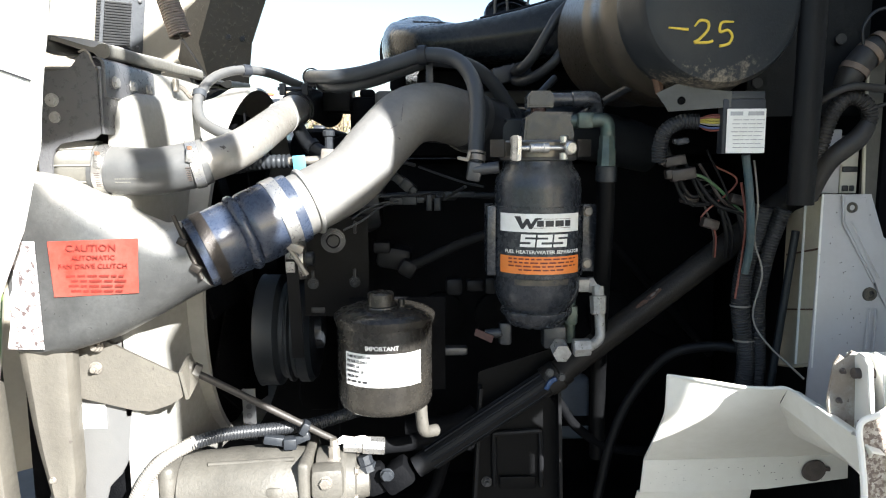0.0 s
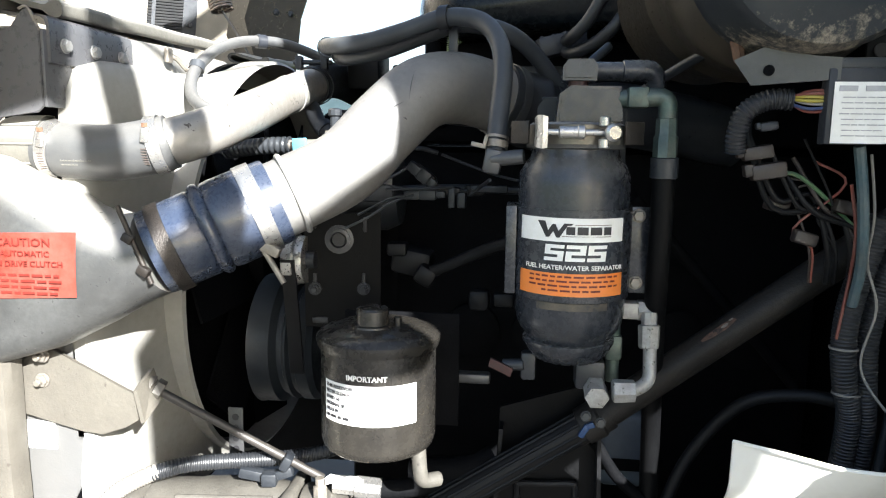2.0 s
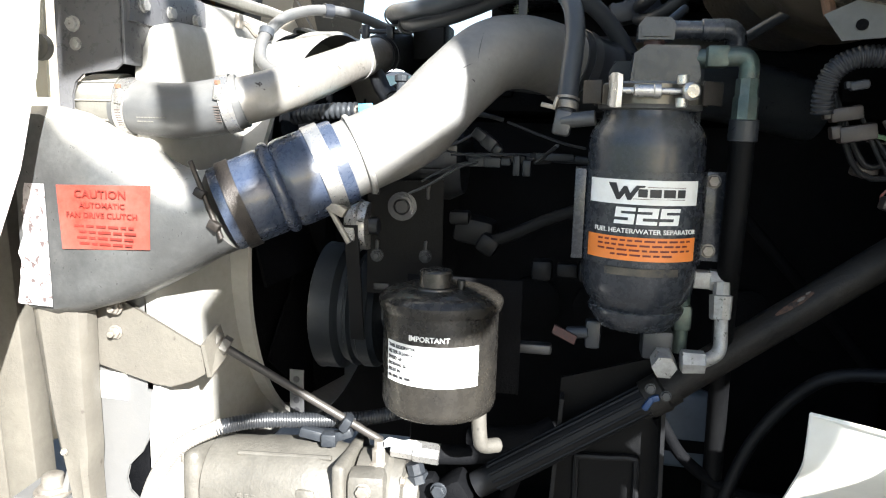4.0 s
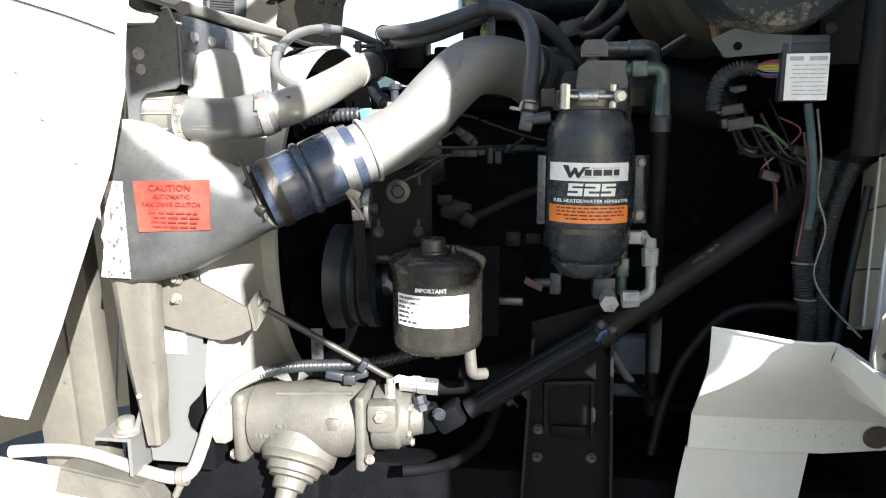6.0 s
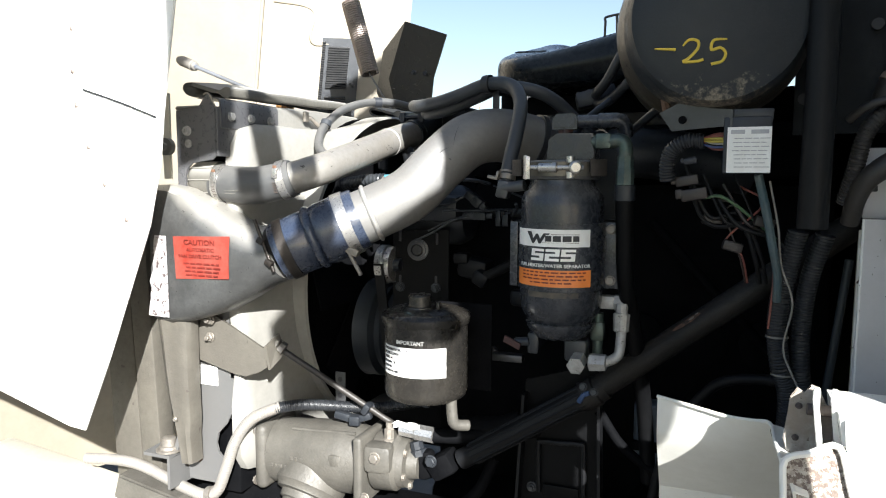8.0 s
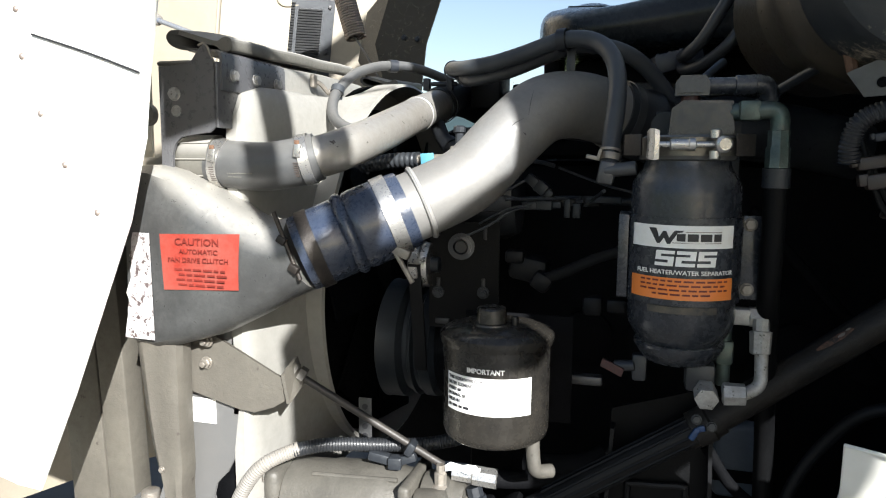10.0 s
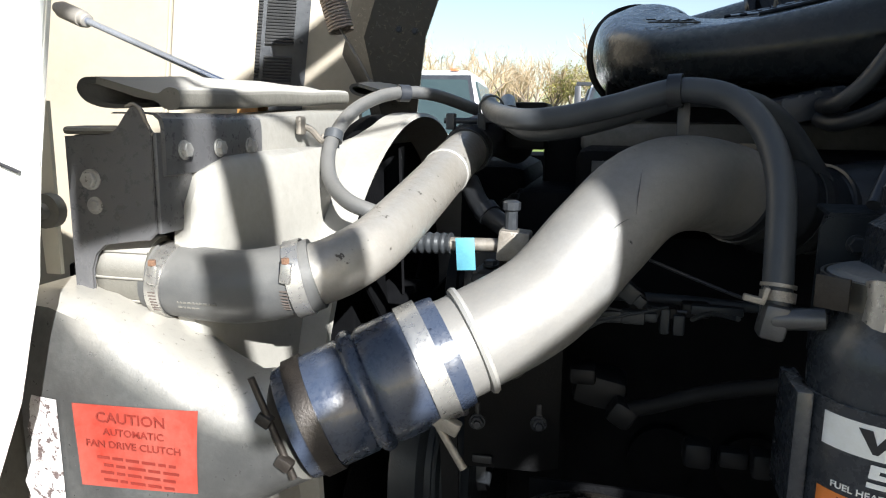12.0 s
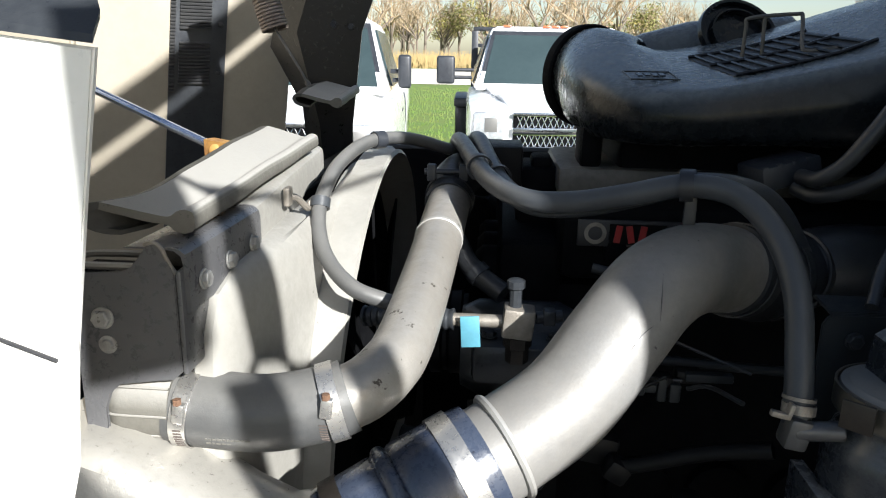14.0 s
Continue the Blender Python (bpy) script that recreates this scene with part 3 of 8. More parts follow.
    sweep(bm, [(-0.4720, 0.9535, 1.7435), (-0.4645, 0.9530, 1.7458), (-0.4588, 0.9530, 1.7415), (-0.4575, 0.9560, 1.7340), (-0.4555, 0.9590, 1.7260), (-0.4505, 0.9560, 1.7215)], 0.0016, 8, 5)
    part("rolled_edge", bm, M_BOLT, t, "worn rolled edge of the lug")


def build_shroud():
    t = thing("fan_shroud", "dusty grey plastic fan shroud with deep round fan opening", "fan shroud")
    cy, cz, r, n = 1.50, 1.392, 0.355, 96
    bm = bmesh.new()
    rings = []
    def sq(k, hy, hz):
        a = math.tau * k / n
        c, s = math.cos(a), math.sin(a)
        q = (abs(c) ** 16 + abs(s) ** 16) ** (-1 / 16)
        return cy + hy * c * q, cz - 0.015 + hz * s * q
    for x, w, k1 in ((-0.456, 0, 1.0), (-0.440, 0, 1.0), (-0.434, 0, 0.988), (-0.428, 0.2, 1.0), (-0.416, 0.7, 1.0), (-0.408, 1, 1.0), (-0.368, 1, 1.0), (-0.365, 1, 0.985)):
        rg = []
        for k in range(n):
            y0, z0 = sq(k, 0.515 * k1, 0.325 * k1)
            a = math.tau * k / n
            y1, z1 = cy + 1.085 * r * k1 * math.cos(a), cz + r * k1 * math.sin(a)
            z = z0 + (z1 - z0) * w
            lean = (0.018 * min(max((1.74 - z) / 0.46, 0), 1.3)) * w * (x > -0.40)
            rg.append(bm.verts.new((x - lean, y0 + (y1 - y0) * w, z)))
        rings.append(rg)
    skin(bm, rings, False)
    rg = [bm.verts.new((-0.43, cy + 0.36 * math.cos(math.tau * k / n), cz + 0.335 * math.sin(math.tau * k / n))) for k in range(n)]
    skin(bm, [rings[-1], rg], False)
    part("shroud_body", bm, M_SHROUD, t)
    # core face is a black disc that paints the shade inside the opening
    bm = bmesh.new()
    lathe(bm, (-0.447, cy, cz), (1, 0, 0), [(0, 0.352), (0.012, 0.352)], 64)
    part("core_face", bm, M_DARK, t, "radiator core face, fan opening's shade put into its black")


def build_seals():
    # centre line of the folded flap, from the tucked edge round the fold to the thick bead, with half thicknesses
    spine = [(-0.512, 1.7440, 0.0014), (-0.525, 1.7455, 0.0018), (-0.5365, 1.7500, 0.0020), (-0.5415, 1.7575, 0.0021), (-0.5375, 1.7640, 0.0021), (-0.5270, 1.7655, 0.0021), (-0.5080, 1.7605, 0.0022), (-0.4900, 1.7555, 0.0024), (-0.4755, 1.7525, 0.0034), (-0.4690, 1.7515, 0.0078), (-0.4620, 1.7512, 0.0098), (-0.4550, 1.7510, 0.0080), (-0.4525, 1.7510, 0.0040)]
    def profile(rows):
        line = smooth_path([(x, h, z) for x, z, h in rows], 5)
        up, down = [], []
        for i, p in enumerate(line):
            a, c = line[max(i - 1, 0)], line[min(i + 1, len(line) - 1)]
            d = math.hypot(c.x - a.x, c.z - a.z)
            nx, nz = -(c.z - a.z) / d, (c.x - a.x) / d
            up.append((p.x + nx * p.y, p.z + nz * p.y))
            down.append((p.x - nx * p.y, p.z - nz * p.y))
        return up + down[::-1]
    for y0, y1, dx, dz in ((0.992, 1.43, 0.0, 0.0), (1.86, 2.10, -0.075, 0.040)):
        t = thing("air_seal", "dusty grey rubber air seal flap folded over the radiator top", "rubber seal", "radiator air seals")
        for name, loop, material, label in (("flap", profile([(x, z, h * (1.0 if h > 0.003 else 1.5)) for x, z, h in spine[5:]]), M_SEAL, ""), ("tucked_lip", profile([(x, z, h * 1.4) for x, z, h in spine[:6]]), M_SEALSHADE, "tucked-under lip, fold shade painted dark")):
            bm = bmesh.new()
            m = 22
            rows = []
            for k in range(m + 1):
                f = k / m
                row = []
                for x, z in loop:
                    lift = max(0.0, (-0.470 - x) / 0.07)
                    sag = 0.0006 * math.sin(k * 0.7 + x * 40) + 0.004 * math.sin(f * 3.0 + 0.4) * lift
                    skew = (0.16 * (x + 0.50) - 0.010 * lift) * (1 - f) + (0.10 - 0.9 * (x + 0.56)) * 0.35 * f ** 4
                    x = -0.4525 + (x + 0.4525) * (1.0 if dx else 0.47 + 0.46 * f + 0.43 * math.exp(-f / 0.05))
                    row.append(bm.verts.new((x + dx - 0.010 * f - 0.012 * f * lift, y0 + (y1 - y0) * f + skew, z + dz + 0.016 * f + sag)))
                rows.append(row)
            skin(bm, rows)
            part(name, bm, material, t, label, smooth=60)


build_radiator()
build_shroud()
build_seals()


# ---- charge air cooler tank, boot and pipe ----
def build_cooler():
    t = thing("charge_air_cooler", "weathered aluminium charge air cooler end tank with red caution decal", "charge air cooler")
    bm = bmesh.new()
    # rings along the horn, from the tall column to the round neck
    n = 40
    def sup(c, u, v, hu, hv, p):
        out = []
        for k in range(n):
            a = math.tau * k / n
            co, si = math.cos(a), math.sin(a)
            q = (abs(co) ** p + abs(si) ** p) ** (-1 / p)
            out.append(bm.verts.new(c + u * (hu * co * q) + v * (hv * si * q)))
        return out
    U, W = V(0, 1, 0), V(0, 0, 1)
    rows = [(V(-0.565, 0.975, 1.470), 0.060, 0.120, W, 9), (V(-0.530, 0.972, 1.468), 0.060, 0.122, W, 8), (V(-0.500, 0.970, 1.467), 0.060, 0.116, W, 6),
            (V(-0.450, 0.968, 1.464), 0.058, 0.096, V(-0.1, 0, 1), 4), (V(-0.400, 0.968, 1.466), 0.054, 0.070, V(-0.25, 0, 1), 3), (V(-0.362, 0.969, 1.470), 0.050, 0.053, V(-0.36, 0, 1), 2.2), (V(-0.335, 0.974, 1.478), 0.048, 0.049, V(-0.4, 0, 1), 2)]
    skin(bm, [sup(c, U, w.normalized(), a, b, p) for c, a, b, w, p in rows])
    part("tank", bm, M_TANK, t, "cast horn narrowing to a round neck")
    bm = bmesh.new()
    legs = []
    for z, x0, x1, yf in ((1.085, -0.546, -0.517, 0.945), (1.14, -0.551, -0.513, 0.938), (1.17, -0.556, -0.508, 0.935), (1.21, -0.562, -0.506, 0.931), (1.25, -0.567, -0.505, 0.929), (1.31, -0.573, -0.503, 0.927), (1.37, -0.577, -0.500, 0.923), (1.45, -0.580, -0.498, 0.925)):
        w = x1 - x0
        legs.append([bm.verts.new(p) for p in ((x0 + 0.004, yf + 0.034, z), (x0, yf + 0.020, z), (x0 + w * 0.10, yf + 0.007, z), (x0 + w * 0.28, yf, z), (x0 + w * 0.55, yf + 0.003, z), (x0 + w * 0.75, yf + 0.001, z), (x0 + w * 0.93, yf + 0.005, z), (x1, yf + 0.014, z), (x1 - 0.002, yf + 0.034, z))])
    skin(bm, legs)
    part("column", bm, M_BEIGE, t, "dusty tapering lower leg")
    hex_bolt("bolt", (-0.538, 0.932, 1.172), (0, -1, 0), 0.004, t, M_BOLT)
    return t


CAC = build_cooler()
NECK, BEAD = V(-0.340, 0.973, 1.476), V(-0.197, 1.040, 1.543)


def build_boot():
    t = thing("charge_air_boot", "dark blue silicone hump boot with two steel band clamps", "hose boot")
    d = BEAD - NECK
    L = d.length
    bm = bmesh.new()
    prof = [(0.0, 0.046), (0.0, 0.0495), (0.002, 0.0505), (0.028, 0.0512), (0.058, 0.0518), (0.0605, 0.0505), (0.063, 0.0540), (0.066, 0.0560), (0.070, 0.0562), (0.0735, 0.0545), (0.076, 0.0508), (0.0785, 0.0528), (0.086, 0.0538), (0.116, 0.0535), (L - 0.024, 0.0520), (L - 0.02, 0.0510), (L - 0.02, 0.047)]
    lathe(bm, NECK, d, prof, 40)
    part("sleeve", bm, M_BLUE, t)
    dn = d.normalized()
    for k, (s, w) in enumerate(((0.019, 0.016), (L - 0.045, 0.019))):
        bm = bmesh.new()
        c = NECK + dn * s
        band(bm, c, dn, 0.0515 if k == 0 else 0.0534, w, 0.002, 40)
        part("band_clamp", bm, M_CLAMP if k == 0 else M_STEEL, t, "worn steel band clamp")
    bm = bmesh.new()
    a = NECK + dn * 0.016 + V(-0.012, -0.053, 0.012)
    rod(bm, a + V(-0.014, -0.002, 0.040), a + V(0.018, 0.004, -0.045), 0.003)
    box(bm, tuple(a + V(0.012, 0, -0.03)), (0.014, 0.010, 0.010), (0, 30, 0))
    box(bm, tuple(a + V(-0.004, 0, 0.005)), (0.013, 0.010, 0.010), (0, 30, 0))
    part("clamp_screw", bm, M_CLAMP, t)
    bm = bmesh.new()
    c = NECK + dn * (L - 0.04) + V(0.02, -0.03, -0.045)
    rod(bm, c + V(-0.012, 0, 0.006), c + V(0.016, 0, -0.04), 0.0035)
    box(bm, tuple(c), (0.026, 0.012, 0.012), (0, 25, 0))
    part("clamp_screw", bm, M_BOLT, t)


def build_cac_pipe():
    t = thing("charge_air_pipe", "dusty aluminium S-bend charge air pipe scuffed at the bend", "pipe")
    pts = [BEAD - (BEAD - NECK).normalized() * 0.03, BEAD, (-0.140, 1.072, 1.576), (-0.096, 1.102, 1.627), (-0.055, 1.135, 1.668), (-0.010, 1.175, 1.678), (0.046, 1.222, 1.665), (0.085, 1.255, 1.652)]
    bm = bmesh.new()
    sweep(bm, pts, 0.0465, 36, 8)
    part("pipe", bm, M_SPIPE, t)
    bm = bmesh.new()
    d = (BEAD - NECK).normalized()
    lathe(bm, BEAD - d * 0.004, d, [(0, 0.0465), (0.001, 0.050), (0.004, 0.0515), (0.007, 0.050), (0.008, 0.0465)], 40)
    part("bead", bm, M_PIPE, t)
    for pts in ([(-0.059, 1.0925, 1.6925), (-0.061, 1.0795, 1.674), (-0.062, 1.0735, 1.658)], [(-0.064, 1.0725, 1.656), (-0.078, 1.0635, 1.648), (-0.091, 1.0535, 1.633)], [(-0.066, 1.122, 1.7125), (-0.060, 1.108, 1.7035), (-0.058, 1.094, 1.6935)]):
        bm = bmesh.new()
        sweep(bm, pts, [0.0001, 0.0005, 0.0001], 6, 6)
        part("scratch", bm, M_BRACKET, t, "dark scratch")
    b = thing("intake_boot", "black rubber intake boot with band clamp on the charge pipe", "hose boot")
    d = V(0.085 - 0.046, 0.033, -0.013).normalized()
    p = V(0.058, 1.232, 1.661)
    bm = bmesh.new()
    lathe(bm, p - d * 0.03, d, [(0, 0.047), (0.0, 0.050), (0.05, 0.050), (0.056, 0.054), (0.064, 0.054), (0.07, 0.050), (0.10, 0.050), (0.101, 0.045)], 36)
    part("sleeve", bm, M_RUBBER, b)
    for s in (-0.014, 0.055):
        bm = bmesh.new()
        band(bm, p + d * s, d, 0.0505, 0.013, 0.0015, 36)
        part("band_clamp", bm, M_BRACKET, b)
    e = thing("intake_elbow", "dark aluminium engine intake elbow behind the separator", "pipe")
    bm = bmesh.new()
    sweep(bm, [p + d * 0.06, p + d * 0.12 + V(0, 0, 0.012), (0.205, 1.315, 1.652), (0.30, 1.35, 1.640), (0.40, 1.38, 1.62)], 0.047, 28, 6)
    part("elbow", bm, M_PLATE, e)
    bm = bmesh.new()
    band(bm, p + d * 0.105 + V(0, 0, 0.009), d, 0.0478, 0.010, 0.003, 32)
    part("collar", bm, M_BRACKET, e, "raised cast collar")


build_boot()
build_cac_pipe()


def build_upper_hose():
    t = thing("radiator_hose", "thick grey rubber upper radiator hose with worm-drive clamps", "hose")
    bm = bmesh.new()
    sweep(bm, [(-0.476, 0.991, 1.595), (-0.455, 0.991, 1.592), (-0.400, 0.993, 1.589), (-0.350, 1.000, 1.597), (-0.330, 1.006, 1.603)], [0.0322, 0.0325, 0.0325, 0.0320, 0.0315], 32, 8)
    part("rubber_elbow", bm, M_RADHOSE, t)
    bm = bmesh.new()
    rows = [(-0.5275, 0.0160), (-0.5255, 0.0240), (-0.5200, 0.0300), (-0.5100, 0.0326), (-0.470, 0.0330)]
    skin(bm, [ring(bm, V(x, 0.992, 1.598), V(0, 1, 0), V(0, 0, 1), r, None, 32) for x, r in rows])
    nk = part("tank_neck", bm, M_SEAL, t, "pale rounded radiator neck")
    for a in (40, 0, -42):
        ca, sa = math.cos(radians(a)), math.sin(radians(a))
        bm = bmesh.new()
        sweep(bm, [(x, 0.992 - (r + 0.0004) * ca, 1.598 + (r + 0.0004) * sa) for x, r in rows[1:]], 0.0012, 8, 4)
        part("rib", bm, M_SEAL, nk, "pale raised rib")
    # black sheet behind the cut-out, in place of the gap's shade
    bm = bmesh.new()
    sheet(bm, [(-0.534, 1.000, 1.475), (-0.452, 1.000, 1.475), (-0.452, 1.000, 1.640), (-0.534, 1.000, 1.640)], (0, 1, 0), 0.004)
    part("recess", bm, M_DARK, t, "black sheet painting the shaded gap behind the bracket cut-out")
    bm = bmesh.new()
    rnd = random.Random(31)
    for z, x0, x1 in ((1.5800, -0.440, -0.404), (1.5755, -0.440, -0.420)):
        x = x0
        while x < x1:
            w = rnd.uniform(0.0015, 0.005)
            box(bm, (x + w / 2, 0.9605 + (1.580 - z) * 0.45, z), (w, 0.0006, 0.0015), bevel=0)
            x += w + 0.0012
    part("print", bm, M_SEAL, t, "faint pale print")
    for c, d in (((-0.462, 0.991, 1.5925), (1, 0, -0.12)), ((-0.344, 1.001, 1.599), (1, 0.3, 0.25))):
        bm = bmesh.new()
        band(bm, c, d, 0.0330, 0.014, 0.0012, 36)
        cl = part("hose_clamp", bm, M_STEEL, t, "steel worm-drive clamp")
        bm = bmesh.new()
        q = Vector(c) + V(0.003, -0.0335, 0.011)
        box(bm, tuple(q), (0.010, 0.007, 0.018), (0, 8, 0), 0.002)
        part("screw_housing", bm, M_STEEL, cl)
        bm = bmesh.new()
        rod(bm, q + V(0, -0.001, 0.008), q + V(0, -0.001, 0.013), 0.0036, None, 6)
        part("screw", bm, M_RUST, cl)
        for k in range(7):
            an = radians(-8 - 5.2 * k)
            n_ = V(0, -math.cos(an), math.sin(an))
            bm = bmesh.new()
            box(bm, tuple(Vector(c) + n_ * 0.0343), (0.0070, 0.0006, 0.0011), (math.degrees(-an), 0, 0), 0)
            part("slot", bm, M_PLUG, cl)
    p = thing("coolant_tube", "pale dusty metal coolant tube rising from the radiator hose", "pipe")
    bm = bmesh.new()
    sweep(bm, [(-0.348, 1.000, 1.598), (-0.322, 1.010, 1.605), (-0.303, 1.035, 1.615), (-0.292, 1.08, 1.627), (-0.283, 1.20, 1.657), (-0.277, 1.33, 1.688), (-0.275, 1.40, 1.70)], 0.0278, 32, 8)
    part("tube", bm, M_TUBE, p)
    bm = bmesh.new()
    lathe(bm, (-0.2795, 1.27, 1.674), (0.01, 1, 0.24), [(0, 0.0277), (0.001, 0.0291), (0.006, 0.0291), (0.007, 0.0277)], 32)
    part("bead", bm, M_PIPE, p)
    h = thing("coolant_hose", "black rubber coolant hose end with clamp at the engine", "hose")
    bm = bmesh.new()
    sweep(bm, [(-0.2765, 1.375, 1.695), (-0.274, 1.45, 1.712), (-0.262, 1.52, 1.715), (-0.235, 1.58, 1.700)], 0.0315, 28, 6)
    part("hose", bm, M_RUBBER, h)
    bm = bmesh.new()
    band(bm, (-0.276, 1.40, 1.70), (0, 1, 0.24), 0.0320, 0.014, 0.0015)
    part("clamp", bm, M_BLACK, h)
    bm = bmesh.new()
    rod(bm, (-0.31, 1.39, 1.736), (-0.245, 1.395, 1.736), 0.004)
    box(bm, (-0.30, 1.39, 1.735), (0.012, 0.014, 0.022))
    box(bm, (-0.258, 1.395, 1.735), (0.012, 0.014, 0.022))
    part("clamp_bolt", bm, M_BLACK, h)


build_upper_hose()

# ---- fuel separator ----
WX, WY, WR = 0.134, 1.020, 0.0615


def build_separator():
    t = thing("fuel_separator", "black canister fuel heater and water separator with white and orange decal", "fuel filter")
    bm = bmesh.new()
    lathe(bm, (WX, WY, 1.362), (0, 0, 1), [(0, 0.02), (0.001, 0.036), (0.004, 0.040), (0.013, 0.047), (0.0215, 0.0520), (0.0250, 0.0520), (0.0255, 0.0470), (0.029, 0.0490), (0.036, 0.0540), (0.045, 0.0590), (0.058, WR), (0.20, WR), (0.213, 0.0605), (0.222, 0.056), (0.229, 0.050), (0.236, 0.0485), (0.245, 0.0485)], 48)
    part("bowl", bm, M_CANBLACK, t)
    bm = bmesh.new()
    lathe(bm, (WX, WY, 1.600), (0, 0, 1), [(0, 0.047), (0.002, 0.054), (0.022, 0.0560), (0.0265, 0.0545), (0.0275, 0.0500), (0.0290, 0.0485), (0.0300, 0.030)], 48)
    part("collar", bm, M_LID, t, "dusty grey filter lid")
    bm = bmesh.new()
    band(bm, (WX, WY, 1.616), (0, 0, 1), 0.0568, 0.020, 0.002, 48)
    cl = part("v_band_clamp", bm, M_BAND, t, "bright steel band clamp with T-bolt")
    bm = bmesh.new()
    rod(bm, (0.092, 0.954, 1.6180), (0.176, 0.958, 1.6180), 0.0032)
    lathe(bm, (0.112, 0.9545, 1.618), (1, 0.04, 0), [(0, 0.0045), (0.001, 0.0062), (0.019, 0.0062), (0.020, 0.0072), (0.026, 0.0072), (0.027, 0.0045)], 14)
    part("t_bolt", bm, M_STEEL, cl)
    bm = bmesh.new()
    strip(bm, [[(0.0875, 0.966, 1.632), (0.0885, 0.964, 1.620), (0.0875, 0.966, 1.604)], [(0.0905, 0.956, 1.635), (0.0920, 0.954, 1.620), (0.0905, 0.956, 1.602)], [(0.0955, 0.951, 1.635), (0.0965, 0.949, 1.620), (0.0955, 0.951, 1.601)], [(0.1010, 0.952, 1.633), (0.1010, 0.950, 1.620), (0.1010, 0.952, 1.602)]], 0.0022, (0, -1, 0))
    part("clamp_hook", bm, M_STEEL, cl, "bright bent clamp hook")
    for z in (1.607, 1.629):
        bm = bmesh.new()
        lathe(bm, (0.158, 0.954, z - 0.005), (0, 0, 1), [(0, 0.0040), (0.001, 0.0058), (0.009, 0.0058), (0.010, 0.0040)], 14)
        part("trunnion", bm, M_STEEL, cl)
    bm = bmesh.new()
    lathe(bm, (0.1655, 0.9505, 1.618), (0.35, -0.94, 0), [(0, 0.0090), (0.004, 0.0090), (0.006, 0.0065)], 20)
    part("bolt_head", bm, M_STEEL, cl)
    for x, s, a in ((0.073, 0.024, -40), (0.192, 0.026, 36)):
        bm = bmesh.new()
        box(bm, (x, 0.985, 1.618), (s, 0.003, 0.024), (0, 0, a), 0.0008)
        part("clamp_ear", bm, M_CLAMP, cl)
    bm = bmesh.new()
    sheet(bm, [(0.111, 1.005, 1.628), (0.182, 1.005, 1.628), (0.182, 1.005, 1.636), (0.1795, 1.005, 1.668), (0.126, 1.005, 1.669), (0.114, 1.005, 1.660)], (0, 1, 0), 0.056, 0.003)
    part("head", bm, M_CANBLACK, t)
    bm = bmesh.new()
    lathe(bm, (0.135, 1.03, 1.666), (0, 0, 1), [(0, 0.011), (0.010, 0.011)], 16)
    part("washer", bm, M_LEVER, t, "dull red sealing washer")
    bm = bmesh.new()
    sheet(bm, [(0.117, 1.013, 1.675), (0.154, 1.013, 1.675), (0.154, 1.013, 1.692), (0.149, 1.013, 1.698), (0.123, 1.013, 1.698), (0.117, 1.013, 1.690)], (0, 1, 0), 0.036, 0.003)
    part("top_fitting", bm, M_CANBLACK, t)
    bm = bmesh.new()
    lathe(bm, (0.152, 1.031, 1.687), (1, 0.06, 0), [(0, 0.0095), (0.030, 0.0095), (0.031, 0.0115), (0.052, 0.0120), (0.053, 0.010)], 16)
    sweep(bm, [(0.198, 1.034, 1.687), (0.212, 1.036, 1.687), (0.219, 1.040, 1.680), (0.221, 1.044, 1.664)], 0.0115, 14, 5)
    part("top_pipe", bm, M_CANBLACK, t)
    bm = bmesh.new()
    sheet(bm, [(0.092, 1.104, 1.54), (0.092, 1.104, 1.650), (0.096, 1.104, 1.657), (0.103, 1.104, 1.660), (0.200, 1.104, 1.660), (0.200, 1.104, 1.54)], (0, 1, 0), 0.004, 0.001)
    sheet(bm, [(0.098, 1.106, 1.658), (0.200, 1.106, 1.658), (0.200, 1.145, 1.662), (0.098, 1.145, 1.662)], (0, 0, 1), 0.004, 0.001)
    bp = part("back_plate", bm, M_COVER, t, "black mounting plate with bent top")
    hex_bolt("bolt", (0.121, 1.102, 1.636), (0, -1, 0), 0.007, bp, M_PLATE)
    # sleeve bracket round the body
    bm = bmesh.new()
    rings = []
    n = 40
    for z, r in ((1.440, WR + 0.0008), (1.440, WR + 0.0035), (1.538, WR + 0.0035), (1.538, WR + 0.0008)):
        rings.append([bm.verts.new((WX + r * math.cos(a), WY + r * math.sin(a), z)) for a in [radians(-185 + 190 * k / n) for k in range(n + 1)]])
    for a, b in zip(rings, rings[1:] + rings[:1]):
        for k in range(n):
            bm.faces.new((a[k], a[k + 1], b[k + 1], b[k]))
    box(bm, (0.205, 1.026, 1.489), (0.030, 0.004, 0.098), bevel=0.001)
    box(bm, (0.066, 1.026, 1.489), (0.012, 0.06, 0.098), bevel=0.001)
    br = part("bracket", bm, M_CANBLACK, t)
    for z in (1.528, 1.452):
        hex_bolt("bolt", (0.207, 1.024, z), (0, -1, 0), 0.0065, br)
    # decal
    def arc(name, z0, z1, a0, a1, r, material, parent):
        bm = bmesh.new()
        m = 24
        rows = [[(WX + (r + q) * math.sin(radians(a0 + (a1 - a0) * k / m)), WY - (r + q) * math.cos(radians(a0 + (a1 - a0) * k / m)), z) for k in range(m + 1)] for z in (z0, z1) for q in (0,)]
        strip(bm, rows, 0.0004, (0, -1, 0))
        return part(name, bm, material, parent)
    R = WR + 0.0037
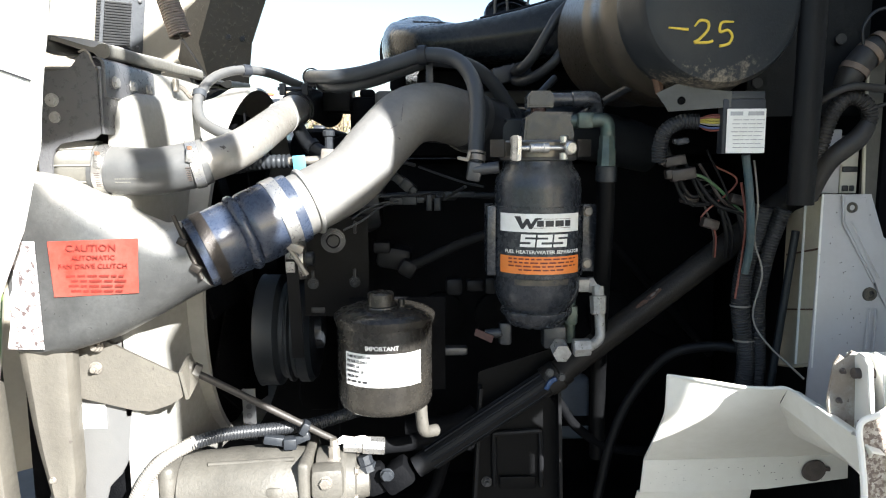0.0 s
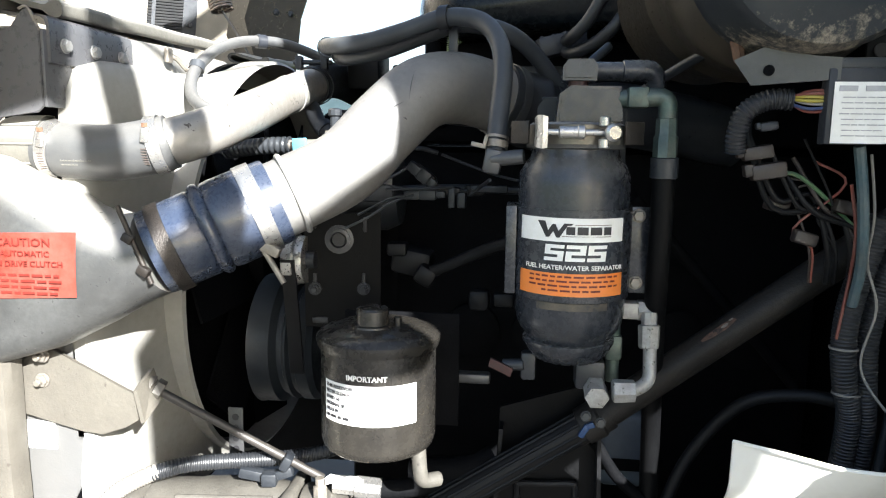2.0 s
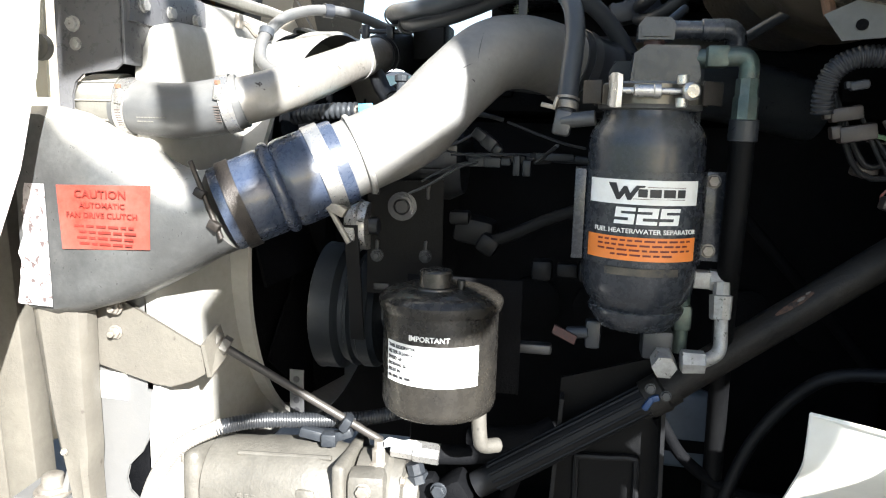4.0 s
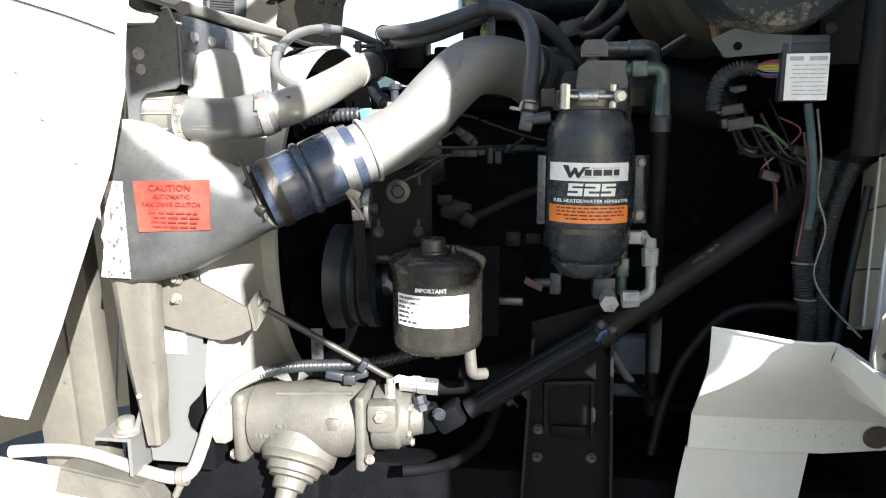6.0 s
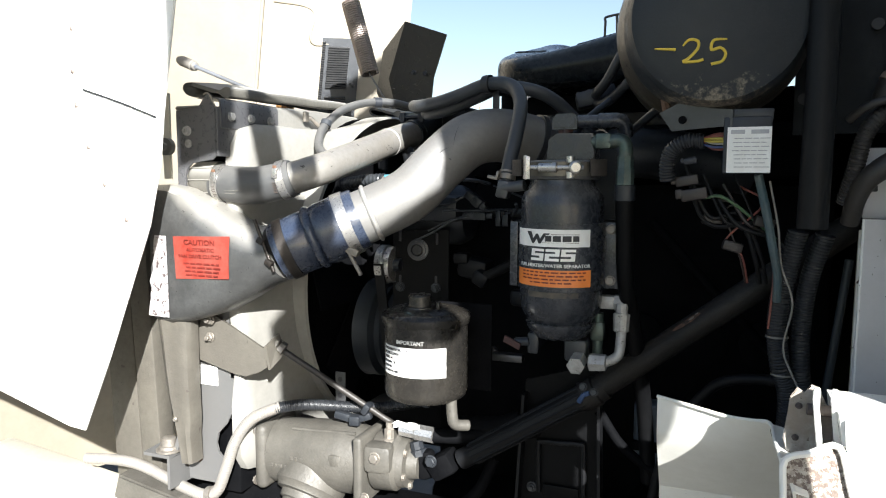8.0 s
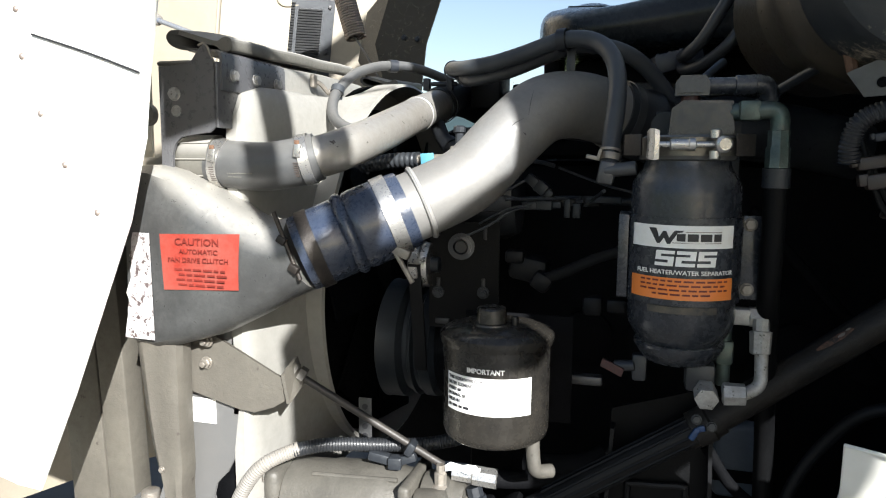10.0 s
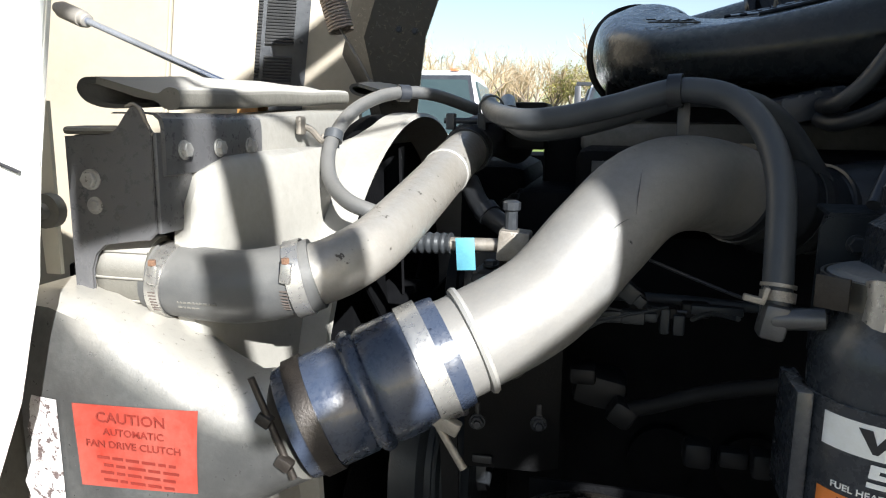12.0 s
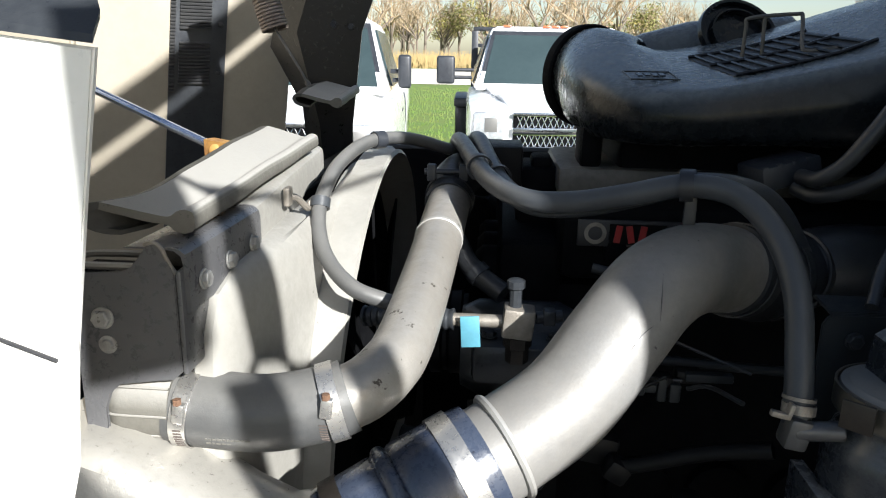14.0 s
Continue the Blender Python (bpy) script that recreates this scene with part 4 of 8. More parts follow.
    arc("decal", 1.505, 1.530, -60, 50, R, M_LABEL, t)
    arc("decal", 1.447, 1.4715, -60, 52, R, M_ORANGE, t)
    def lie(x, z):
        return Matrix.Translation((WX, WY, z)) @ pose(0, 0, 0, 90, 0, 0) @ Matrix.Translation((0, 0, R + 0.0006))
    for body, size, x, z, mm, bold, sq in (("FUEL HEATER/WATER SEPARATOR", 0.0068, 0, 1.4755, M_LABEL, 0.0001, 1.1),):
        lettering("lettering", body, size, lie(x, z), mm, t, bold, sq, True, R)
    # squared model figures: bars of a digit as (x0, x1, z0, z1) in its own cell
    bars = {"5": ((0, 1, 0.78, 1), (0, 0.30, 0.40, 0.90), (0, 1, 0.40, 0.62), (0.70, 1, 0, 0.50), (0, 1, 0, 0.22)), "2": ((0, 1, 0.78, 1), (0.70, 1, 0.50, 0.90), (0, 1, 0.40, 0.62), (0, 0.30, 0, 0.50), (0, 1, 0, 0.22))}
    bm = bmesh.new()
    for k, ch in enumerate("525"):
        for x0, x1, z0, z1 in bars[ch]:
            u0, u1 = -0.0335 + 0.0228 * k + 0.0205 * x0, -0.0335 + 0.0228 * k + 0.0205 * x1
            rows = []
            for z in (1.4848 + 0.0172 * z0, 1.4848 + 0.0172 * z1):
                shear = (z - 1.4848) * 0.10
                rows.append([(WX + (R + 0.0007) * math.sin((u0 + (u1 - u0) * j / 6 + shear) / R), WY - (R + 0.0007) * math.cos((u0 + (u1 - u0) * j / 6 + shear) / R), z) for j in range(7)])
            strip(bm, rows, 0.0002 + 0.00004 * bars[ch].index((x0, x1, z0, z1)), (0, -1, 0))
    part("lettering", bm, M_LABEL, t)
    # maker's mark as plain shapes
    bm = bmesh.new()
    def on(a, z):
        return (WX + (R + 0.0006) * math.sin(radians(a)), WY - (R + 0.0006) * math.cos(radians(a)), z)
    for a0, a1, z0, z1 in ((-9, -1, 1.5128, 1.5210), (1, 11, 1.5128, 1.5210), (13, 24, 1.5128, 1.5210), (26, 34, 1.5128, 1.5210)):
        q = [on(a0, z0), on(a1, z0), on(a1, z1), on(a0, z1)]
        sheet(bm, q, (0, -1, 0), 0.0003)
    sheet(bm, [on(-37, 1.5265), on(-29, 1.5265), on(-26, 1.5165), on(-22, 1.5235), on(-19, 1.5235), on(-16, 1.5165), on(-11, 1.5245), on(-3, 1.5245), on(-4, 1.5225), on(-8, 1.5222), on(-15, 1.5095), on(-18, 1.5095), on(-21, 1.5160), on(-25, 1.5095), on(-28, 1.5095)], (0, -1, 0), 0.0003)
    part("mark", bm, M_INK, t)
    for z, a0 in ((1.5228, -1), (1.5106, -13)):
        bm = bmesh.new()
        sheet(bm, [on(a0 + (34 - a0) * k / 5, z) for k in range(6)] + [on(34 - (34 - a0) * k / 5, z + 0.0006) for k in range(6)], (0, -1, 0), 0.0003)
        part("mark_line", bm, M_TAPE, t)
    bm = bmesh.new()
    rnd = random.Random(4)
    for k in range(4):
        a = -45 + 14 * (k == 3)
        while a < 40 - 14 * (k == 3):
            w = rnd.uniform(4, 10)
            sheet(bm, [on(a, 1.467 - 0.005 * k), on(min(a + w, 44), 1.467 - 0.005 * k), on(min(a + w, 44), 1.469 - 0.005 * k), on(a, 1.469 - 0.005 * k)], (0, -1, 0), 0.0003)
            a += w + 2
    part("small_print", bm, M_INKRED, t)
    arc("tape_strip", 1.4305, 1.4385, -38, 36, WR + 0.0004, M_TAPEGREY, t)
    # fittings
    bm = bmesh.new()
    rod(bm, (0.178, 1.015, 1.655), (0.206, 1.003, 1.656), 0.010)
    box(bm, (0.196, 1.004, 1.656), (0.022, 0.022, 0.022), bevel=0.003)
    sweep(bm, [(0.203, 1.003, 1.656), (0.220, 1.001, 1.656), (0.227, 1.0, 1.648), (0.227, 1.0, 1.625)], 0.010, 16, 5)
    part("inlet_elbow", bm, M_GREENFIT, t, "green-tinged brass elbow")
    bm = bmesh.new()
    lathe(bm, (0.227, 1.0, 1.635), (0, 0, -1), [(0, 0.009), (0.001, 0.0115), (0.018, 0.0115), (0.02, 0.013), (0.050, 0.013), (0.052, 0.011)], 8)
    part("hose_coupling", bm, M_GREENFIT, t)
    bm = bmesh.new()
    rod(bm, (0.078, 1.01, 1.592), (0.040, 1.015, 1.588), 0.0085)
    box(bm, (0.043, 1.018, 1.586), (0.020, 0.022, 0.028), (0, 10, 0), 0.004)
    part("outlet_banjo", bm, M_BRACKET, t)
    bm = bmesh.new()
    box(bm, (0.200, 1.035, 1.418), (0.03, 0.02, 0.020), bevel=0.004)
    lathe(bm, (0.212, 1.035, 1.418), (1, 0, 0), [(0, 0.010), (0.001, 0.0125), (0.018, 0.0125), (0.02, 0.010)], 6)
    lathe(bm, (0.225, 1.025, 1.418), (0, -0.15, -1), [(0, 0.009), (0.014, 0.009), (0.015, 0.0125), (0.040, 0.0115), (0.042, 0.009)], 8)
    sweep(bm, [(0.226, 1.018, 1.385), (0.226, 1.012, 1.365), (0.224, 1.004, 1.345), (0.210, 0.996, 1.336), (0.196, 0.993, 1.334)], 0.0075, 14, 6)
    lathe(bm, (0.209, 0.993, 1.335), (-1, 0.02, -0.05), [(0, 0.009), (0.001, 0.0125), (0.024, 0.0135), (0.026, 0.010)], 6)
    part("drain_tube", bm, M_ZINC, t, "bent steel tube with nuts")
    bm = bmesh.new()
    lathe(bm, (0.166, 0.980, 1.328), (0, 1, 0.15), [(0, 0.010), (0.001, 0.0135), (0.028, 0.0135), (0.03, 0.011)], 6)
    part("drain_nut", bm, M_ZINC, t)
    bm = bmesh.new()
    box(bm, (0.160, 1.022, 1.345), (0.034, 0.032, 0.034), bevel=0.005)
    part("drain_block", bm, M_PLATE, t)
    bm = bmesh.new()
    box(bm, (0.090, 1.035, 1.346), (0.018, 0.018, 0.034), bevel=0.004)
    rod(bm, (0.085, 1.03, 1.348), (0.060, 1.033, 1.345), 0.007)
    part("drain_valve", bm, M_PLATE, t)
    bm = bmesh.new()
    sheet(bm, [(0.046, 1.022, 1.356), (0.072, 1.022, 1.344), (0.069, 1.022, 1.334), (0.043, 1.022, 1.346)], (0, 1, 0), 0.004)
    part("valve_lever", bm, M_LEVER, t, "red-tipped valve lever")
    bm = bmesh.new()
    box(bm, (0.188, 1.04, 1.372), (0.02, 0.02, 0.03), bevel=0.004)
    rod(bm, (0.188, 1.04, 1.33), (0.188, 1.04, 1.40), 0.008)
    part("sensor", bm, M_GREENFIT, t)
    h = thing("fuel_hose", "black braided fuel hose hanging beside the separator", "hose")
    bm = bmesh.new()
    sweep(bm, [(0.227, 1.0, 1.59), (0.228, 1.004, 1.53), (0.230, 1.02, 1.45), (0.240, 1.07, 1.36), (0.252, 1.12, 1.24), (0.26, 1.15, 1.10)], 0.0125, 16, 6)
    part("hose", bm, M_SOFTBLACK, h)
    bm = bmesh.new()
    lathe(bm, (0.227, 1.0, 1.594), (0.01, 0.06, -1), [(0, 0.0125), (0.001, 0.0148), (0.022, 0.0148), (0.023, 0.0125)], 20)
    part("ferrule", bm, M_PLATE, h)


build_separator()

# ---- power steering reservoir ----
RX, RY = -0.088, 1.020


def build_reservoir():
    t = thing("steering_reservoir", "black round power steering reservoir with dusty lid and white notice", "fluid reservoir")
    bm = bmesh.new()
    lathe(bm, (RX, RY, 1.244), (0, 0, 1), [(0, 0.045), (0.001, 0.060), (0.006, 0.066), (0.014, 0.0685), (0.132, 0.0685)], 48)
    part("can", bm, M_CAN, t)
    bm = bmesh.new()
    lathe(bm, (RX, RY, 1.368), (0, 0, 1), [(0, 0.066), (0.001, 0.0715), (0.008, 0.0735), (0.013, 0.0735), (0.017, 0.070), (0.022, 0.058), (0.026, 0.040), (0.027, 0.001)], 48)
    part("lid", bm, M_CAN, t)
    bm = bmesh.new()
    lathe(bm, (RX - 0.004, RY - 0.015, 1.392), (0, 0, 1), [(0, 0.026), (0.004, 0.025), (0.005, 0.0200), (0.021, 0.0192), (0.0235, 0.017), (0.024, 0.001)], 20)
    part("filler_cap", bm, M_CAN, t)
    bm = bmesh.new()
    rod(bm, (RX + 0.025, RY - 0.01, 1.39), (RX + 0.025, RY - 0.01, 1.404), 0.005)
    part("lid_bolt", bm, M_CAN, t)
    bm = bmesh.new()
    sweep(bm, [(RX + 0.052, RY - 0.02, 1.25), (RX + 0.054, RY - 0.02, 1.222), (RX + 0.058, RY - 0.016, 1.207), (RX + 0.074, RY + 0.0, 1.202)], 0.009, 14, 6)
    part("outlet_pipe", bm, M_GEAR, t)
    bm = bmesh.new()
    lathe(bm, (RX, RY, 1.244), (0, 0, -1), [(0, 0.012), (0.012, 0.011), (0.014, 0.007), (0.02, 0.006)], 12)
    part("drain_plug", bm, M_PLATE, t)
    bm = bmesh.new()
    box(bm, (RX + 0.015, RY + 0.075, 1.315), (0.15, 0.005, 0.15), bevel=0.001)
    part("mount_bracket", bm, M_DARK, t)
    R = 0.0688
    bm = bmesh.new()
    m = 20
    strip(bm, [[(RX + R * math.sin(radians(-49 + 99 * k / m)), RY - R * math.cos(radians(-49 + 99 * k / m)), z) for k in range(m + 1)] for z in (1.291, 1.338)], 0.0004, (0, -1, 0))
    part("notice", bm, M_LABEL, t, "white printed notice")
    def lie(a, z):
        return Matrix.Translation((RX, RY, z)) @ pose(0, 0, 0, 0, 0, a) @ pose(0, 0, 0, 90, 0, 0) @ Matrix.Translation((0, 0, R + 0.0006))
    lettering("lettering", "IMPORTANT", 0.0085, lie(0, 1.3435), M_LABEL, t, 0.0002, 1.0, True, R)
    lettering("lettering", "THIS RESERVOIR CONTAINS", 0.0056, lie(-46, 1.3310), M_INK, t, 0.0001, 1.0, False, R)
    for k, line in enumerate(("FILTER ELEMENT", "EVERY 60", "NORMAL SE", "MILES IN")):
        lettering("lettering", line, 0.0056, lie(-46, 1.3240 - 0.0070 * k), M_INK, t, 0.0001, 1.0, False, R)
    bm = bmesh.new()
    rnd = random.Random(8)
    for k, wid in enumerate((26,)):
        a = -46
        while a < -46 + wid:
            w = rnd.uniform(4, 8)
            z = 1.2958
            sheet(bm, [(RX + (R + 0.0005) * math.sin(radians(q)), RY - (R + 0.0005) * math.cos(radians(q)), zz) for q, zz in ((a, z), (a + w, z), (a + w, z + 0.0034), (a, z + 0.0034))], (0, -1, 0), 0.0003)
            a += w + 1.6
    part("small_print", bm, M_INK, t)


build_reservoir()

# ---- air cleaner ----
def build_air_cleaner():
    t = thing("air_cleaner", "large dark round air cleaner canister with rusty lower rim", "air filter")
    c, d = V(0.345, 0.90, 1.800), V(-0.10, 1, 0.02).normalized()
    bm = bmesh.new()
    lathe(bm, c, d, [(0, 0.02), (0, 0.092), (0.004, 0.102), (0.014, 0.108), (0.05, 0.110), (0.055, 0.113), (0.075, 0.113)], 56)
    part("end_cover", bm, M_CLEANER, t, "blue-black cover worn to rust at the rim")
    bm = bmesh.new()
    lathe(bm, c + d * 0.07, d, [(0, 0.112), (0.02, 0.120), (0.03, 0.124), (0.05, 0.124), (0.06, 0.120), (0.10, 0.120), (0.11, 0.124), (0.125, 0.124), (0.135, 0.118), (0.265, 0.118), (0.285, 0.110), (0.295, 0.085), (0.298, 0.04)], 56)
    part("canister", bm, M_CANISTER, t, "dusty brown-black ribbed canister")
    bm = bmesh.new()
    lathe(bm, c - d * 0.001 + V(0.03, 0, 0.055), -d, [(0, 0.011), (0.004, 0.011), (0.005, 0.006), (0.012, 0.005)], 16)
    part("wing_nut", bm, M_STEEL, t)
    # the yellow marker figures
    def pt(x, z):
        return c + V(x - c.x, -0.0010 + 0.10 * (x - c.x) - 0.02 * (z - c.z), z - c.z)
    for pts in ([(0.272, 1.762), (0.297, 1.760)], [(0.305, 1.764), (0.312, 1.771), (0.322, 1.769), (0.322, 1.760), (0.312, 1.749), (0.306, 1.745), (0.322, 1.745), (0.329, 1.747)], [(0.355, 1.770), (0.340, 1.769), (0.338, 1.758), (0.348, 1.760), (0.354, 1.753), (0.350, 1.744), (0.338, 1.741)]):
        bm = bmesh.new()
        sweep(bm, [pt(x, z) for x, z in pts], [0.0011] + [0.0018] * (len(pts) - 1), 8, 5)
        part("marker_figure", bm, M_YELLOW, t, "yellow hand-drawn marker stroke")
    b = thing("cleaner_bracket", "grey steel bracket under the air cleaner", "bracket")
    bm = bmesh.new()
    sheet(bm, [(0.276, 0.945, 1.688), (0.300, 0.935, 1.699), (0.345, 0.925, 1.690), (0.365, 0.920, 1.688), (0.365, 0.920, 1.668), (0.36, 0.922, 1.668), (0.292, 0.940, 1.664)], (0.2, 1, 0), 0.004)
    part("plate", bm, M_BRACKET, b)
    bm = bmesh.new()
    lathe(bm, (0.3055, 0.9335, 1.6775), (-0.2, -1, 0), [(0, 0.0052), (0.0012, 0.0050), (0.0014, 0.001)], 16)
    part("hole", bm, M_DARK, b)
    bm = bmesh.new()
    sweep(bm, [(0.285, 0.955, 1.688), (0.278, 0.965, 1.72), (0.262, 0.985, 1.76), (0.250, 1.0, 1.80)], 0.006, 8, 5)
    part("strap", bm, M_RUST, b)


build_air_cleaner()

# ---- decals on the cooler tank ----
def build_tank_decals():
    def front(x, z):
        k = min(max((x + 0.50) / 0.12, 0), 1)
        return 0.9095 + 0.004 * k + 0.010 * max(0, (x + 0.44) / 0.06) ** 2 * (abs(z - 1.466) / 0.07) ** 2
    bm = bmesh.new()
    m = 10
    rows = []
    for j in range(m + 1):
        v = j / m
        row = []
        for i in range(m + 1):
            u = i / m
            x = (-0.507 + 0.113 * u) * v + (-0.503 + 0.106 * u) * (1 - v)
            z = (1.503 + 0.003 * u) * v + (1.431 + 0.004 * u) * (1 - v)
            row.append((x, front(x, z) - 0.0015, z))
        rows.append(row)
    strip(bm, rows, 0.0006, (0, -1, 0))
    d = part("caution_decal", bm, M_RED, CAC, "faded red caution decal")
    for body, size, x, z in (("CAUTION", 0.0125, -0.452, 1.4905), ("AUTOMATIC", 0.0085, -0.450, 1.4795), ("FAN DRIVE CLUTCH", 0.0085, -0.451, 1.4685)):
        lettering("lettering", body, size, Matrix.Translation((x, 0.9065, z)) @ pose(0, 0, 0, 90, 0, 2), M_DECALINK, d, 0.00002, 1.12, True)
    bm = bmesh.new()
    rnd = random.Random(3)
    for k in range(4):
        x = -0.488 + rnd.uniform(0, 0.01)
        z = 1.4575 - 0.0065 * k
        while x < -0.415:
            w = rnd.uniform(0.006, 0.016)
            sheet(bm, [(x, 0.9068, z), (x + w, 0.9070, z), (x + w, 0.9070, z + 0.0024), (x, 0.9068, z + 0.0024)], (0, -1, 0), 0.0003)
            x += w + 0.003
    part("small_print", bm, M_DECALINK, d)
    bm = bmesh.new()
    rnd = random.Random(5)
    rows = []
    for j in range(15):
        z = 1.362 + 0.141 * j / 14
        rows.append([(-0.552 - 0.02 * (1 - j / 14) + rnd.uniform(-0.003, 0.003), 0.9135, z), (-0.540 - 0.012 * (1 - j / 14), 0.9115, z), (-0.524 + 0.002 * (1 - j / 14), 0.9095, z)])
    strip(bm, rows, 0.0008, (0, -1, 0))
    part("peeling_sticker", bm, M_PEEL, CAC, "peeling silvery white sticker")


build_tank_decals()


# ---- radiator side: support bracket, rod, side rail, looms ----
def build_side():
    t = thing("radiator_side_rail", "pale grey steel radiator side rail with blank white sticker", "side rail")
    bm = bmesh.new()
    sheet(bm, [(-0.556, 0.985, 1.40), (-0.456, 0.985, 1.40), (-0.448, 0.985, 1.25), (-0.457, 0.985, 1.176), (-0.468, 0.985, 1.155), (-0.488, 0.985, 1.135), (-0.493, 0.985, 1.117), (-0.489, 0.985, 1.100), (-0.476, 0.985, 1.090), (-0.463, 0.985, 1.075), (-0.483, 0.985, 1.039), (-0.557, 0.985, 1.039), (-0.562, 0.985, 1.15)], (0, 1, 0), 0.004, 0.0008)
    part("plate", bm, M_RAIL, t)
    bm = bmesh.new()
    box(bm, (-0.507, 0.9835, 1.243), (0.046, 0.001, 0.036), bevel=0)
    part("sticker", bm, M_LABEL, t)
    hex_bolt("bolt", (-0.534, 0.985, 1.085), (0, -1, 0), 0.0085, t, M_RUST)
    bm = bmesh.new()
    sheet(bm, [(-0.452, 0.992, 1.42), (-0.440, 0.992, 1.42), (-0.438, 0.992, 1.375), (-0.442, 0.992, 1.36), (-0.438, 0.992, 1.10), (-0.452, 0.992, 1.10)], (0, 1, 0), 0.006)
    part("seam_flange", bm, M_BEIGE, t)
    b = thing("support_bracket", "dusty beige steel bracket bolted beside the radiator", "bracket")
    bm = bmesh.new()
    sheet(bm, [(-0.484, 0.971, 1.363), (-0.385, 0.974, 1.309), (-0.372, 0.976, 1.305), (-0.372, 0.976, 1.272), (-0.388, 0.975, 1.262), (-0.417, 0.974, 1.252), (-0.440, 0.973, 1.255), (-0.545, 0.968, 1.283), (-0.535, 0.968, 1.313), (-0.495, 0.971, 1.362)], (0, 1, 0), 0.005, 0.001)
    part("plate", bm, M_BEIGE, b)
    bm = bmesh.new()
    sheet(bm, [(-0.374, 0.972, 1.310), (-0.374, 1.012, 1.325), (-0.362, 1.012, 1.290), (-0.366, 0.972, 1.270)], (1, 0, 0.2), 0.005)
    part("tab", bm, M_BEIGE, b)
    for p in ((-0.481, 0.964, 1.351), (-0.487, 0.970, 1.318), (-0.527, 0.967, 1.300)):
        hex_bolt("bolt", p, (0.05, -1, 0), 0.0075, b, M_BOLT, True, 0.013)
    r = thing("support_rod", "thin grey steel tie rod with nuts", "rod")
    bm = bmesh.new()
    rod(bm, (-0.372, 1.008, 1.303), (-0.172, 1.068, 1.168), 0.0055)
    part("shaft", bm, M_ROD, r)
    for k in range(2):
        bm = bmesh.new()
        d = V(0.2, 0.06, -0.135).normalized()
        lathe(bm, V(-0.385, 1.004, 1.312) + d * (0.006 + 0.014 * k), d, [(0, 0.011), (0.001, 0.0145), (0.011, 0.0145), (0.012, 0.011)], 6 if k else 18)
        part("nut", bm, M_BEIGE, r)
    h = thing("wire_loom", "pale dusty corrugated wire loom draped below the radiator", "cable loom")
    bm = bmesh.new()
    sweep(bm, [(-0.80, 0.97, 1.046), (-0.72, 0.975, 1.052), (-0.66, 0.978, 1.047), (-0.585, 0.977, 1.028), (-0.52, 0.976, 1.016), (-0.485, 0.974, 1.03), (-0.462, 0.972, 1.075), (-0.442, 0.975, 1.130), (-0.412, 0.985, 1.172), (-0.368, 1.01, 1.193)], 0.0105, 14, 6, 0.0007, 0.0036)
    part("conduit", bm, M_LOOM, h)
    bm = bmesh.new()
    sweep(bm, [(-0.375, 1.006, 1.190), (-0.33, 1.03, 1.195), (-0.25, 1.07, 1.188), (-0.20, 1.09, 1.188), (-0.14, 1.11, 1.20), (-0.08, 1.13, 1.215)], 0.0105, 14, 6, 0.0010, 0.0042)
    part("tail", bm, M_RUBBER, h)
    for c, q, rot in (((-0.262, 1.052, 1.176), (0.034, 0.016, 0.014), 12), ((-0.238, 1.050, 1.172), (0.020, 0.020, 0.018), 0), ((-0.222, 1.054, 1.178), (0.028, 0.014, 0.013), -20), ((-0.215, 1.050, 1.196), (0.012, 0.022, 0.020), 30)):
        bm = bmesh.new()
        box(bm, c, q, (0, rot, 8), 0.003)
        part("connector", bm, M_PLATE, h)
    bm = bmesh.new()
    band(bm, (-0.50, 0.975, 1.020), (1, 0, 0.2), 0.0125, 0.012, 0.003, 20)
    rod(bm, (-0.50, 0.97, 1.012), (-0.515, 0.975, 0.985), 0.006)
    part("clip", bm, M_BOLT, h)
    f = thing("frame_mount", "dusty steel radiator mount with large bolt", "mount")
    bm = bmesh.new()
    sheet(bm, [(-0.628, 0.945, 1.088), (-0.567, 0.945, 1.088), (-0.567, 1.01, 1.092), (-0.628, 1.01, 1.092)], (0, 0, 1), 0.006)
    sheet(bm, [(-0.573, 0.945, 1.088), (-0.567, 0.945, 1.088), (-0.567, 0.945, 1.03), (-0.573, 0.945, 1.03)], (0, 1, 0), 0.06)
    part("angle", bm, M_RAIL, f)
    bm = bmesh.new()
    lathe(bm, (-0.585, 0.965, 1.096), (0, 0, 1), [(0, 0.024), (0.004, 0.024), (0.005, 0.019), (0.010, 0.018), (0.011, 0.014), (0.024, 0.013), (0.026, 0.010)], 18)
    part("bolt", bm, M_BOLT, f)
    bm = bmesh.new()
    sheet(bm, [(-0.572, 0.962, 1.10), (-0.556, 0.962, 1.145), (-0.553, 0.962, 1.14), (-0.562, 0.962, 1.10)], (0, 1, 0), 0.02)
    part("tab", bm, M_RAIL, f)
    g = thing("condenser_frame", "beige painted condenser frame beside the radiator", "frame")
    for x0, x1, y, z0, z1 in ((-0.802, -0.731, 1.03, 0.98, 1.62), (-0.721, -0.672, 1.02, 0.98, 1.66)):
        bm = bmesh.new()
        box(bm, ((x0 + x1) / 2, y + 0.02, (z0 + z1) / 2), (x1 - x0, 0.04, z1 - z0), (0, -3, 0), 0.004)
        part("channel", bm, M_BEIGE, g)
    bm = bmesh.new()
    box(bm, (-0.62, 1.55, 1.305), (0.06, 0.95, 0.55), bevel=0.004)
    part("core", bm, M_DARK, g)
    q = thing("bumper_support", "dusty white steel support below the hood", "support")
    bm = bmesh.new()
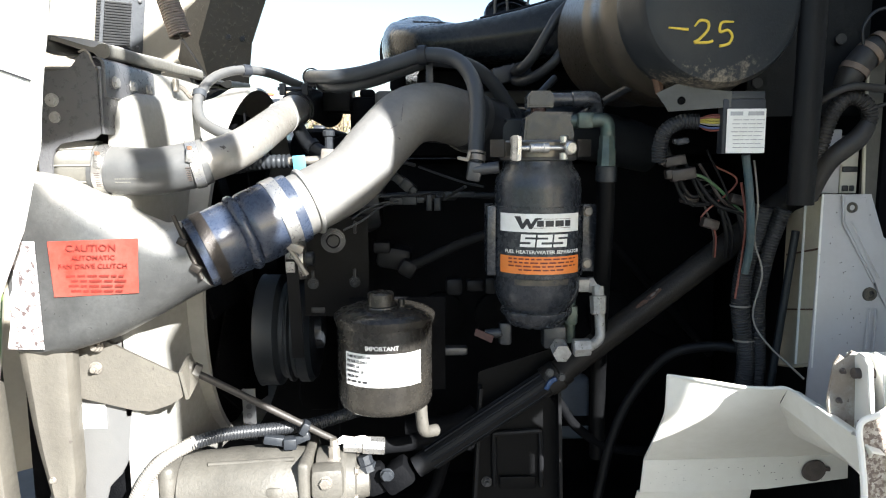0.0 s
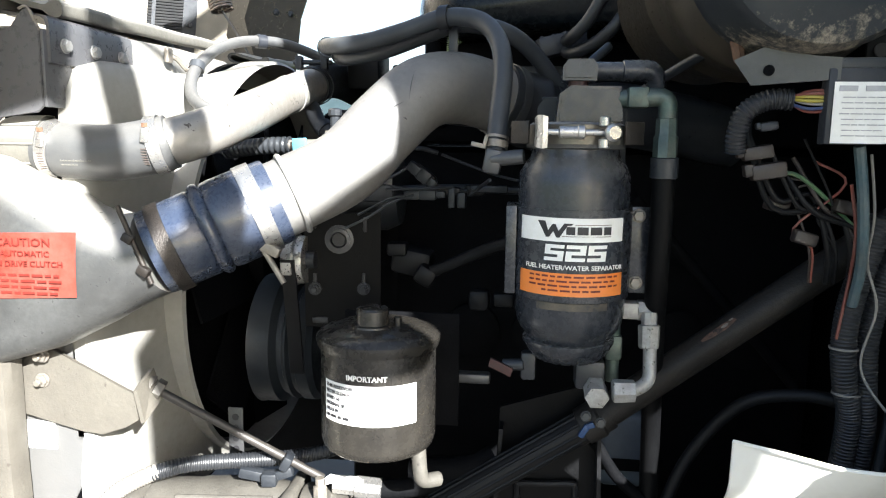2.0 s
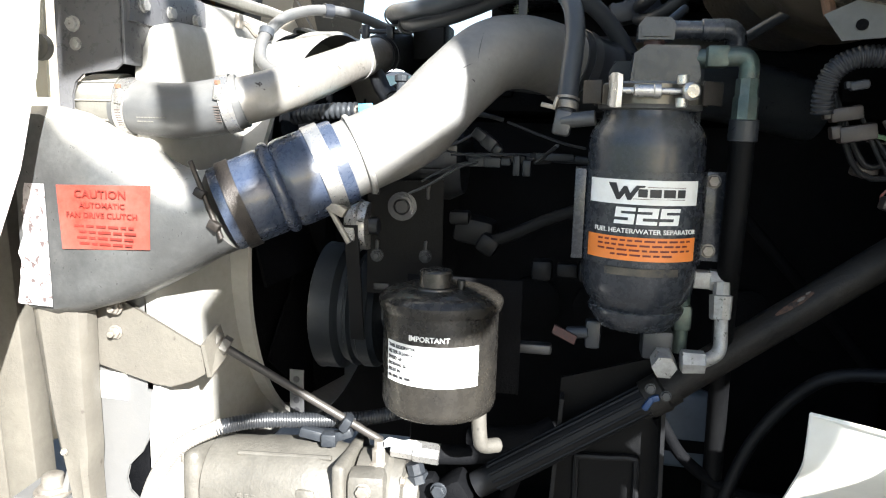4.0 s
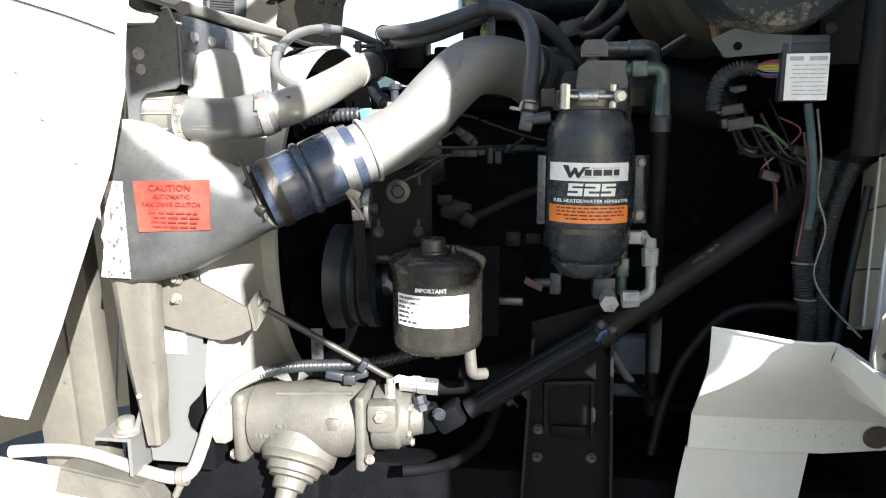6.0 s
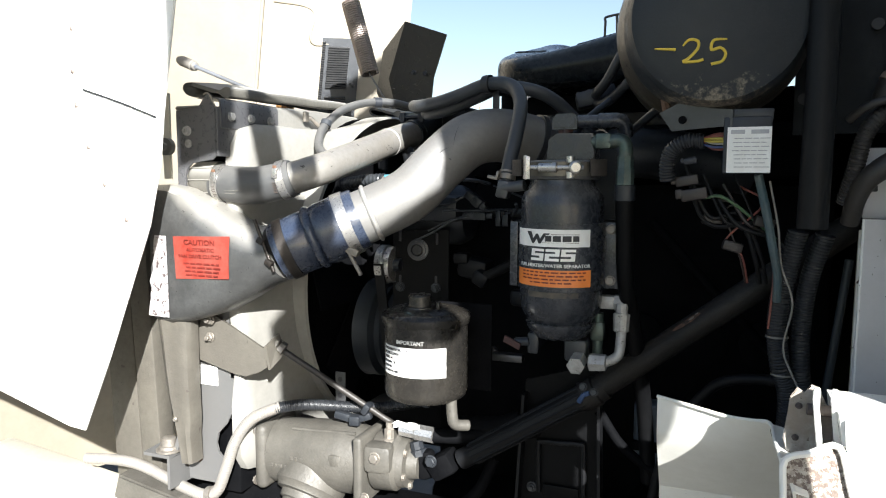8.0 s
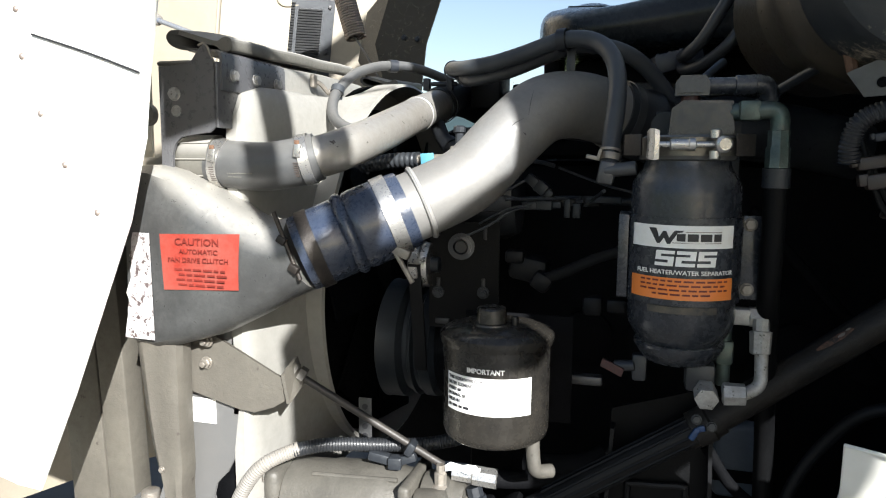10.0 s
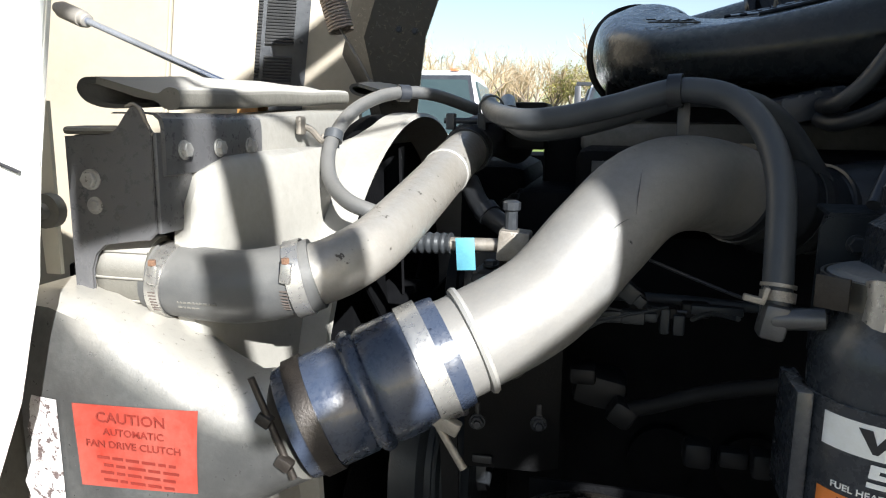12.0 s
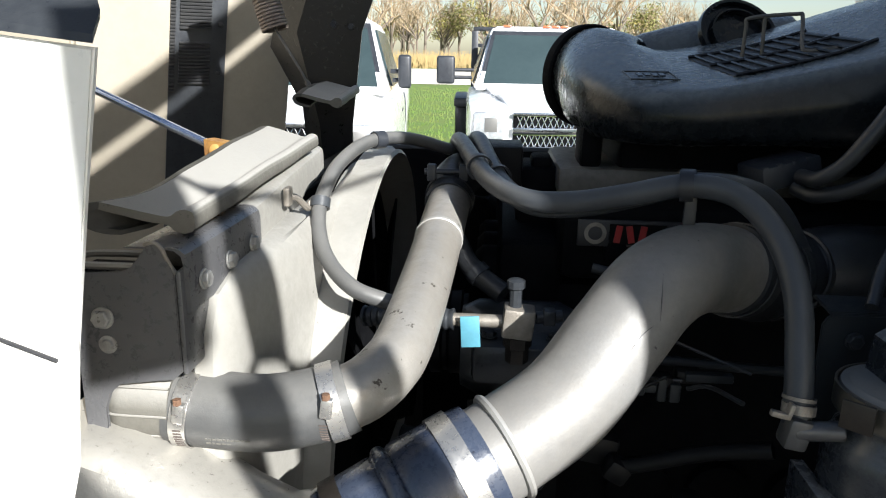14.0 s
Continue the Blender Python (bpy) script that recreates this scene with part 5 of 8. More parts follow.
    box(bm, (-0.86, 0.95, 0.955), (0.48, 0.16, 0.10), (0, 6, 0), 0.008)
    part("beam", bm, M_CREAM, q)
    bm = bmesh.new()
    sheet(bm, [(-0.70, 0.95, 1.035), (-0.56, 0.95, 1.012), (-0.53, 0.95, 0.97), (-0.62, 0.95, 0.93), (-0.72, 0.95, 0.97)], (0, 1, 0), 0.05, 0.004)
    part("casting", bm, M_GEAR, q)
    bm = bmesh.new()
    box(bm, (-0.45, 1.12, 0.93), (0.30, 0.12, 0.22), bevel=0.01)
    part("frame_end", bm, M_DARK, q)


build_side()


# ---- shroud hose ----
def hose(name, label, pts, r, material, steps=8, n=18):
    t = thing(name, label, "hose")
    bm = bmesh.new()
    sweep(bm, pts, r, n, steps)
    part("hose", bm, material, t)
    return t


def clip_ring(t, c, d, r, w=0.012, material=None):
    bm = bmesh.new()
    band(bm, c, d, r, w, 0.0025, 24)
    part("clip", bm, material or M_HOSE, t)


def build_hoses():
    t = hose("overflow_hose", "grey rubber overflow hose looped on the fan shroud", [(-0.285, 1.50, 1.752), (-0.34, 1.45, 1.772), (-0.385, 1.40, 1.772), (-0.410, 1.33, 1.752), (-0.418, 1.275, 1.722), (-0.414, 1.235, 1.695), (-0.395, 1.195, 1.668), (-0.36, 1.155, 1.650), (-0.325, 1.15, 1.638), (-0.29, 1.16, 1.625)], 0.0088, M_RADHOSE)
    clip_ring(t, (-0.418, 1.262, 1.715), (0, -0.5, -0.8), 0.0092)
    clip_ring(t, (-0.375, 1.415, 1.773), (-0.7, -0.7, 0), 0.0092, 0.016, M_BLACK)
    bm = bmesh.new()
    sweep(bm, [(-0.45, 1.235, 1.728), (-0.44, 1.243, 1.724), (-0.431, 1.255, 1.710), (-0.43, 1.262, 1.716)], 0.004, 8, 5)
    box(bm, (-0.447, 1.232, 1.728), (0.008, 0.016, 0.022), bevel=0.003)
    part("p_clip", bm, M_BOLT, t)
    a = hose("heater_hose", "long dusty grey heater hose arching over the charge pipe", [(0.045, 1.022, 1.590), (0.047, 1.035, 1.630), (0.050, 1.070, 1.690), (0.041, 1.110, 1.732), (0.015, 1.143, 1.760), (-0.030, 1.158, 1.766), (-0.085, 1.172, 1.752), (-0.135, 1.185, 1.741), (-0.180, 1.205, 1.738), (-0.218, 1.265, 1.745), (-0.245, 1.37, 1.756), (-0.268, 1.50, 1.764), (-0.280, 1.60, 1.752), (-0.280, 1.66, 1.72)], 0.0116, M_HOSE)
    clip_ring(a, (-0.030, 1.158, 1.766), (1, -0.25, 0.05), 0.0130, 0.013, M_RUBBER)
    b = hose("heater_hose", "second grey heater hose running behind the first", [(0.160, 1.30, 1.64), (0.120, 1.255, 1.690), (0.080, 1.222, 1.735), (0.040, 1.200, 1.757), (-0.015, 1.188, 1.763), (-0.06, 1.195, 1.750), (-0.12, 1.212, 1.732), (-0.172, 1.238, 1.726), (-0.205, 1.300, 1.736), (-0.225, 1.40, 1.752), (-0.243, 1.52, 1.765), (-0.255, 1.60, 1.752), (-0.255, 1.66, 1.72)], 0.0116, M_HOSE)
    clip_ring(b, (-0.022, 1.187, 1.763), (1, -0.05, 0.0), 0.0130, 0.013, M_RUBBER)
    for p, d in (((-0.236, 1.335, 1.752), (-0.25, 1, 0.1)), ((-0.212, 1.332, 1.740), (-0.25, 1, 0.1))):
        clip_ring(a, p, d, 0.0138, 0.010, M_BLACK)
    bm = bmesh.new()
    box(bm, (-0.020, 1.174, 1.732), (0.012, 0.004, 0.055), bevel=0.001)
    part("standoff", bm, M_BLACK, a)
    bm = bmesh.new()
    band(bm, (0.046, 1.024, 1.604), (0.1, 0.25, 1), 0.0120, 0.008, 0.0014)
    band(bm, (0.0465, 1.027, 1.612), (0.1, 0.25, 1), 0.0120, 0.003, 0.0014)
    box(bm, (0.034, 1.012, 1.607), (0.004, 0.008, 0.014), (0, 15, 0), 0.001)
    box(bm, (0.026, 1.011, 1.604), (0.015, 0.006, 0.005), (0, 12, 0), 0.001)
    part("spring_clamp", bm, M_BOLT, a, "pale spring hose clamp")
    hose("air_hose", "black rubber air hose beside the air cleaner", [(0.133, 1.300, 1.757), (0.141, 1.272, 1.759), (0.160, 1.258, 1.778), (0.182, 1.25, 1.815), (0.205, 1.25, 1.85), (0.25, 1.25, 1.89), (0.32, 1.28, 1.95)], 0.009, M_RUBBER)
    hose("air_hose", "black rubber air hose dropping to the engine", [(0.134, 1.312, 1.742), (0.146, 1.286, 1.738), (0.172, 1.262, 1.749), (0.197, 1.246, 1.770), (0.225, 1.25, 1.81), (0.27, 1.26, 1.85), (0.34, 1.3, 1.92)], 0.009, M_RUBBER)
    hose("coolant_pipe", "black coolant pipe low beside the frame", [(-0.06, 1.11, 1.165), (0.02, 1.10, 1.178), (0.05, 1.11, 1.19)], 0.019, M_DARK)
    hose("return_hose", "black rubber return hose from the steering gear", [(-0.16, 1.08, 1.00), (-0.11, 1.10, 0.998), (-0.06, 1.10, 1.02), (-0.02, 1.10, 1.06), (0.0, 1.12, 1.11)], 0.010, M_DARK)
    hose("wiring_hose", "black loop of cable in the dark of the bay", [(0.26, 1.14, 1.03), (0.28, 1.13, 1.14), (0.31, 1.12, 1.22), (0.36, 1.10, 1.29), (0.42, 1.08, 1.31), (0.46, 1.06, 1.31)], 0.008, M_BELT)
    hose("wiring_hose", "black cable crossing below the separator", [(0.18, 1.12, 1.22), (0.22, 1.13, 1.16), (0.28, 1.14, 1.12), (0.36, 1.14, 1.11), (0.44, 1.12, 1.11)], 0.008, M_DARK)
    hose("wiring_hose", "dark diagonal pipe behind the separator", [(0.24, 1.28, 1.53), (0.32, 1.28, 1.44), (0.42, 1.28, 1.33), (0.50, 1.28, 1.24)], 0.009, M_DARK)


build_hoses()


# ---- steering gear and shaft ----
def build_gear():
    t = thing("steering_gear", "dusty grey cast steering gear box with bolted end covers", "steering gear")
    Y, Z = 1.065, 1.090
    bm = bmesh.new()
    lathe(bm, (-0.405, Y, Z), (1, 0, 0.045), [(0, 0.055), (0.004, 0.060), (0.06, 0.060), (0.07, 0.062), (0.13, 0.064), (0.16, 0.064), (0.175, 0.058), (0.20, 0.056)], 36)
    sweep(bm, [(-0.36, Y - 0.03, Z + 0.055), (-0.30, Y - 0.03, Z + 0.058), (-0.23, Y - 0.03, Z + 0.062)], 0.0035, 10, 4)
    part("housing", bm, M_GEAR, t)
    bm = bmesh.new()
    box(bm, (-0.417, Y, Z), (0.026, 0.112, 0.122), bevel=0.016, seg=3)
    part("end_cover", bm, M_GEAR, t)
    for y in (-0.045, 0.045):
        for z in (-0.048, 0.048):
            hex_bolt("bolt", (-0.430, Y + y, Z + z), (-1, 0, 0), 0.0075, t)
    bm = bmesh.new()
    box(bm, (-0.212, Y - 0.002, Z + 0.004), (0.017, 0.118, 0.126), bevel=0.006, seg=3)
    part("flange", bm, M_GEAR, t)
    bm = bmesh.new()
    lathe(bm, (-0.20, Y + 0.005, Z + 0.010), (1, 0.05, 0), [(0, 0.052), (0.004, 0.054), (0.040, 0.052), (0.046, 0.046), (0.060, 0.044), (0.062, 0.030), (0.080, 0.026), (0.082, 0.018)], 30)
    box(bm, (-0.180, Y - 0.035, Z + 0.030), (0.05, 0.04, 0.05), (0, 0, 8), 0.010)
    part("valve_housing", bm, M_GEAR, t)
    for a in range(6):
        q = math.tau * a / 6 + 0.3
        hex_bolt("bolt", (-0.139, Y + 0.008 + 0.040 * math.cos(q), Z + 0.010 + 0.040 * math.sin(q)), (1, 0.05, 0), 0.006, t)
    hex_bolt("bolt", (-0.180, Y - 0.054, Z + 0.035), (0, -1, 0), 0.009, t)
    hex_bolt("bolt", (-0.196, Y - 0.060, Z - 0.035), (0, -1, 0), 0.007, t)
    bm = bmesh.new()
    lathe(bm, (-0.325, Y - 0.012, Z - 0.035), (-0.12, -0.62, -0.75), [(0, 0.066), (0.028, 0.064), (0.034, 0.058), (0.040, 0.056), (0.042, 0.046), (0.054, 0.044), (0.056, 0.038), (0.062, 0.037), (0.064, 0.028), (0.08, 0.026), (0.082, 0.018), (0.10, 0.016)], 36)
    part("sector_cover", bm, M_GEAR, t)
    bm = bmesh.new()
    box(bm, (-0.255, Y - 0.054, Z + 0.018), (0.03, 0.02, 0.028), (0, 0, 0), 0.008)
    part("boss", bm, M_GEAR, t)
    bm = bmesh.new()
    rnd = random.Random(11)
    for k, (x0, x1, z) in enumerate(((-0.385, -0.245, Z - 0.006), (-0.345, -0.305, Z + 0.012))):
        x = x0
        while x < x1:
            w = rnd.uniform(0.004, 0.008)
            box(bm, (x, Y - 0.0605, z), (w, 0.003, 0.007), bevel=0.001, seg=1)
            x += w + 0.0025
    part("cast_mark", bm, M_GEAR, t)
    p = thing("pressure_fitting", "steel hydraulic fitting with taped hose end on the steering gear", "fitting")
    bm = bmesh.new()
    lathe(bm, (-0.172, 1.052, 1.130), (0, 0, 1), [(0, 0.013), (0.016, 0.013), (0.018, 0.009), (0.034, 0.009), (0.036, 0.006), (0.046, 0.006)], 8)
    part("nipple", bm, M_BOLT, p)
    bm = bmesh.new()
    lathe(bm, (-0.160, 1.070, 1.160), (1, 0.03, -0.06), [(0, 0.008), (0.002, 0.0125), (0.03, 0.0125), (0.032, 0.0145), (0.065, 0.0145), (0.067, 0.011)], 8)
    part("coupling", bm, M_STEEL, p)
    bm = bmesh.new()
    sweep(bm, [(-0.10, 1.072, 1.156), (-0.05, 1.085, 1.156), (0.02, 1.10, 1.165), (0.08, 1.13, 1.17)], 0.013, 14, 5)
    part("hose", bm, M_DARK, p)
    bm = bmesh.new()
    rnd = random.Random(2)
    rows = [[(-0.165 + 0.008 * i + rnd.uniform(-0.002, 0.002), 1.056 + rnd.uniform(-0.002, 0.002), 1.178 - 0.004 * j + rnd.uniform(-0.002, 0.003)) for i in range(7)] for j in range(4)]
    strip(bm, rows, 0.001, (0, -1, 0.3))
    part("tape", bm, M_LABEL, p, "torn white tape")
    bm = bmesh.new()
    lathe(bm, (-0.128, 1.070, 1.142), (0.3, -0.1, -1), [(0, 0.012), (0.014, 0.012), (0.015, 0.015), (0.026, 0.015)], 8)
    part("plug", bm, M_PLATE, p)
    s = thing("steering_shaft", "dark scuffed steering shaft slanting up to the cab", "steering shaft")
    a, b, c, d = V(-0.045, 1.072, 1.120), V(0.177, 1.088, 1.262), V(0.344, 1.083, 1.394), V(0.56, 1.08, 1.565)
    bm = bmesh.new()
    sweep(bm, [a, a.lerp(b, 0.3), a.lerp(b, 0.7), b], [0.0175, 0.0185, 0.0180, 0.0190], 18, 3)
    part("lower_shaft", bm, M_BELT, s)
    dl, ul, vl = basis_of(b - a)
    for k in range(10):
        an = math.tau * k / 10
        off = (ul * math.cos(an) + vl * math.sin(an)) * 0.0178
        bm = bmesh.new()
        sweep(bm, [a.lerp(b, 0.10) + off, a.lerp(b, 0.5) + off, a.lerp(b, 0.93) + off], 0.0024, 6, 3)
        part("spline", bm, M_BELT, s)
    bm = bmesh.new()
    lathe(bm, b - dl * 0.020, dl, [(0, 0.020), (0.001, 0.0240), (0.024, 0.0250), (0.027, 0.0225), (0.040, 0.0215)], 24)
    part("collar", bm, M_SHAFT, s, "clamped collar between the two shafts")
    for o in (V(0.004, -0.026, 0.006), V(-0.014, -0.022, 0.012)):
        hex_bolt("bolt", b + o, (0, -1, 0.2), 0.0055, s, M_PLATE)
    bm = bmesh.new()
    rod(bm, b - (c - b) * 0.15, d, 0.0200, None, 20)
    part("upper_shaft", bm, M_SHAFT, s)
    ax = (d - c).normalized()
    side = ax.cross(V(0, 0, 1)).normalized()
    upn = side.cross(ax)
    rnd = random.Random(21)
    for nm, mt, s0, s1, a0, a1, lb in (("rust_patch", M_RUSTDIM, -0.050, -0.002, 34, 58, "rubbed rusty patch"), ("bare_chip", M_BOLT, -0.022, -0.012, 42, 54, "bare metal chip"), ("bare_chip", M_BOLT, -0.010, -0.004, 50, 58, "bare metal chip")):
        bm = bmesh.new()
        rows = []
        for i in range(9):
            sgn = math.sin(math.pi * i / 8)
            mid, wid = (a0 + a1) / 2, (a1 - a0) / 2 * (0.35 + 0.65 * sgn) * rnd.uniform(0.8, 1.1)
            rows.append([tuple(c + ax * (s0 + (s1 - s0) * i / 8) + (side * math.cos(radians(a)) + upn * math.sin(radians(a))) * 0.0207) for a in (mid - wid, mid - wid / 2, mid, mid + wid / 2, mid + wid)])
        strip(bm, rows, 0.0004, tuple(side))
        part(nm, bm, mt, s, lb)
    bm = bmesh.new()
    box(bm, tuple(a + V(-0.03, 0, -0.012)), (0.05, 0.05, 0.04), (0, -33, 0), 0.01)
    box(bm, tuple(a + V(-0.065, 0.0, -0.018)), (0.04, 0.03, 0.05), (0, -20, 0), 0.01)
    part("joint", bm, M_DARK, s)
    hex_bolt("bolt", a + V(-0.045, -0.026, 0.0), (0, -1, 0), 0.009, s, M_PLATE)
    bm = bmesh.new()
    box(bm, tuple(b + V(-0.016, -0.026, -0.006)), (0.008, 0.006, 0.018), (0, 30, 0), 0.002)
    box(bm, tuple(b + V(-0.008, -0.026, 0.002)), (0.010, 0.006, 0.008), (0, -20, 0), 0.002)
    part("tie", bm, M_TIEBLUE, s, "blue plastic tie")


build_gear()


# ---- right side of the bay: module, wiring, post, cab panels ----
def build_module():
    t = thing("control_module", "small black module with white printed label on a bracket", "control module")
    bm = bmesh.new()
    box(bm, (0.383, 0.930, 1.644), (0.055, 0.018, 0.070), bevel=0.002)
    part("case", bm, M_BLACK, t)
    bm = bmesh.new()
    box(bm, (0.385, 0.919, 1.638), (0.050, 0.001, 0.056), bevel=0)
    lb = part("label", bm, M_LABEL, t, "white printed label")
    bm = bmesh.new()
    box(bm, (0.372, 0.918, 1.660), (0.016, 0.0008, 0.005), bevel=0)
    box(bm, (0.397, 0.918, 1.660), (0.020, 0.0008, 0.005), bevel=0)
    rnd = random.Random(6)
    for k in range(8):
        z = 1.652 - 0.0050 * k
        x = 0.365 + rnd.uniform(0, 0.004)
        while x < 0.404:
            w = rnd.uniform(0.004, 0.012)
            box(bm, (min(x + w / 2, 0.404), 0.918, z), (w, 0.0008, 0.0010), bevel=0)
            x += w + 0.0015
    part("print", bm, M_GREYINK, lb)
    bm = bmesh.new()
    box(bm, (0.384, 0.934, 1.682), (0.056, 0.012, 0.014), bevel=0.001)
    part("tab", bm, M_PLATE, t)
    w = thing("module_wires", "bundle of red, yellow and white wires in a corrugated sleeve", "wiring")
    bm = bmesh.new()
    sweep(bm, [(0.333, 0.945, 1.651), (0.312, 0.948, 1.651), (0.293, 0.952, 1.640), (0.287, 0.956, 1.620), (0.288, 0.96, 1.600)], 0.0105, 14, 6, 0.0014, 0.004)
    part("sleeve", bm, M_RUBBER, w)
    rnd = random.Random(9)
    for k, m in enumerate((M_WRED, M_WRED, M_WYEL, M_WYEL, M_WWHT, M_WBLU, M_WRED)):
        z = 1.659 - 0.0032 * k
        bm = bmesh.new()
        sweep(bm, [(0.328, 0.945, 1.651 + rnd.uniform(-0.004, 0.004)), (0.344, 0.940 + rnd.uniform(-0.006, 0.004), z + rnd.uniform(-0.001, 0.002)), (0.360, 0.930, z)], 0.0016, 8, 4)
        part("wire", bm, m, w)
    for c, s, m in (((0.316, 0.955, 1.626), (0.018, 0.010, 0.009), M_BLACK), ((0.312, 0.97, 1.600), (0.030, 0.014, 0.014), M_CONN), ((0.322, 0.965, 1.582), (0.034, 0.016, 0.016), M_CONN)):
        bm = bmesh.new()
        box(bm, c, s, (0, -10, 0), 0.003)
        box(bm, (c[0] - s[0] * 0.55, c[1], c[2]), (s[0] * 0.3, s[1] * 0.8, s[2] * 0.8), (0, -10, 0), 0.002)
        part("connector", bm, m, w)
    h = thing("wiring_harness", "tangle of dusty wires and connectors under the module", "wiring")
    for k, m in enumerate((M_BELT, M_CONN, M_BELT, M_WRED, M_WGRN, M_BELT, M_CONN, M_BELT, M_BELT)):
        bm = bmesh.new()
        x0, x1 = 0.36 + rnd.uniform(-0.04, 0.06), 0.40 + rnd.uniform(-0.02, 0.05)
        sweep(bm, [(x0 - 0.03, 1.0, 1.60 + rnd.uniform(-0.03, 0.03)), (x0, 0.99, 1.57 + rnd.uniform(-0.03, 0.03)), (x1 - 0.02, 1.0, 1.54 + rnd.uniform(-0.02, 0.02)), (x1, 1.0, 1.50), (x1 + 0.01, 1.02, 1.46)], 0.0014 + 0.0009 * (k % 3), 8, 5)
        part("wire", bm, m, h)
    for c, m in (((0.372, 0.99, 1.512), M_CONN), ((0.345, 1.0, 1.545), M_CONN), ((0.41, 0.99, 1.545), M_CONN)):
        bm = bmesh.new()
        box(bm, c, (0.026, 0.012, 0.014), (0, 15, 10), 0.003)
        part("connector", bm, m, h)
    v = thing("vertical_harness", "pair of black corrugated conduits dropping behind the fender", "cable loom")
    for pts, r in (([(0.452, 1.0, 1.535), (0.441, 1.01, 1.475), (0.434, 1.015, 1.43), (0.434, 1.018, 1.385), (0.440, 1.02, 1.345), (0.452, 1.03, 1.30), (0.45, 1.04, 1.20)], 0.0135), ([(0.485, 1.01, 1.53), (0.470, 1.02, 1.47), (0.464, 1.03, 1.40), (0.466, 1.03, 1.34), (0.474, 1.04, 1.28), (0.47, 1.05, 1.18)], 0.0125)):
        bm = bmesh.new()
        sweep(bm, pts, r, 14, 6, 0.0009, 0.0042)
        part("conduit", bm, M_RUBBER, v)
    for p in ((0.434, 1.018, 1.388), (0.443, 1.022, 1.335)):
        bm = bmesh.new()
        band(bm, p, (0, 0.05, 1), 0.0142, 0.0025, 0.0008, 18)
        part("cable_tie", bm, M_LOOM, v)
    for pts, r, m, nm in (([(0.398, 0.945, 1.608), (0.410, 0.955, 1.56), (0.420, 0.968, 1.515), (0.428, 0.985, 1.478), (0.43, 1.0, 1.44)], 0.0055, M_WTEAL, "teal_cable"), ([(0.412, 0.95, 1.60), (0.425, 0.96, 1.54), (0.432, 0.98, 1.49), (0.448, 0.985, 1.44), (0.440, 0.99, 1.38), (0.452, 0.97, 1.345), (0.47, 0.90, 1.315)], 0.0014, M_LOOM, "ground_wire"), ([(0.405, 0.97, 1.57), (0.418, 0.98, 1.52), (0.425, 1.0, 1.47), (0.422, 1.01, 1.40)], 0.0018, M_WRED, "red_wire")):
        c = thing(nm, {"teal_cable": "teal jacketed cable below the module", "ground_wire": "thin pale wire trailing to the fender", "red_wire": "thin red wire along the conduit"}[nm], "cable")
        bm = bmesh.new()
        sweep(bm, pts, r, 10, 6)
        part("cable", bm, m, c)


build_module()


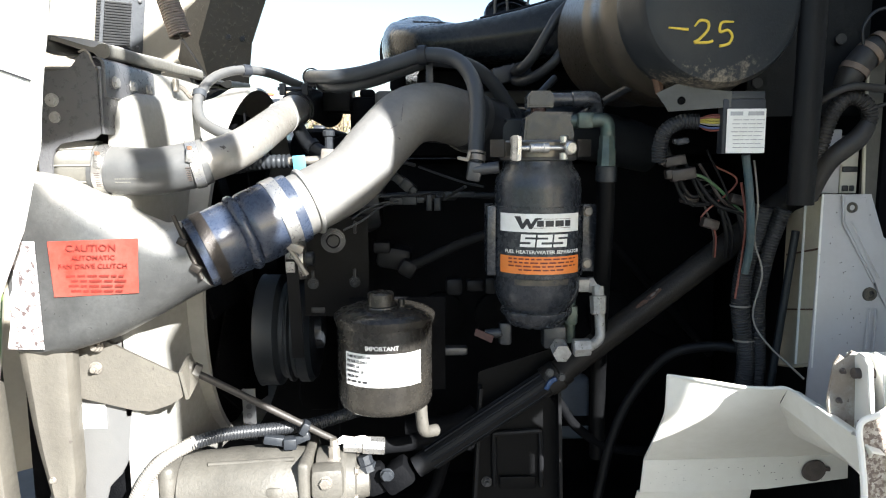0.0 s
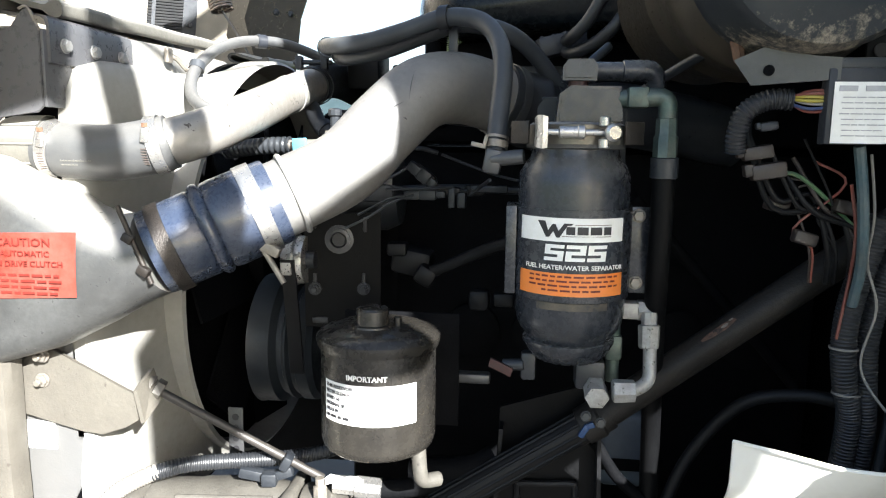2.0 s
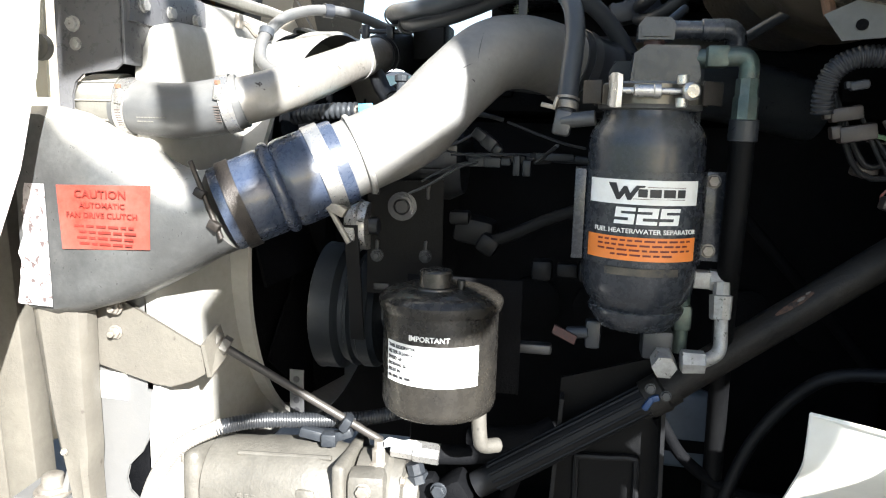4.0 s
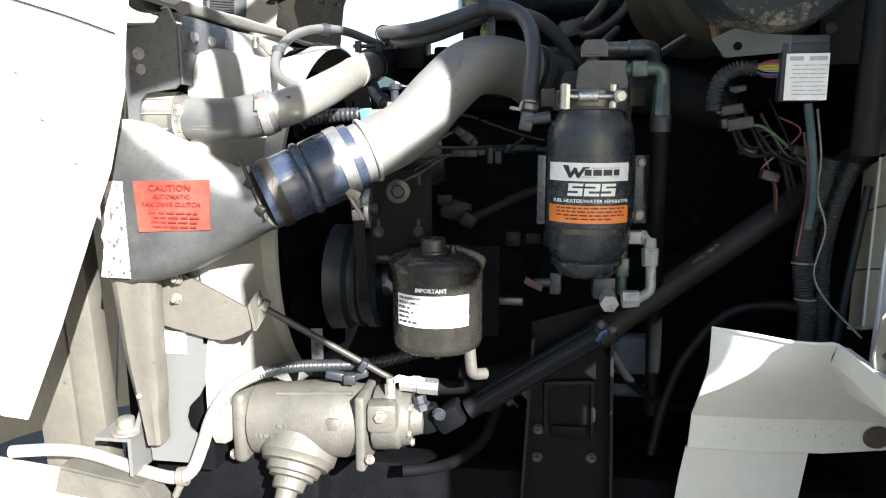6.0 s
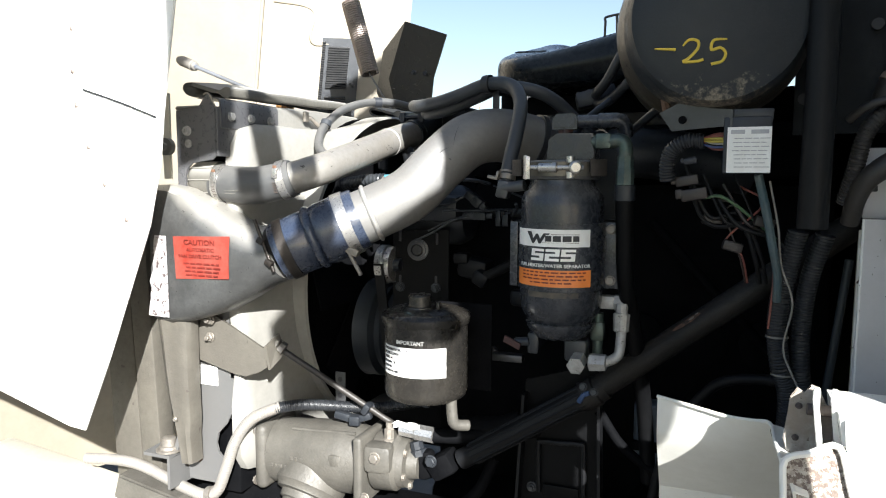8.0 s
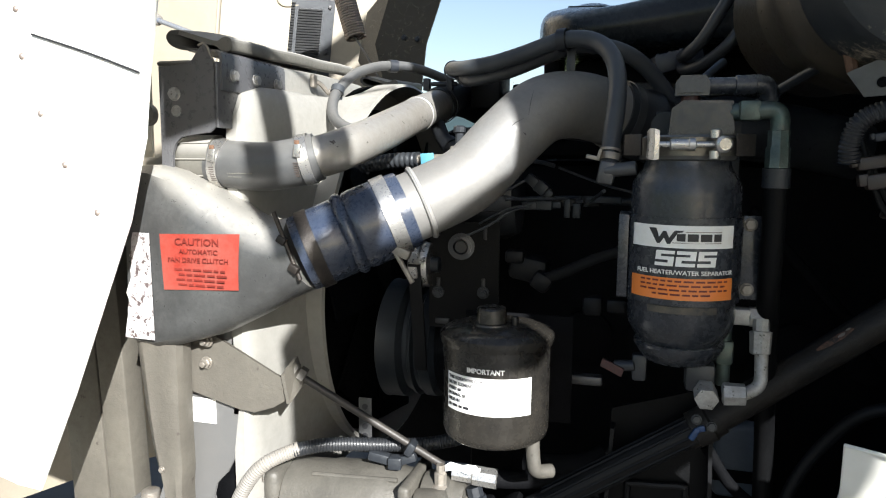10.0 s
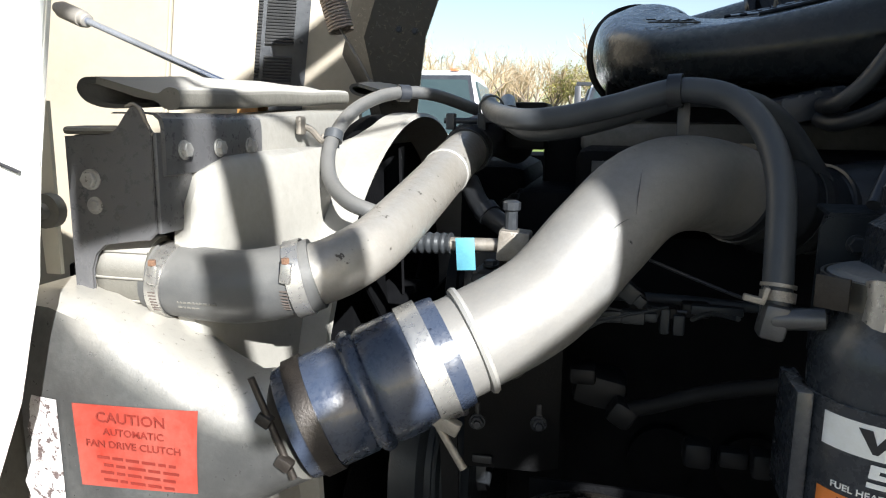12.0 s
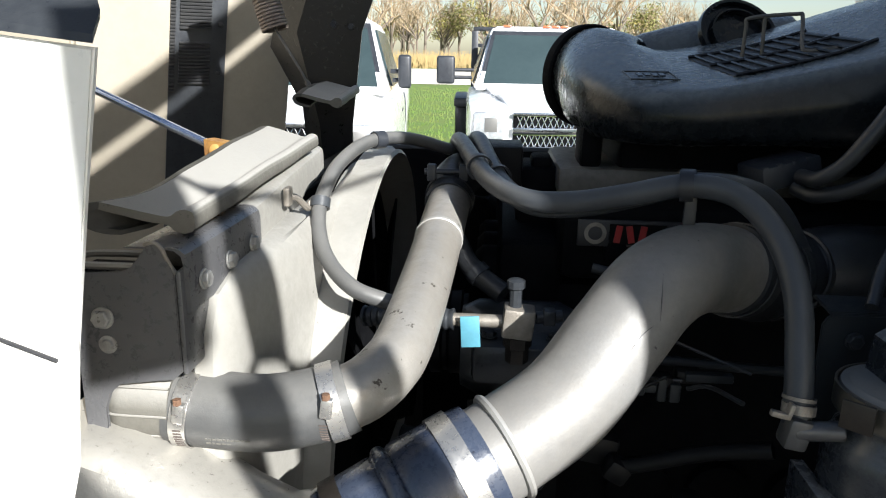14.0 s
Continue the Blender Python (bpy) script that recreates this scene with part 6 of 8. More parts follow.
def build_cab_side():
    t = thing("drain_post", "dark grey upright rubber drain tube beside the cab", "post")
    bm = bmesh.new()
    skin(bm, [ring(bm, V(0.4585 + dx, 0.915, z), V(1, 0, 0), V(0, 1, 0), r, 0.014, 24) for z, r, dx in ((1.543, 0.0165, 0), (1.544, 0.0175, 0), (1.70, 0.0172, 0.002), (2.2, 0.0180, 0.002))])
    part("tube", bm, M_BELT, t)
    c = thing("cowl", "dusty white and cream cab cowl with pressed ribs", "cab cowl")
    bm = bmesh.new()
    sheet(bm, [(0.4955, 0.925, 1.556), (0.556, 0.922, 1.556), (0.575, 0.920, 1.50), (0.68, 0.916, 1.42), (0.68, 0.916, 1.22), (0.488, 0.925, 1.22)], (0, 1, 0), 0.003)
    part("sheet", bm, M_CABIN, c, "scuffed bluish white sheet")
    # pressed stiffening band that turns down the sheet
    def press(name, outline, y, h, material, label=""):
        bm = bmesh.new()
        sheet(bm, [(x, y, z) for x, z in outline], (0, -1, 0), h, min(h * 0.45, 0.0022))
        return part(name, bm, material, c, label)
    press("pressed_band", [(0.5165, 1.556), (0.548, 1.554), (0.550, 1.519), (0.582, 1.455), (0.61, 1.40), (0.61, 1.36), (0.590, 1.395), (0.574, 1.428), (0.5655, 1.438), (0.519, 1.519)], 0.9225, 0.006, M_CABIN)
    press("pressed_rib", [(0.5265, 1.521), (0.5315, 1.522), (0.5735, 1.447), (0.5690, 1.444)], 0.9163, 0.0028, M_CABIN)
    press("pressed_rib", [(0.5605, 1.405), (0.5655, 1.406), (0.5645, 1.347), (0.5590, 1.347)], 0.9215, 0.005, M_CABIN)
    press("pressed_rib", [(0.5700, 1.405), (0.5750, 1.406), (0.5740, 1.343), (0.5690, 1.343)], 0.9215, 0.005, M_CABIN)
    for x, z, r in ((0.5285, 1.539, 0.0075), (0.5625, 1.4235, 0.0095)):
        bm = bmesh.new()
        lathe(bm, (x, 0.9180 + (z < 1.45) * 0.003, z), (0, -1, 0), [(0, r), (0.003, r * 0.92), (0.0035, r * 0.55), (0.001, r * 0.45), (0.001, 0.001)], 18)
        part("dimple", bm, M_TAPEGREY, c, "stained pressed dimple")
    bm = bmesh.new()
    rnd = random.Random(14)
    for k in range(30):
        x, z = rnd.gauss(0.525, 0.02), rnd.uniform(1.34, 1.54)
        w, hh = rnd.uniform(0.0003, 0.0008), rnd.uniform(0.0004, 0.0014)
        sheet(bm, [(x - w, 0.9218, z), (x, 0.9218, z - hh), (x + w, 0.9218, z + hh * 0.3), (x, 0.9218, z + hh)], (0, -1, 0), 0.0006)
    chips = part("paint_chips", bm, M_PLUG, c, "dark stone chips in the paint")
    chips["kind"] = "stuff"
    # flange turned back into the bay, two fields wide, with dark joint grooves
    bm = bmesh.new()
    strip(bm, [[(0.507, 1.040, z - 0.024), (0.502, 0.985, z - 0.010), (0.4985, 0.958, z), (0.4955, 0.927, z + 0.010)] for z in (1.545, 1.50, 1.45, 1.40, 1.35, 1.318)], 0.003, (1, 0, 0))
    part("return_flange", bm, M_FLANGE, c, "cream flange turned back into the bay")
    bm = bmesh.new()
    sweep(bm, [(0.5000, 0.977, z) for z in (1.540, 1.48, 1.40, 1.312)], 0.0020, 8, 3)
    part("flange_ridge", bm, M_WHITE, c)
    bm = bmesh.new()
    sweep(bm, [(0.4945, 0.926, z) for z in (1.556, 1.45, 1.322)], 0.0016, 8, 3)
    part("flange_edge", bm, M_WHITE, c)
    bm = bmesh.new()
    sweep(bm, [(0.508, 1.040, 1.292), (0.500, 0.98, 1.308), (0.4945, 0.927, 1.326)], 0.0026, 8, 3)
    part("flange_lip", bm, M_FLANGE, c)
    for z in (1.474, 1.392):
        for y0, y1 in ((0.931, 0.970), (0.984, 1.030)):
            bm = bmesh.new()
            sweep(bm, [(0.4945 + (y - 0.927) * 0.10, y, z + 0.010 - (y - 0.927) * 0.22) for y in (y0, (y0 + y1) / 2, y1)], 0.0013, 6, 3)
            part("joint_groove", bm, M_RUST, c, "rusty joint groove")
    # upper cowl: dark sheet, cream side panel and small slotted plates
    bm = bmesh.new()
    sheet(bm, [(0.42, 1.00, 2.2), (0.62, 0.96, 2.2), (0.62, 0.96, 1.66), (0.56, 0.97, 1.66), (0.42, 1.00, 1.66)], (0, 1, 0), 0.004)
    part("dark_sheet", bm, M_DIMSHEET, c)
    for x, z in ((0.430, 1.705), (0.505, 1.79), (0.545, 1.84), (0.53, 1.76)):
        bm = bmesh.new()
        lathe(bm, (x, 0.993 - (x - 0.42) * 0.2, z), (-0.2, -1, 0), [(0, 0.007), (0.002, 0.007)], 16)
        part("hole", bm, M_INK, c)
    # cream panel in the darker beige, so its shade sits in the colour
    bm = bmesh.new()
    sheet(bm, [(0.547, 0.934, 1.735), (0.70, 0.926, 1.80), (0.70, 0.926, 1.25), (0.552, 0.934, 1.25)], (0, 1, 0), 0.004)
    part("cream_panel", bm, M_BEIGE, c, "cream side panel darkened to tan for its shade")
    bm = bmesh.new()
    sweep(bm, [(0.546, 0.933, 1.735), (0.547, 0.932, 1.65), (0.550, 0.930, 1.556)], 0.0022, 8, 3)
    part("panel_edge", bm, M_FLANGE, c)
    for x0, x1, z0, z1, m in ((0.494, 0.522, 1.556, 1.640, M_CABIN), (0.522, 0.546, 1.556, 1.632, M_CREAM)):
        bm = bmesh.new()
        box(bm, ((x0 + x1) / 2, 0.940, (z0 + z1) / 2), (x1 - x0 - 0.001, 0.005, z1 - z0), bevel=0.0015)
        part("slotted_plate", bm, m, c)
    for x, z, w in ((0.535, 1.619, 0.015), (0.534, 1.588, 0.020), (0.529, 1.563, 0.008), (0.538, 1.563, 0.006), (0.505, 1.592, 0.007)):
        bm = bmesh.new()
        box(bm, (x, 0.9365, z), (w, 0.003, 0.0075), bevel=0.001)
        part("slot", bm, M_INK, c)
    # the cowl stands a little deeper in the bay than its drawing plane
    def deeper(ob, k):
        o = V(-0.005, 0.02, 1.61)
        ob.matrix_world = Matrix.Translation(o) @ Matrix.Scale(k, 4) @ Matrix.Translation(-o)
    deeper(c, 1.055)
    w = thing("cab_harness", "looped corrugated cab harness with brown tape", "cable loom")
    for pts, r, m, corr in (([(0.484, 0.955, 1.575), (0.490, 0.935, 1.612), (0.496, 0.927, 1.648), (0.506, 0.925, 1.670), (0.522, 0.924, 1.680), (0.538, 0.922, 1.673), (0.546, 0.921, 1.656), (0.540, 0.920, 1.638)], 0.0100, M_LOOMBROWN, 0.0011),
                            ([(0.543, 0.920, 1.645), (0.531, 0.919, 1.628), (0.514, 0.921, 1.614), (0.501, 0.926, 1.600), (0.493, 0.935, 1.578), (0.490, 0.95, 1.55)], [0.0105, 0.0125, 0.0130, 0.0120, 0.0110, 0.0105], M_LOOMBROWN, 0),
                            ([(0.480, 0.93, 1.672), (0.496, 0.915, 1.686), (0.519, 0.912, 1.693), (0.55, 0.912, 1.690), (0.60, 0.915, 1.688)], 0.0050, M_LOOMBROWN, 0),
                            ([(0.540, 0.930, 1.655), (0.556, 0.925, 1.668), (0.60, 0.92, 1.680)], 0.0026, M_LOOMBROWN, 0),
                            ([(0.515, 0.932, 1.690), (0.522, 0.930, 1.708), (0.534, 0.928, 1.726), (0.551, 0.926, 1.742), (0.60, 0.925, 1.758)], [0.0140, 0.0165, 0.0175, 0.0165, 0.0150], M_LOOMBROWN, 0),
                            ([(0.530, 0.920, 1.745), (0.527, 0.918, 1.765), (0.540, 0.916, 1.785), (0.57, 0.915, 1.792)], 0.0020, M_RUBBER, 0)):
        bm = bmesh.new()
        sweep(bm, pts, r, 16, 6, corr, 0.0042)
        part("conduit", bm, m, w)
    for p, d in (((0.526, 0.929, 1.714), (0.5, 0, 0.8)), ((0.543, 0.927, 1.735), (0.75, 0, 0.65)), ((0.556, 0.926, 1.745), (0.85, 0, 0.45))):
        bm = bmesh.new()
        band(bm, p, d, 0.0172, 0.008, 0.0012, 22)
        part("tape_band", bm, M_TAPE, w, "brown tape wound round the harness")
    bm = bmesh.new()
    rod(bm, (0.500, 1.00, 1.50), (0.474, 1.00, 1.25), 0.0055)
    part("cable", bm, M_COVER, w)
    deeper(w, 1.035)


build_cab_side()


def build_fender():
    t = thing("splash_fender", "white painted inner fender splash panel, scuffed and speckled", "fender")
    bm = bmesh.new()
    rows = [[(0.289, 0.900, 1.320), (0.330, 0.873, 1.321), (0.370, 0.854, 1.319), (0.398, 0.845, 1.320), (0.418, 0.840, 1.321)],
            [(0.289, 0.901, 1.290), (0.330, 0.880, 1.290), (0.370, 0.869, 1.290), (0.400, 0.868, 1.290), (0.425, 0.870, 1.291)],
            [(0.289, 0.906, 1.264), (0.330, 0.895, 1.263), (0.370, 0.890, 1.262), (0.410, 0.892, 1.262), (0.448, 0.898, 1.262)],
            [(0.289, 0.944, 1.215), (0.330, 0.938, 1.215), (0.380, 0.936, 1.216), (0.440, 0.940, 1.216), (0.490, 0.944, 1.217)],
            [(0.289, 0.985, 1.166), (0.340, 0.985, 1.166), (0.400, 0.985, 1.167), (0.480, 0.985, 1.169), (0.585, 0.985, 1.171)],
            [(0.289, 0.986, 1.163), (0.340, 0.986, 1.163), (0.400, 0.986, 1.164), (0.480, 0.986, 1.166), (0.590, 0.986, 1.168)],
            [(0.289, 0.999, 1.110), (0.340, 0.999, 1.110), (0.400, 0.999, 1.110), (0.480, 0.999, 1.113), (0.600, 0.999, 1.128)],
            [(0.289, 1.006, 1.106), (0.340, 1.006, 1.106), (0.400, 1.006, 1.107), (0.480, 1.006, 1.109), (0.600, 1.006, 1.124)]]
    def fine(rws, n):
        cols = list(zip(*[smooth_path(r, n) for r in rws]))
        return list(zip(*[smooth_path(col, n) for col in cols]))
    grid = fine(rows[:5], 5)
    strip(bm, grid, 0.003, (0, 1, 0.3))
    edge = [tuple(r[-1]) for r in grid]
    part("panel", bm, M_FENDER, t, smooth=50)
    bm = bmesh.new()
    strip(bm, [[(x, y - 0.0008, z) for x, y, z in r] for r in rows[4:]], 0.003, (0, 1, 0.3))
    part("lower_band", bm, M_FENDER, t, smooth=12)
    bm = bmesh.new()
    strip(bm, [[(0.289, 1.010, 1.1055), (0.38, 1.010, 1.106), (0.462, 1.010, 1.1075)], [(0.286, 1.030, 1.05), (0.38, 1.030, 1.05), (0.464, 1.030, 1.05)], [(0.283, 1.065, 0.94), (0.38, 1.065, 0.94), (0.466, 1.065, 0.94)]], 0.003, (0, 1, 0.3))
    part("lower_panel", bm, M_FENDER, t)
    bm = bmesh.new()
    crest = smooth_path([(0.4185, 0.8405, 1.321), (0.421, 0.777, 1.319), (0.426, 0.716, 1.314), (0.430, 0.690, 1.306)], 5)
    foot = smooth_path([edge[5], (0.428, 0.805, 1.287), (0.433, 0.742, 1.277), (0.437, 0.715, 1.268)], 5)
    strip(bm, [crest, [a.lerp(b, 0.5) for a, b in zip(crest, foot)], foot], 0.003, (1, 0, 0.2))
    strip(bm, [[p + V(0.0005, 0, 0.0005) for p in crest], [p + V(0.015, 0.002, -0.003) for p in crest]], 0.002, (0, 0, -1))
    part("fold", bm, M_FENDER, t, smooth=50)
    bm = bmesh.new()
    rim = [Vector(p) for p in edge[5:]]
    strip(bm, [[a.lerp(b, k / 4) for a, b in zip(foot, rim)] for k in range(5)], 0.003, (0.6, 0.3, 0.7))
    part("inner_corner", bm, M_FENDER, t, smooth=50)
    bm = bmesh.new()
    sweep(bm, [(0.289, 0.899, 1.3215), (0.330, 0.872, 1.3225), (0.370, 0.853, 1.3205), (0.398, 0.844, 1.3215), (0.418, 0.8385, 1.3225), (0.4205, 0.777, 1.3205), (0.4255, 0.716, 1.3155)], 0.0023, 8, 5)
    part("rolled_edge", bm, M_FENDER, t)
    bm = bmesh.new()
    lathe(bm, (0.542, 0.990, 1.146), (0, -1, -0.15), [(0, 0.0165), (0.002, 0.018), (0.005, 0.0165), (0.006, 0.001)], 28)
    box(bm, (0.562, 0.989, 1.147), (0.010, 0.004, 0.006), bevel=0.001)
    part("plug", bm, M_PLUG, t, "grey-brown rubber plug with a tab")
    rnd = random.Random(31)
    bm = bmesh.new()
    for k in range(46):
        x, z = rnd.uniform(0.30, 0.56), rnd.uniform(1.122, 1.160)
        w, hh = rnd.uniform(0.0005, 0.0013), rnd.uniform(0.0004, 0.0009)
        y = 0.986 + (1.163 - z) * 0.245 - 0.0005
        sheet(bm, [(x - w, y, z - hh * 0.4), (x, y, z - hh), (x + w, y, z + hh * 0.2), (x + w * 0.2, y, z + hh)], (0, -1, 0), 0.0003)
    part("paint_chips", bm, M_PLUG, t, "dark stone chips in the white paint")
    h = thing("fender_hinge", "sunlit white hinge bracket on the fender, chipped to rust", "hinge bracket")
    bm = bmesh.new()
    sheet(bm, [(0.431, 0.768, 1.376), (0.437, 0.768, 1.386), (0.444, 0.768, 1.380), (0.450, 0.768, 1.390), (0.456, 0.768, 1.388), (0.470, 0.768, 1.36), (0.474, 0.768, 1.30), (0.436, 0.768, 1.295), (0.426, 0.768, 1.33)], (0.2, 1, 0), 0.006, 0.001)
    part("plate", bm, M_DIRTY, h, "dirt-brown chipped plate")
    for dx, mt in ((0.0, M_WHITE), (0.016, M_WHITE)):
        bm = bmesh.new()
        sheet(bm, [(0.448 + dx, 0.735, 1.384), (0.4495 + dx, 0.745, 1.391), (0.452 + dx, 0.760, 1.391), (0.455 + dx, 0.775, 1.380), (0.460 + dx, 0.790, 1.30), (0.458 + dx, 0.735, 1.30)], (1, 0, 0), 0.006, 0.001)
        part("lug", bm, mt, h)
    bm = bmesh.new()
    rod(bm, (0.446, 0.757, 1.368), (0.474, 0.757, 1.368), 0.006, None, 14)
    part("hinge_pin", bm, M_PLUG, h)
    for p in ((0.4395, 0.7655, 1.368), (0.4375, 0.7655, 1.334)):
        bm = bmesh.new()
        lathe(bm, p, (-0.1, -1, 0), [(0, 0.0036), (0.0015, 0.0032), (0.002, 0.0022), (0.006, 0.0018)], 12)
        part("rivet", bm, M_PLUG, h, "small rusty rivet")
    y = thing("step_tray", "white tray covered with flaking grey-brown dirt", "tray")
    bm = bmesh.new()
    strip(bm, [[(0.424, 0.705, 1.330), (0.445, 0.708, 1.338), (0.469, 0.712, 1.346)], [(0.424, 0.697, 1.300), (0.450, 0.698, 1.304), (0.479, 0.700, 1.308)], [(0.422, 0.688, 1.262), (0.455, 0.688, 1.262), (0.494, 0.688, 1.262)], [(0.420, 0.680, 1.20), (0.46, 0.680, 1.20), (0.508, 0.680, 1.20)]], 0.004, (-0.1, 0.6, 0.7))
    part("tray_floor", bm, M_FLAKE, y)
    bm = bmesh.new()
    sweep(bm, [(0.421, 0.676, 1.20), (0.422, 0.684, 1.262), (0.423, 0.695, 1.30), (0.4235, 0.702, 1.331), (0.445, 0.705, 1.340), (0.470, 0.709, 1.348), (0.481, 0.696, 1.308), (0.497, 0.684, 1.262), (0.511, 0.676, 1.20)], 0.0034, 8, 4)
    part("rim", bm, M_WHITE, y)
    bm = bmesh.new()
    sheet(bm, [(0.470, 0.715, 1.376), (0.700, 0.700, 1.380), (0.700, 0.700, 1.10), (0.515, 0.690, 1.10), (0.500, 0.695, 1.262), (0.474, 0.715, 1.346)], (0, 1, 0), 0.10, 0.004)
    part("side_box", bm, M_WHITE, y, "sunlit white box wall beside the tray")


build_fender()


# ---- cab and hood ----
def build_cab():
    t = thing("truck_cab", "white conventional truck cab with dark firewall and unseen shade casters", "truck cab")
    bm = bmesh.new()
    box(bm, (1.45, 1.5, 1.95), (1.6, 1.9, 2.3), bevel=0.06)
    part("body", bm, M_WHITE, t)
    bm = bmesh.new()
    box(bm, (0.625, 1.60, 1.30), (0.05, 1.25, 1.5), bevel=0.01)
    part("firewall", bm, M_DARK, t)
    # unseen sheet added as a sun blocker, its edge cut to the shadow line
    bm = bmesh.new()
    sheet(bm, [(0.68, y, z) for y, z in ((0.02, 3.2), (0.02, 2.10), (0.07, 2.08), (0.07, 0.9), (0.34, 0.9), (0.34, 1.668), (0.53, 1.668), (0.53, 3.2))], (1, 0, 0), 0.03)
    part("side_shade_sheet", bm, M_WHITE, t, "unseen white sheet outlined to cast shadow on the bay")
    # another added blocker, outlined for the shade on reservoir and shroud
    bm = bmesh.new()
    sheet(bm, [(0.68, -0.21, 2.055), (0.68, -0.10, 2.012), (0.68, -0.030, 1.984), (0.68, 0.008, 1.992), (0.68, -0.028, 2.045), (0.68, -0.045, 2.082), (0.68, 0.03, 2.10), (0.68, 0.03, 2.25), (0.68, -0.20, 2.25), (0.68, -0.30, 2.29), (0.68, -0.40, 2.315), (0.68, -0.465, 2.285), (0.68, -0.452, 2.24), (0.68, -0.428, 2.19), (0.68, -0.432, 2.10), (0.68, -0.30, 2.085)], (1, 0, 0), 0.03, 0.004)
    part("low_shade_sheet", bm, M_BLACK, t)
    # high panel and bar, added out of view to stripe the hood with shadow
    bm = bmesh.new()
    box(bm, (0.68, 0.02, 3.10), (0.05, 1.24, 0.30), bevel=0.01)
    part("high_shade_panel", bm, M_WHITE, t)
    bm = bmesh.new()
    box(bm, (0.68, -0.10, 3.345), (0.05, 1.5, 0.085), bevel=0.01)
    part("high_shade_bar", bm, M_WHITE, t)
    # unseen plates added square to the sun, outlines cut to cast shadow bands
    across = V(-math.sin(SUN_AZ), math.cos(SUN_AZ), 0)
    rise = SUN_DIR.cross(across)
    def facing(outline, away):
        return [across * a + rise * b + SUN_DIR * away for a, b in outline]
    for label, away, outline in (("unseen black plate casting the near shadow band", 1.28, ((0.13, 2.14), (0.205, 2.14), (0.226, 2.10), (0.2275, 1.955), (0.220, 1.937), (0.13, 1.937))),
                                 ("unseen black plate casting the second shadow band", 1.22, ((0.247, 2.10), (0.278, 2.10), (0.300, 2.045), (0.311, 1.99), (0.317, 1.93), (0.268, 1.93), (0.259, 1.97), (0.249, 2.02)))):
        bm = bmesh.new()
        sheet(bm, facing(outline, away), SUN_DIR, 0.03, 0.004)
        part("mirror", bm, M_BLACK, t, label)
    # two lower added plates, shading hose, tube and boot
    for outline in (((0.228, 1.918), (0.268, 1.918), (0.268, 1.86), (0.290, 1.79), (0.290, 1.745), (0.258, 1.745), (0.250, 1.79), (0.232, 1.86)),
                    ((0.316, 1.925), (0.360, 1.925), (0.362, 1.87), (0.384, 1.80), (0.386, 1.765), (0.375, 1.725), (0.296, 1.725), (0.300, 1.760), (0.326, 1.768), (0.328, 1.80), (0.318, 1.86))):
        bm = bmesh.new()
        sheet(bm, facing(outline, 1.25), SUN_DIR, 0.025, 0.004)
        part("shade_plate_bar", bm, M_BLACK, t)
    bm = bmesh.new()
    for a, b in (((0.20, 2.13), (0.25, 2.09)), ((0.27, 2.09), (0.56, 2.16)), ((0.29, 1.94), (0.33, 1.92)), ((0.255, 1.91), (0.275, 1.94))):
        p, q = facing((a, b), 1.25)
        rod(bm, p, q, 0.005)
    part("shade_plate_rod", bm, M_BLACK, t)
    bm = bmesh.new()
    for y in (0.6, 2.4):
        lathe(bm, (1.0, y - 0.15, 0.74), (0, 1, 0), [(0, 0.3), (0.02, 0.47), (0.05, 0.49), (0.25, 0.49), (0.28, 0.47), (0.3, 0.3)], 40)
    part("tyre", bm, M_RUBBER, t)
    f = thing("chassis_frame", "black truck frame rails and crossmember, bay shade in their colour", "frame")
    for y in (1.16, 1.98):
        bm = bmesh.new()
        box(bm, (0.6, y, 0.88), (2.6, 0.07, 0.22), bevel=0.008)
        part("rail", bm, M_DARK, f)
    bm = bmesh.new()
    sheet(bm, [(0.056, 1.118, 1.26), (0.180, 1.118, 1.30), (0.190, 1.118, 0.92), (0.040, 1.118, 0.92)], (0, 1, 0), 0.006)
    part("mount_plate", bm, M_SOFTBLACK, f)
    # flanges use a lighter black than the plate, painting their lit edges
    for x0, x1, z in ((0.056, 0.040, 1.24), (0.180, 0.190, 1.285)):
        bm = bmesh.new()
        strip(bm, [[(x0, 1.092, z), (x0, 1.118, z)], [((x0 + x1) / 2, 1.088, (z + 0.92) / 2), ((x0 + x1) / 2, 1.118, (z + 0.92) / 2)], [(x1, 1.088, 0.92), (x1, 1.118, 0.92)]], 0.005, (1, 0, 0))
        part("plate_flange", bm, M_BELT, f, "flange edge in lighter black for its lit rim")
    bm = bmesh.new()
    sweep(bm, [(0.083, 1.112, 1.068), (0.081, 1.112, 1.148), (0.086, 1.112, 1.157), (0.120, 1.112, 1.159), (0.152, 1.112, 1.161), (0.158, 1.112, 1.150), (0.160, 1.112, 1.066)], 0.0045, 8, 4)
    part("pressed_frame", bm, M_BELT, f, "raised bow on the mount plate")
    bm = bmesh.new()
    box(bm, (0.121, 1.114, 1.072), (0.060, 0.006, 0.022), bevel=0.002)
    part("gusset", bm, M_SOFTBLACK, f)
    for x, z in ((0.070, 1.073), (0.069, 1.023), (0.159, 1.027)):
        hex_bolt("bolt", (x, 1.116, z), (0, -1, 0), 0.0075, f, M_BRACKET, length=0.012)
    w = thing("washer_bottle", "blue-grey plastic bottle deep beyond the frame", "bottle")
    bm = bmesh.new()
    box(bm, (0.2515, 1.350, 1.115), (0.076, 0.036, 0.128), bevel=0.012, seg=3)
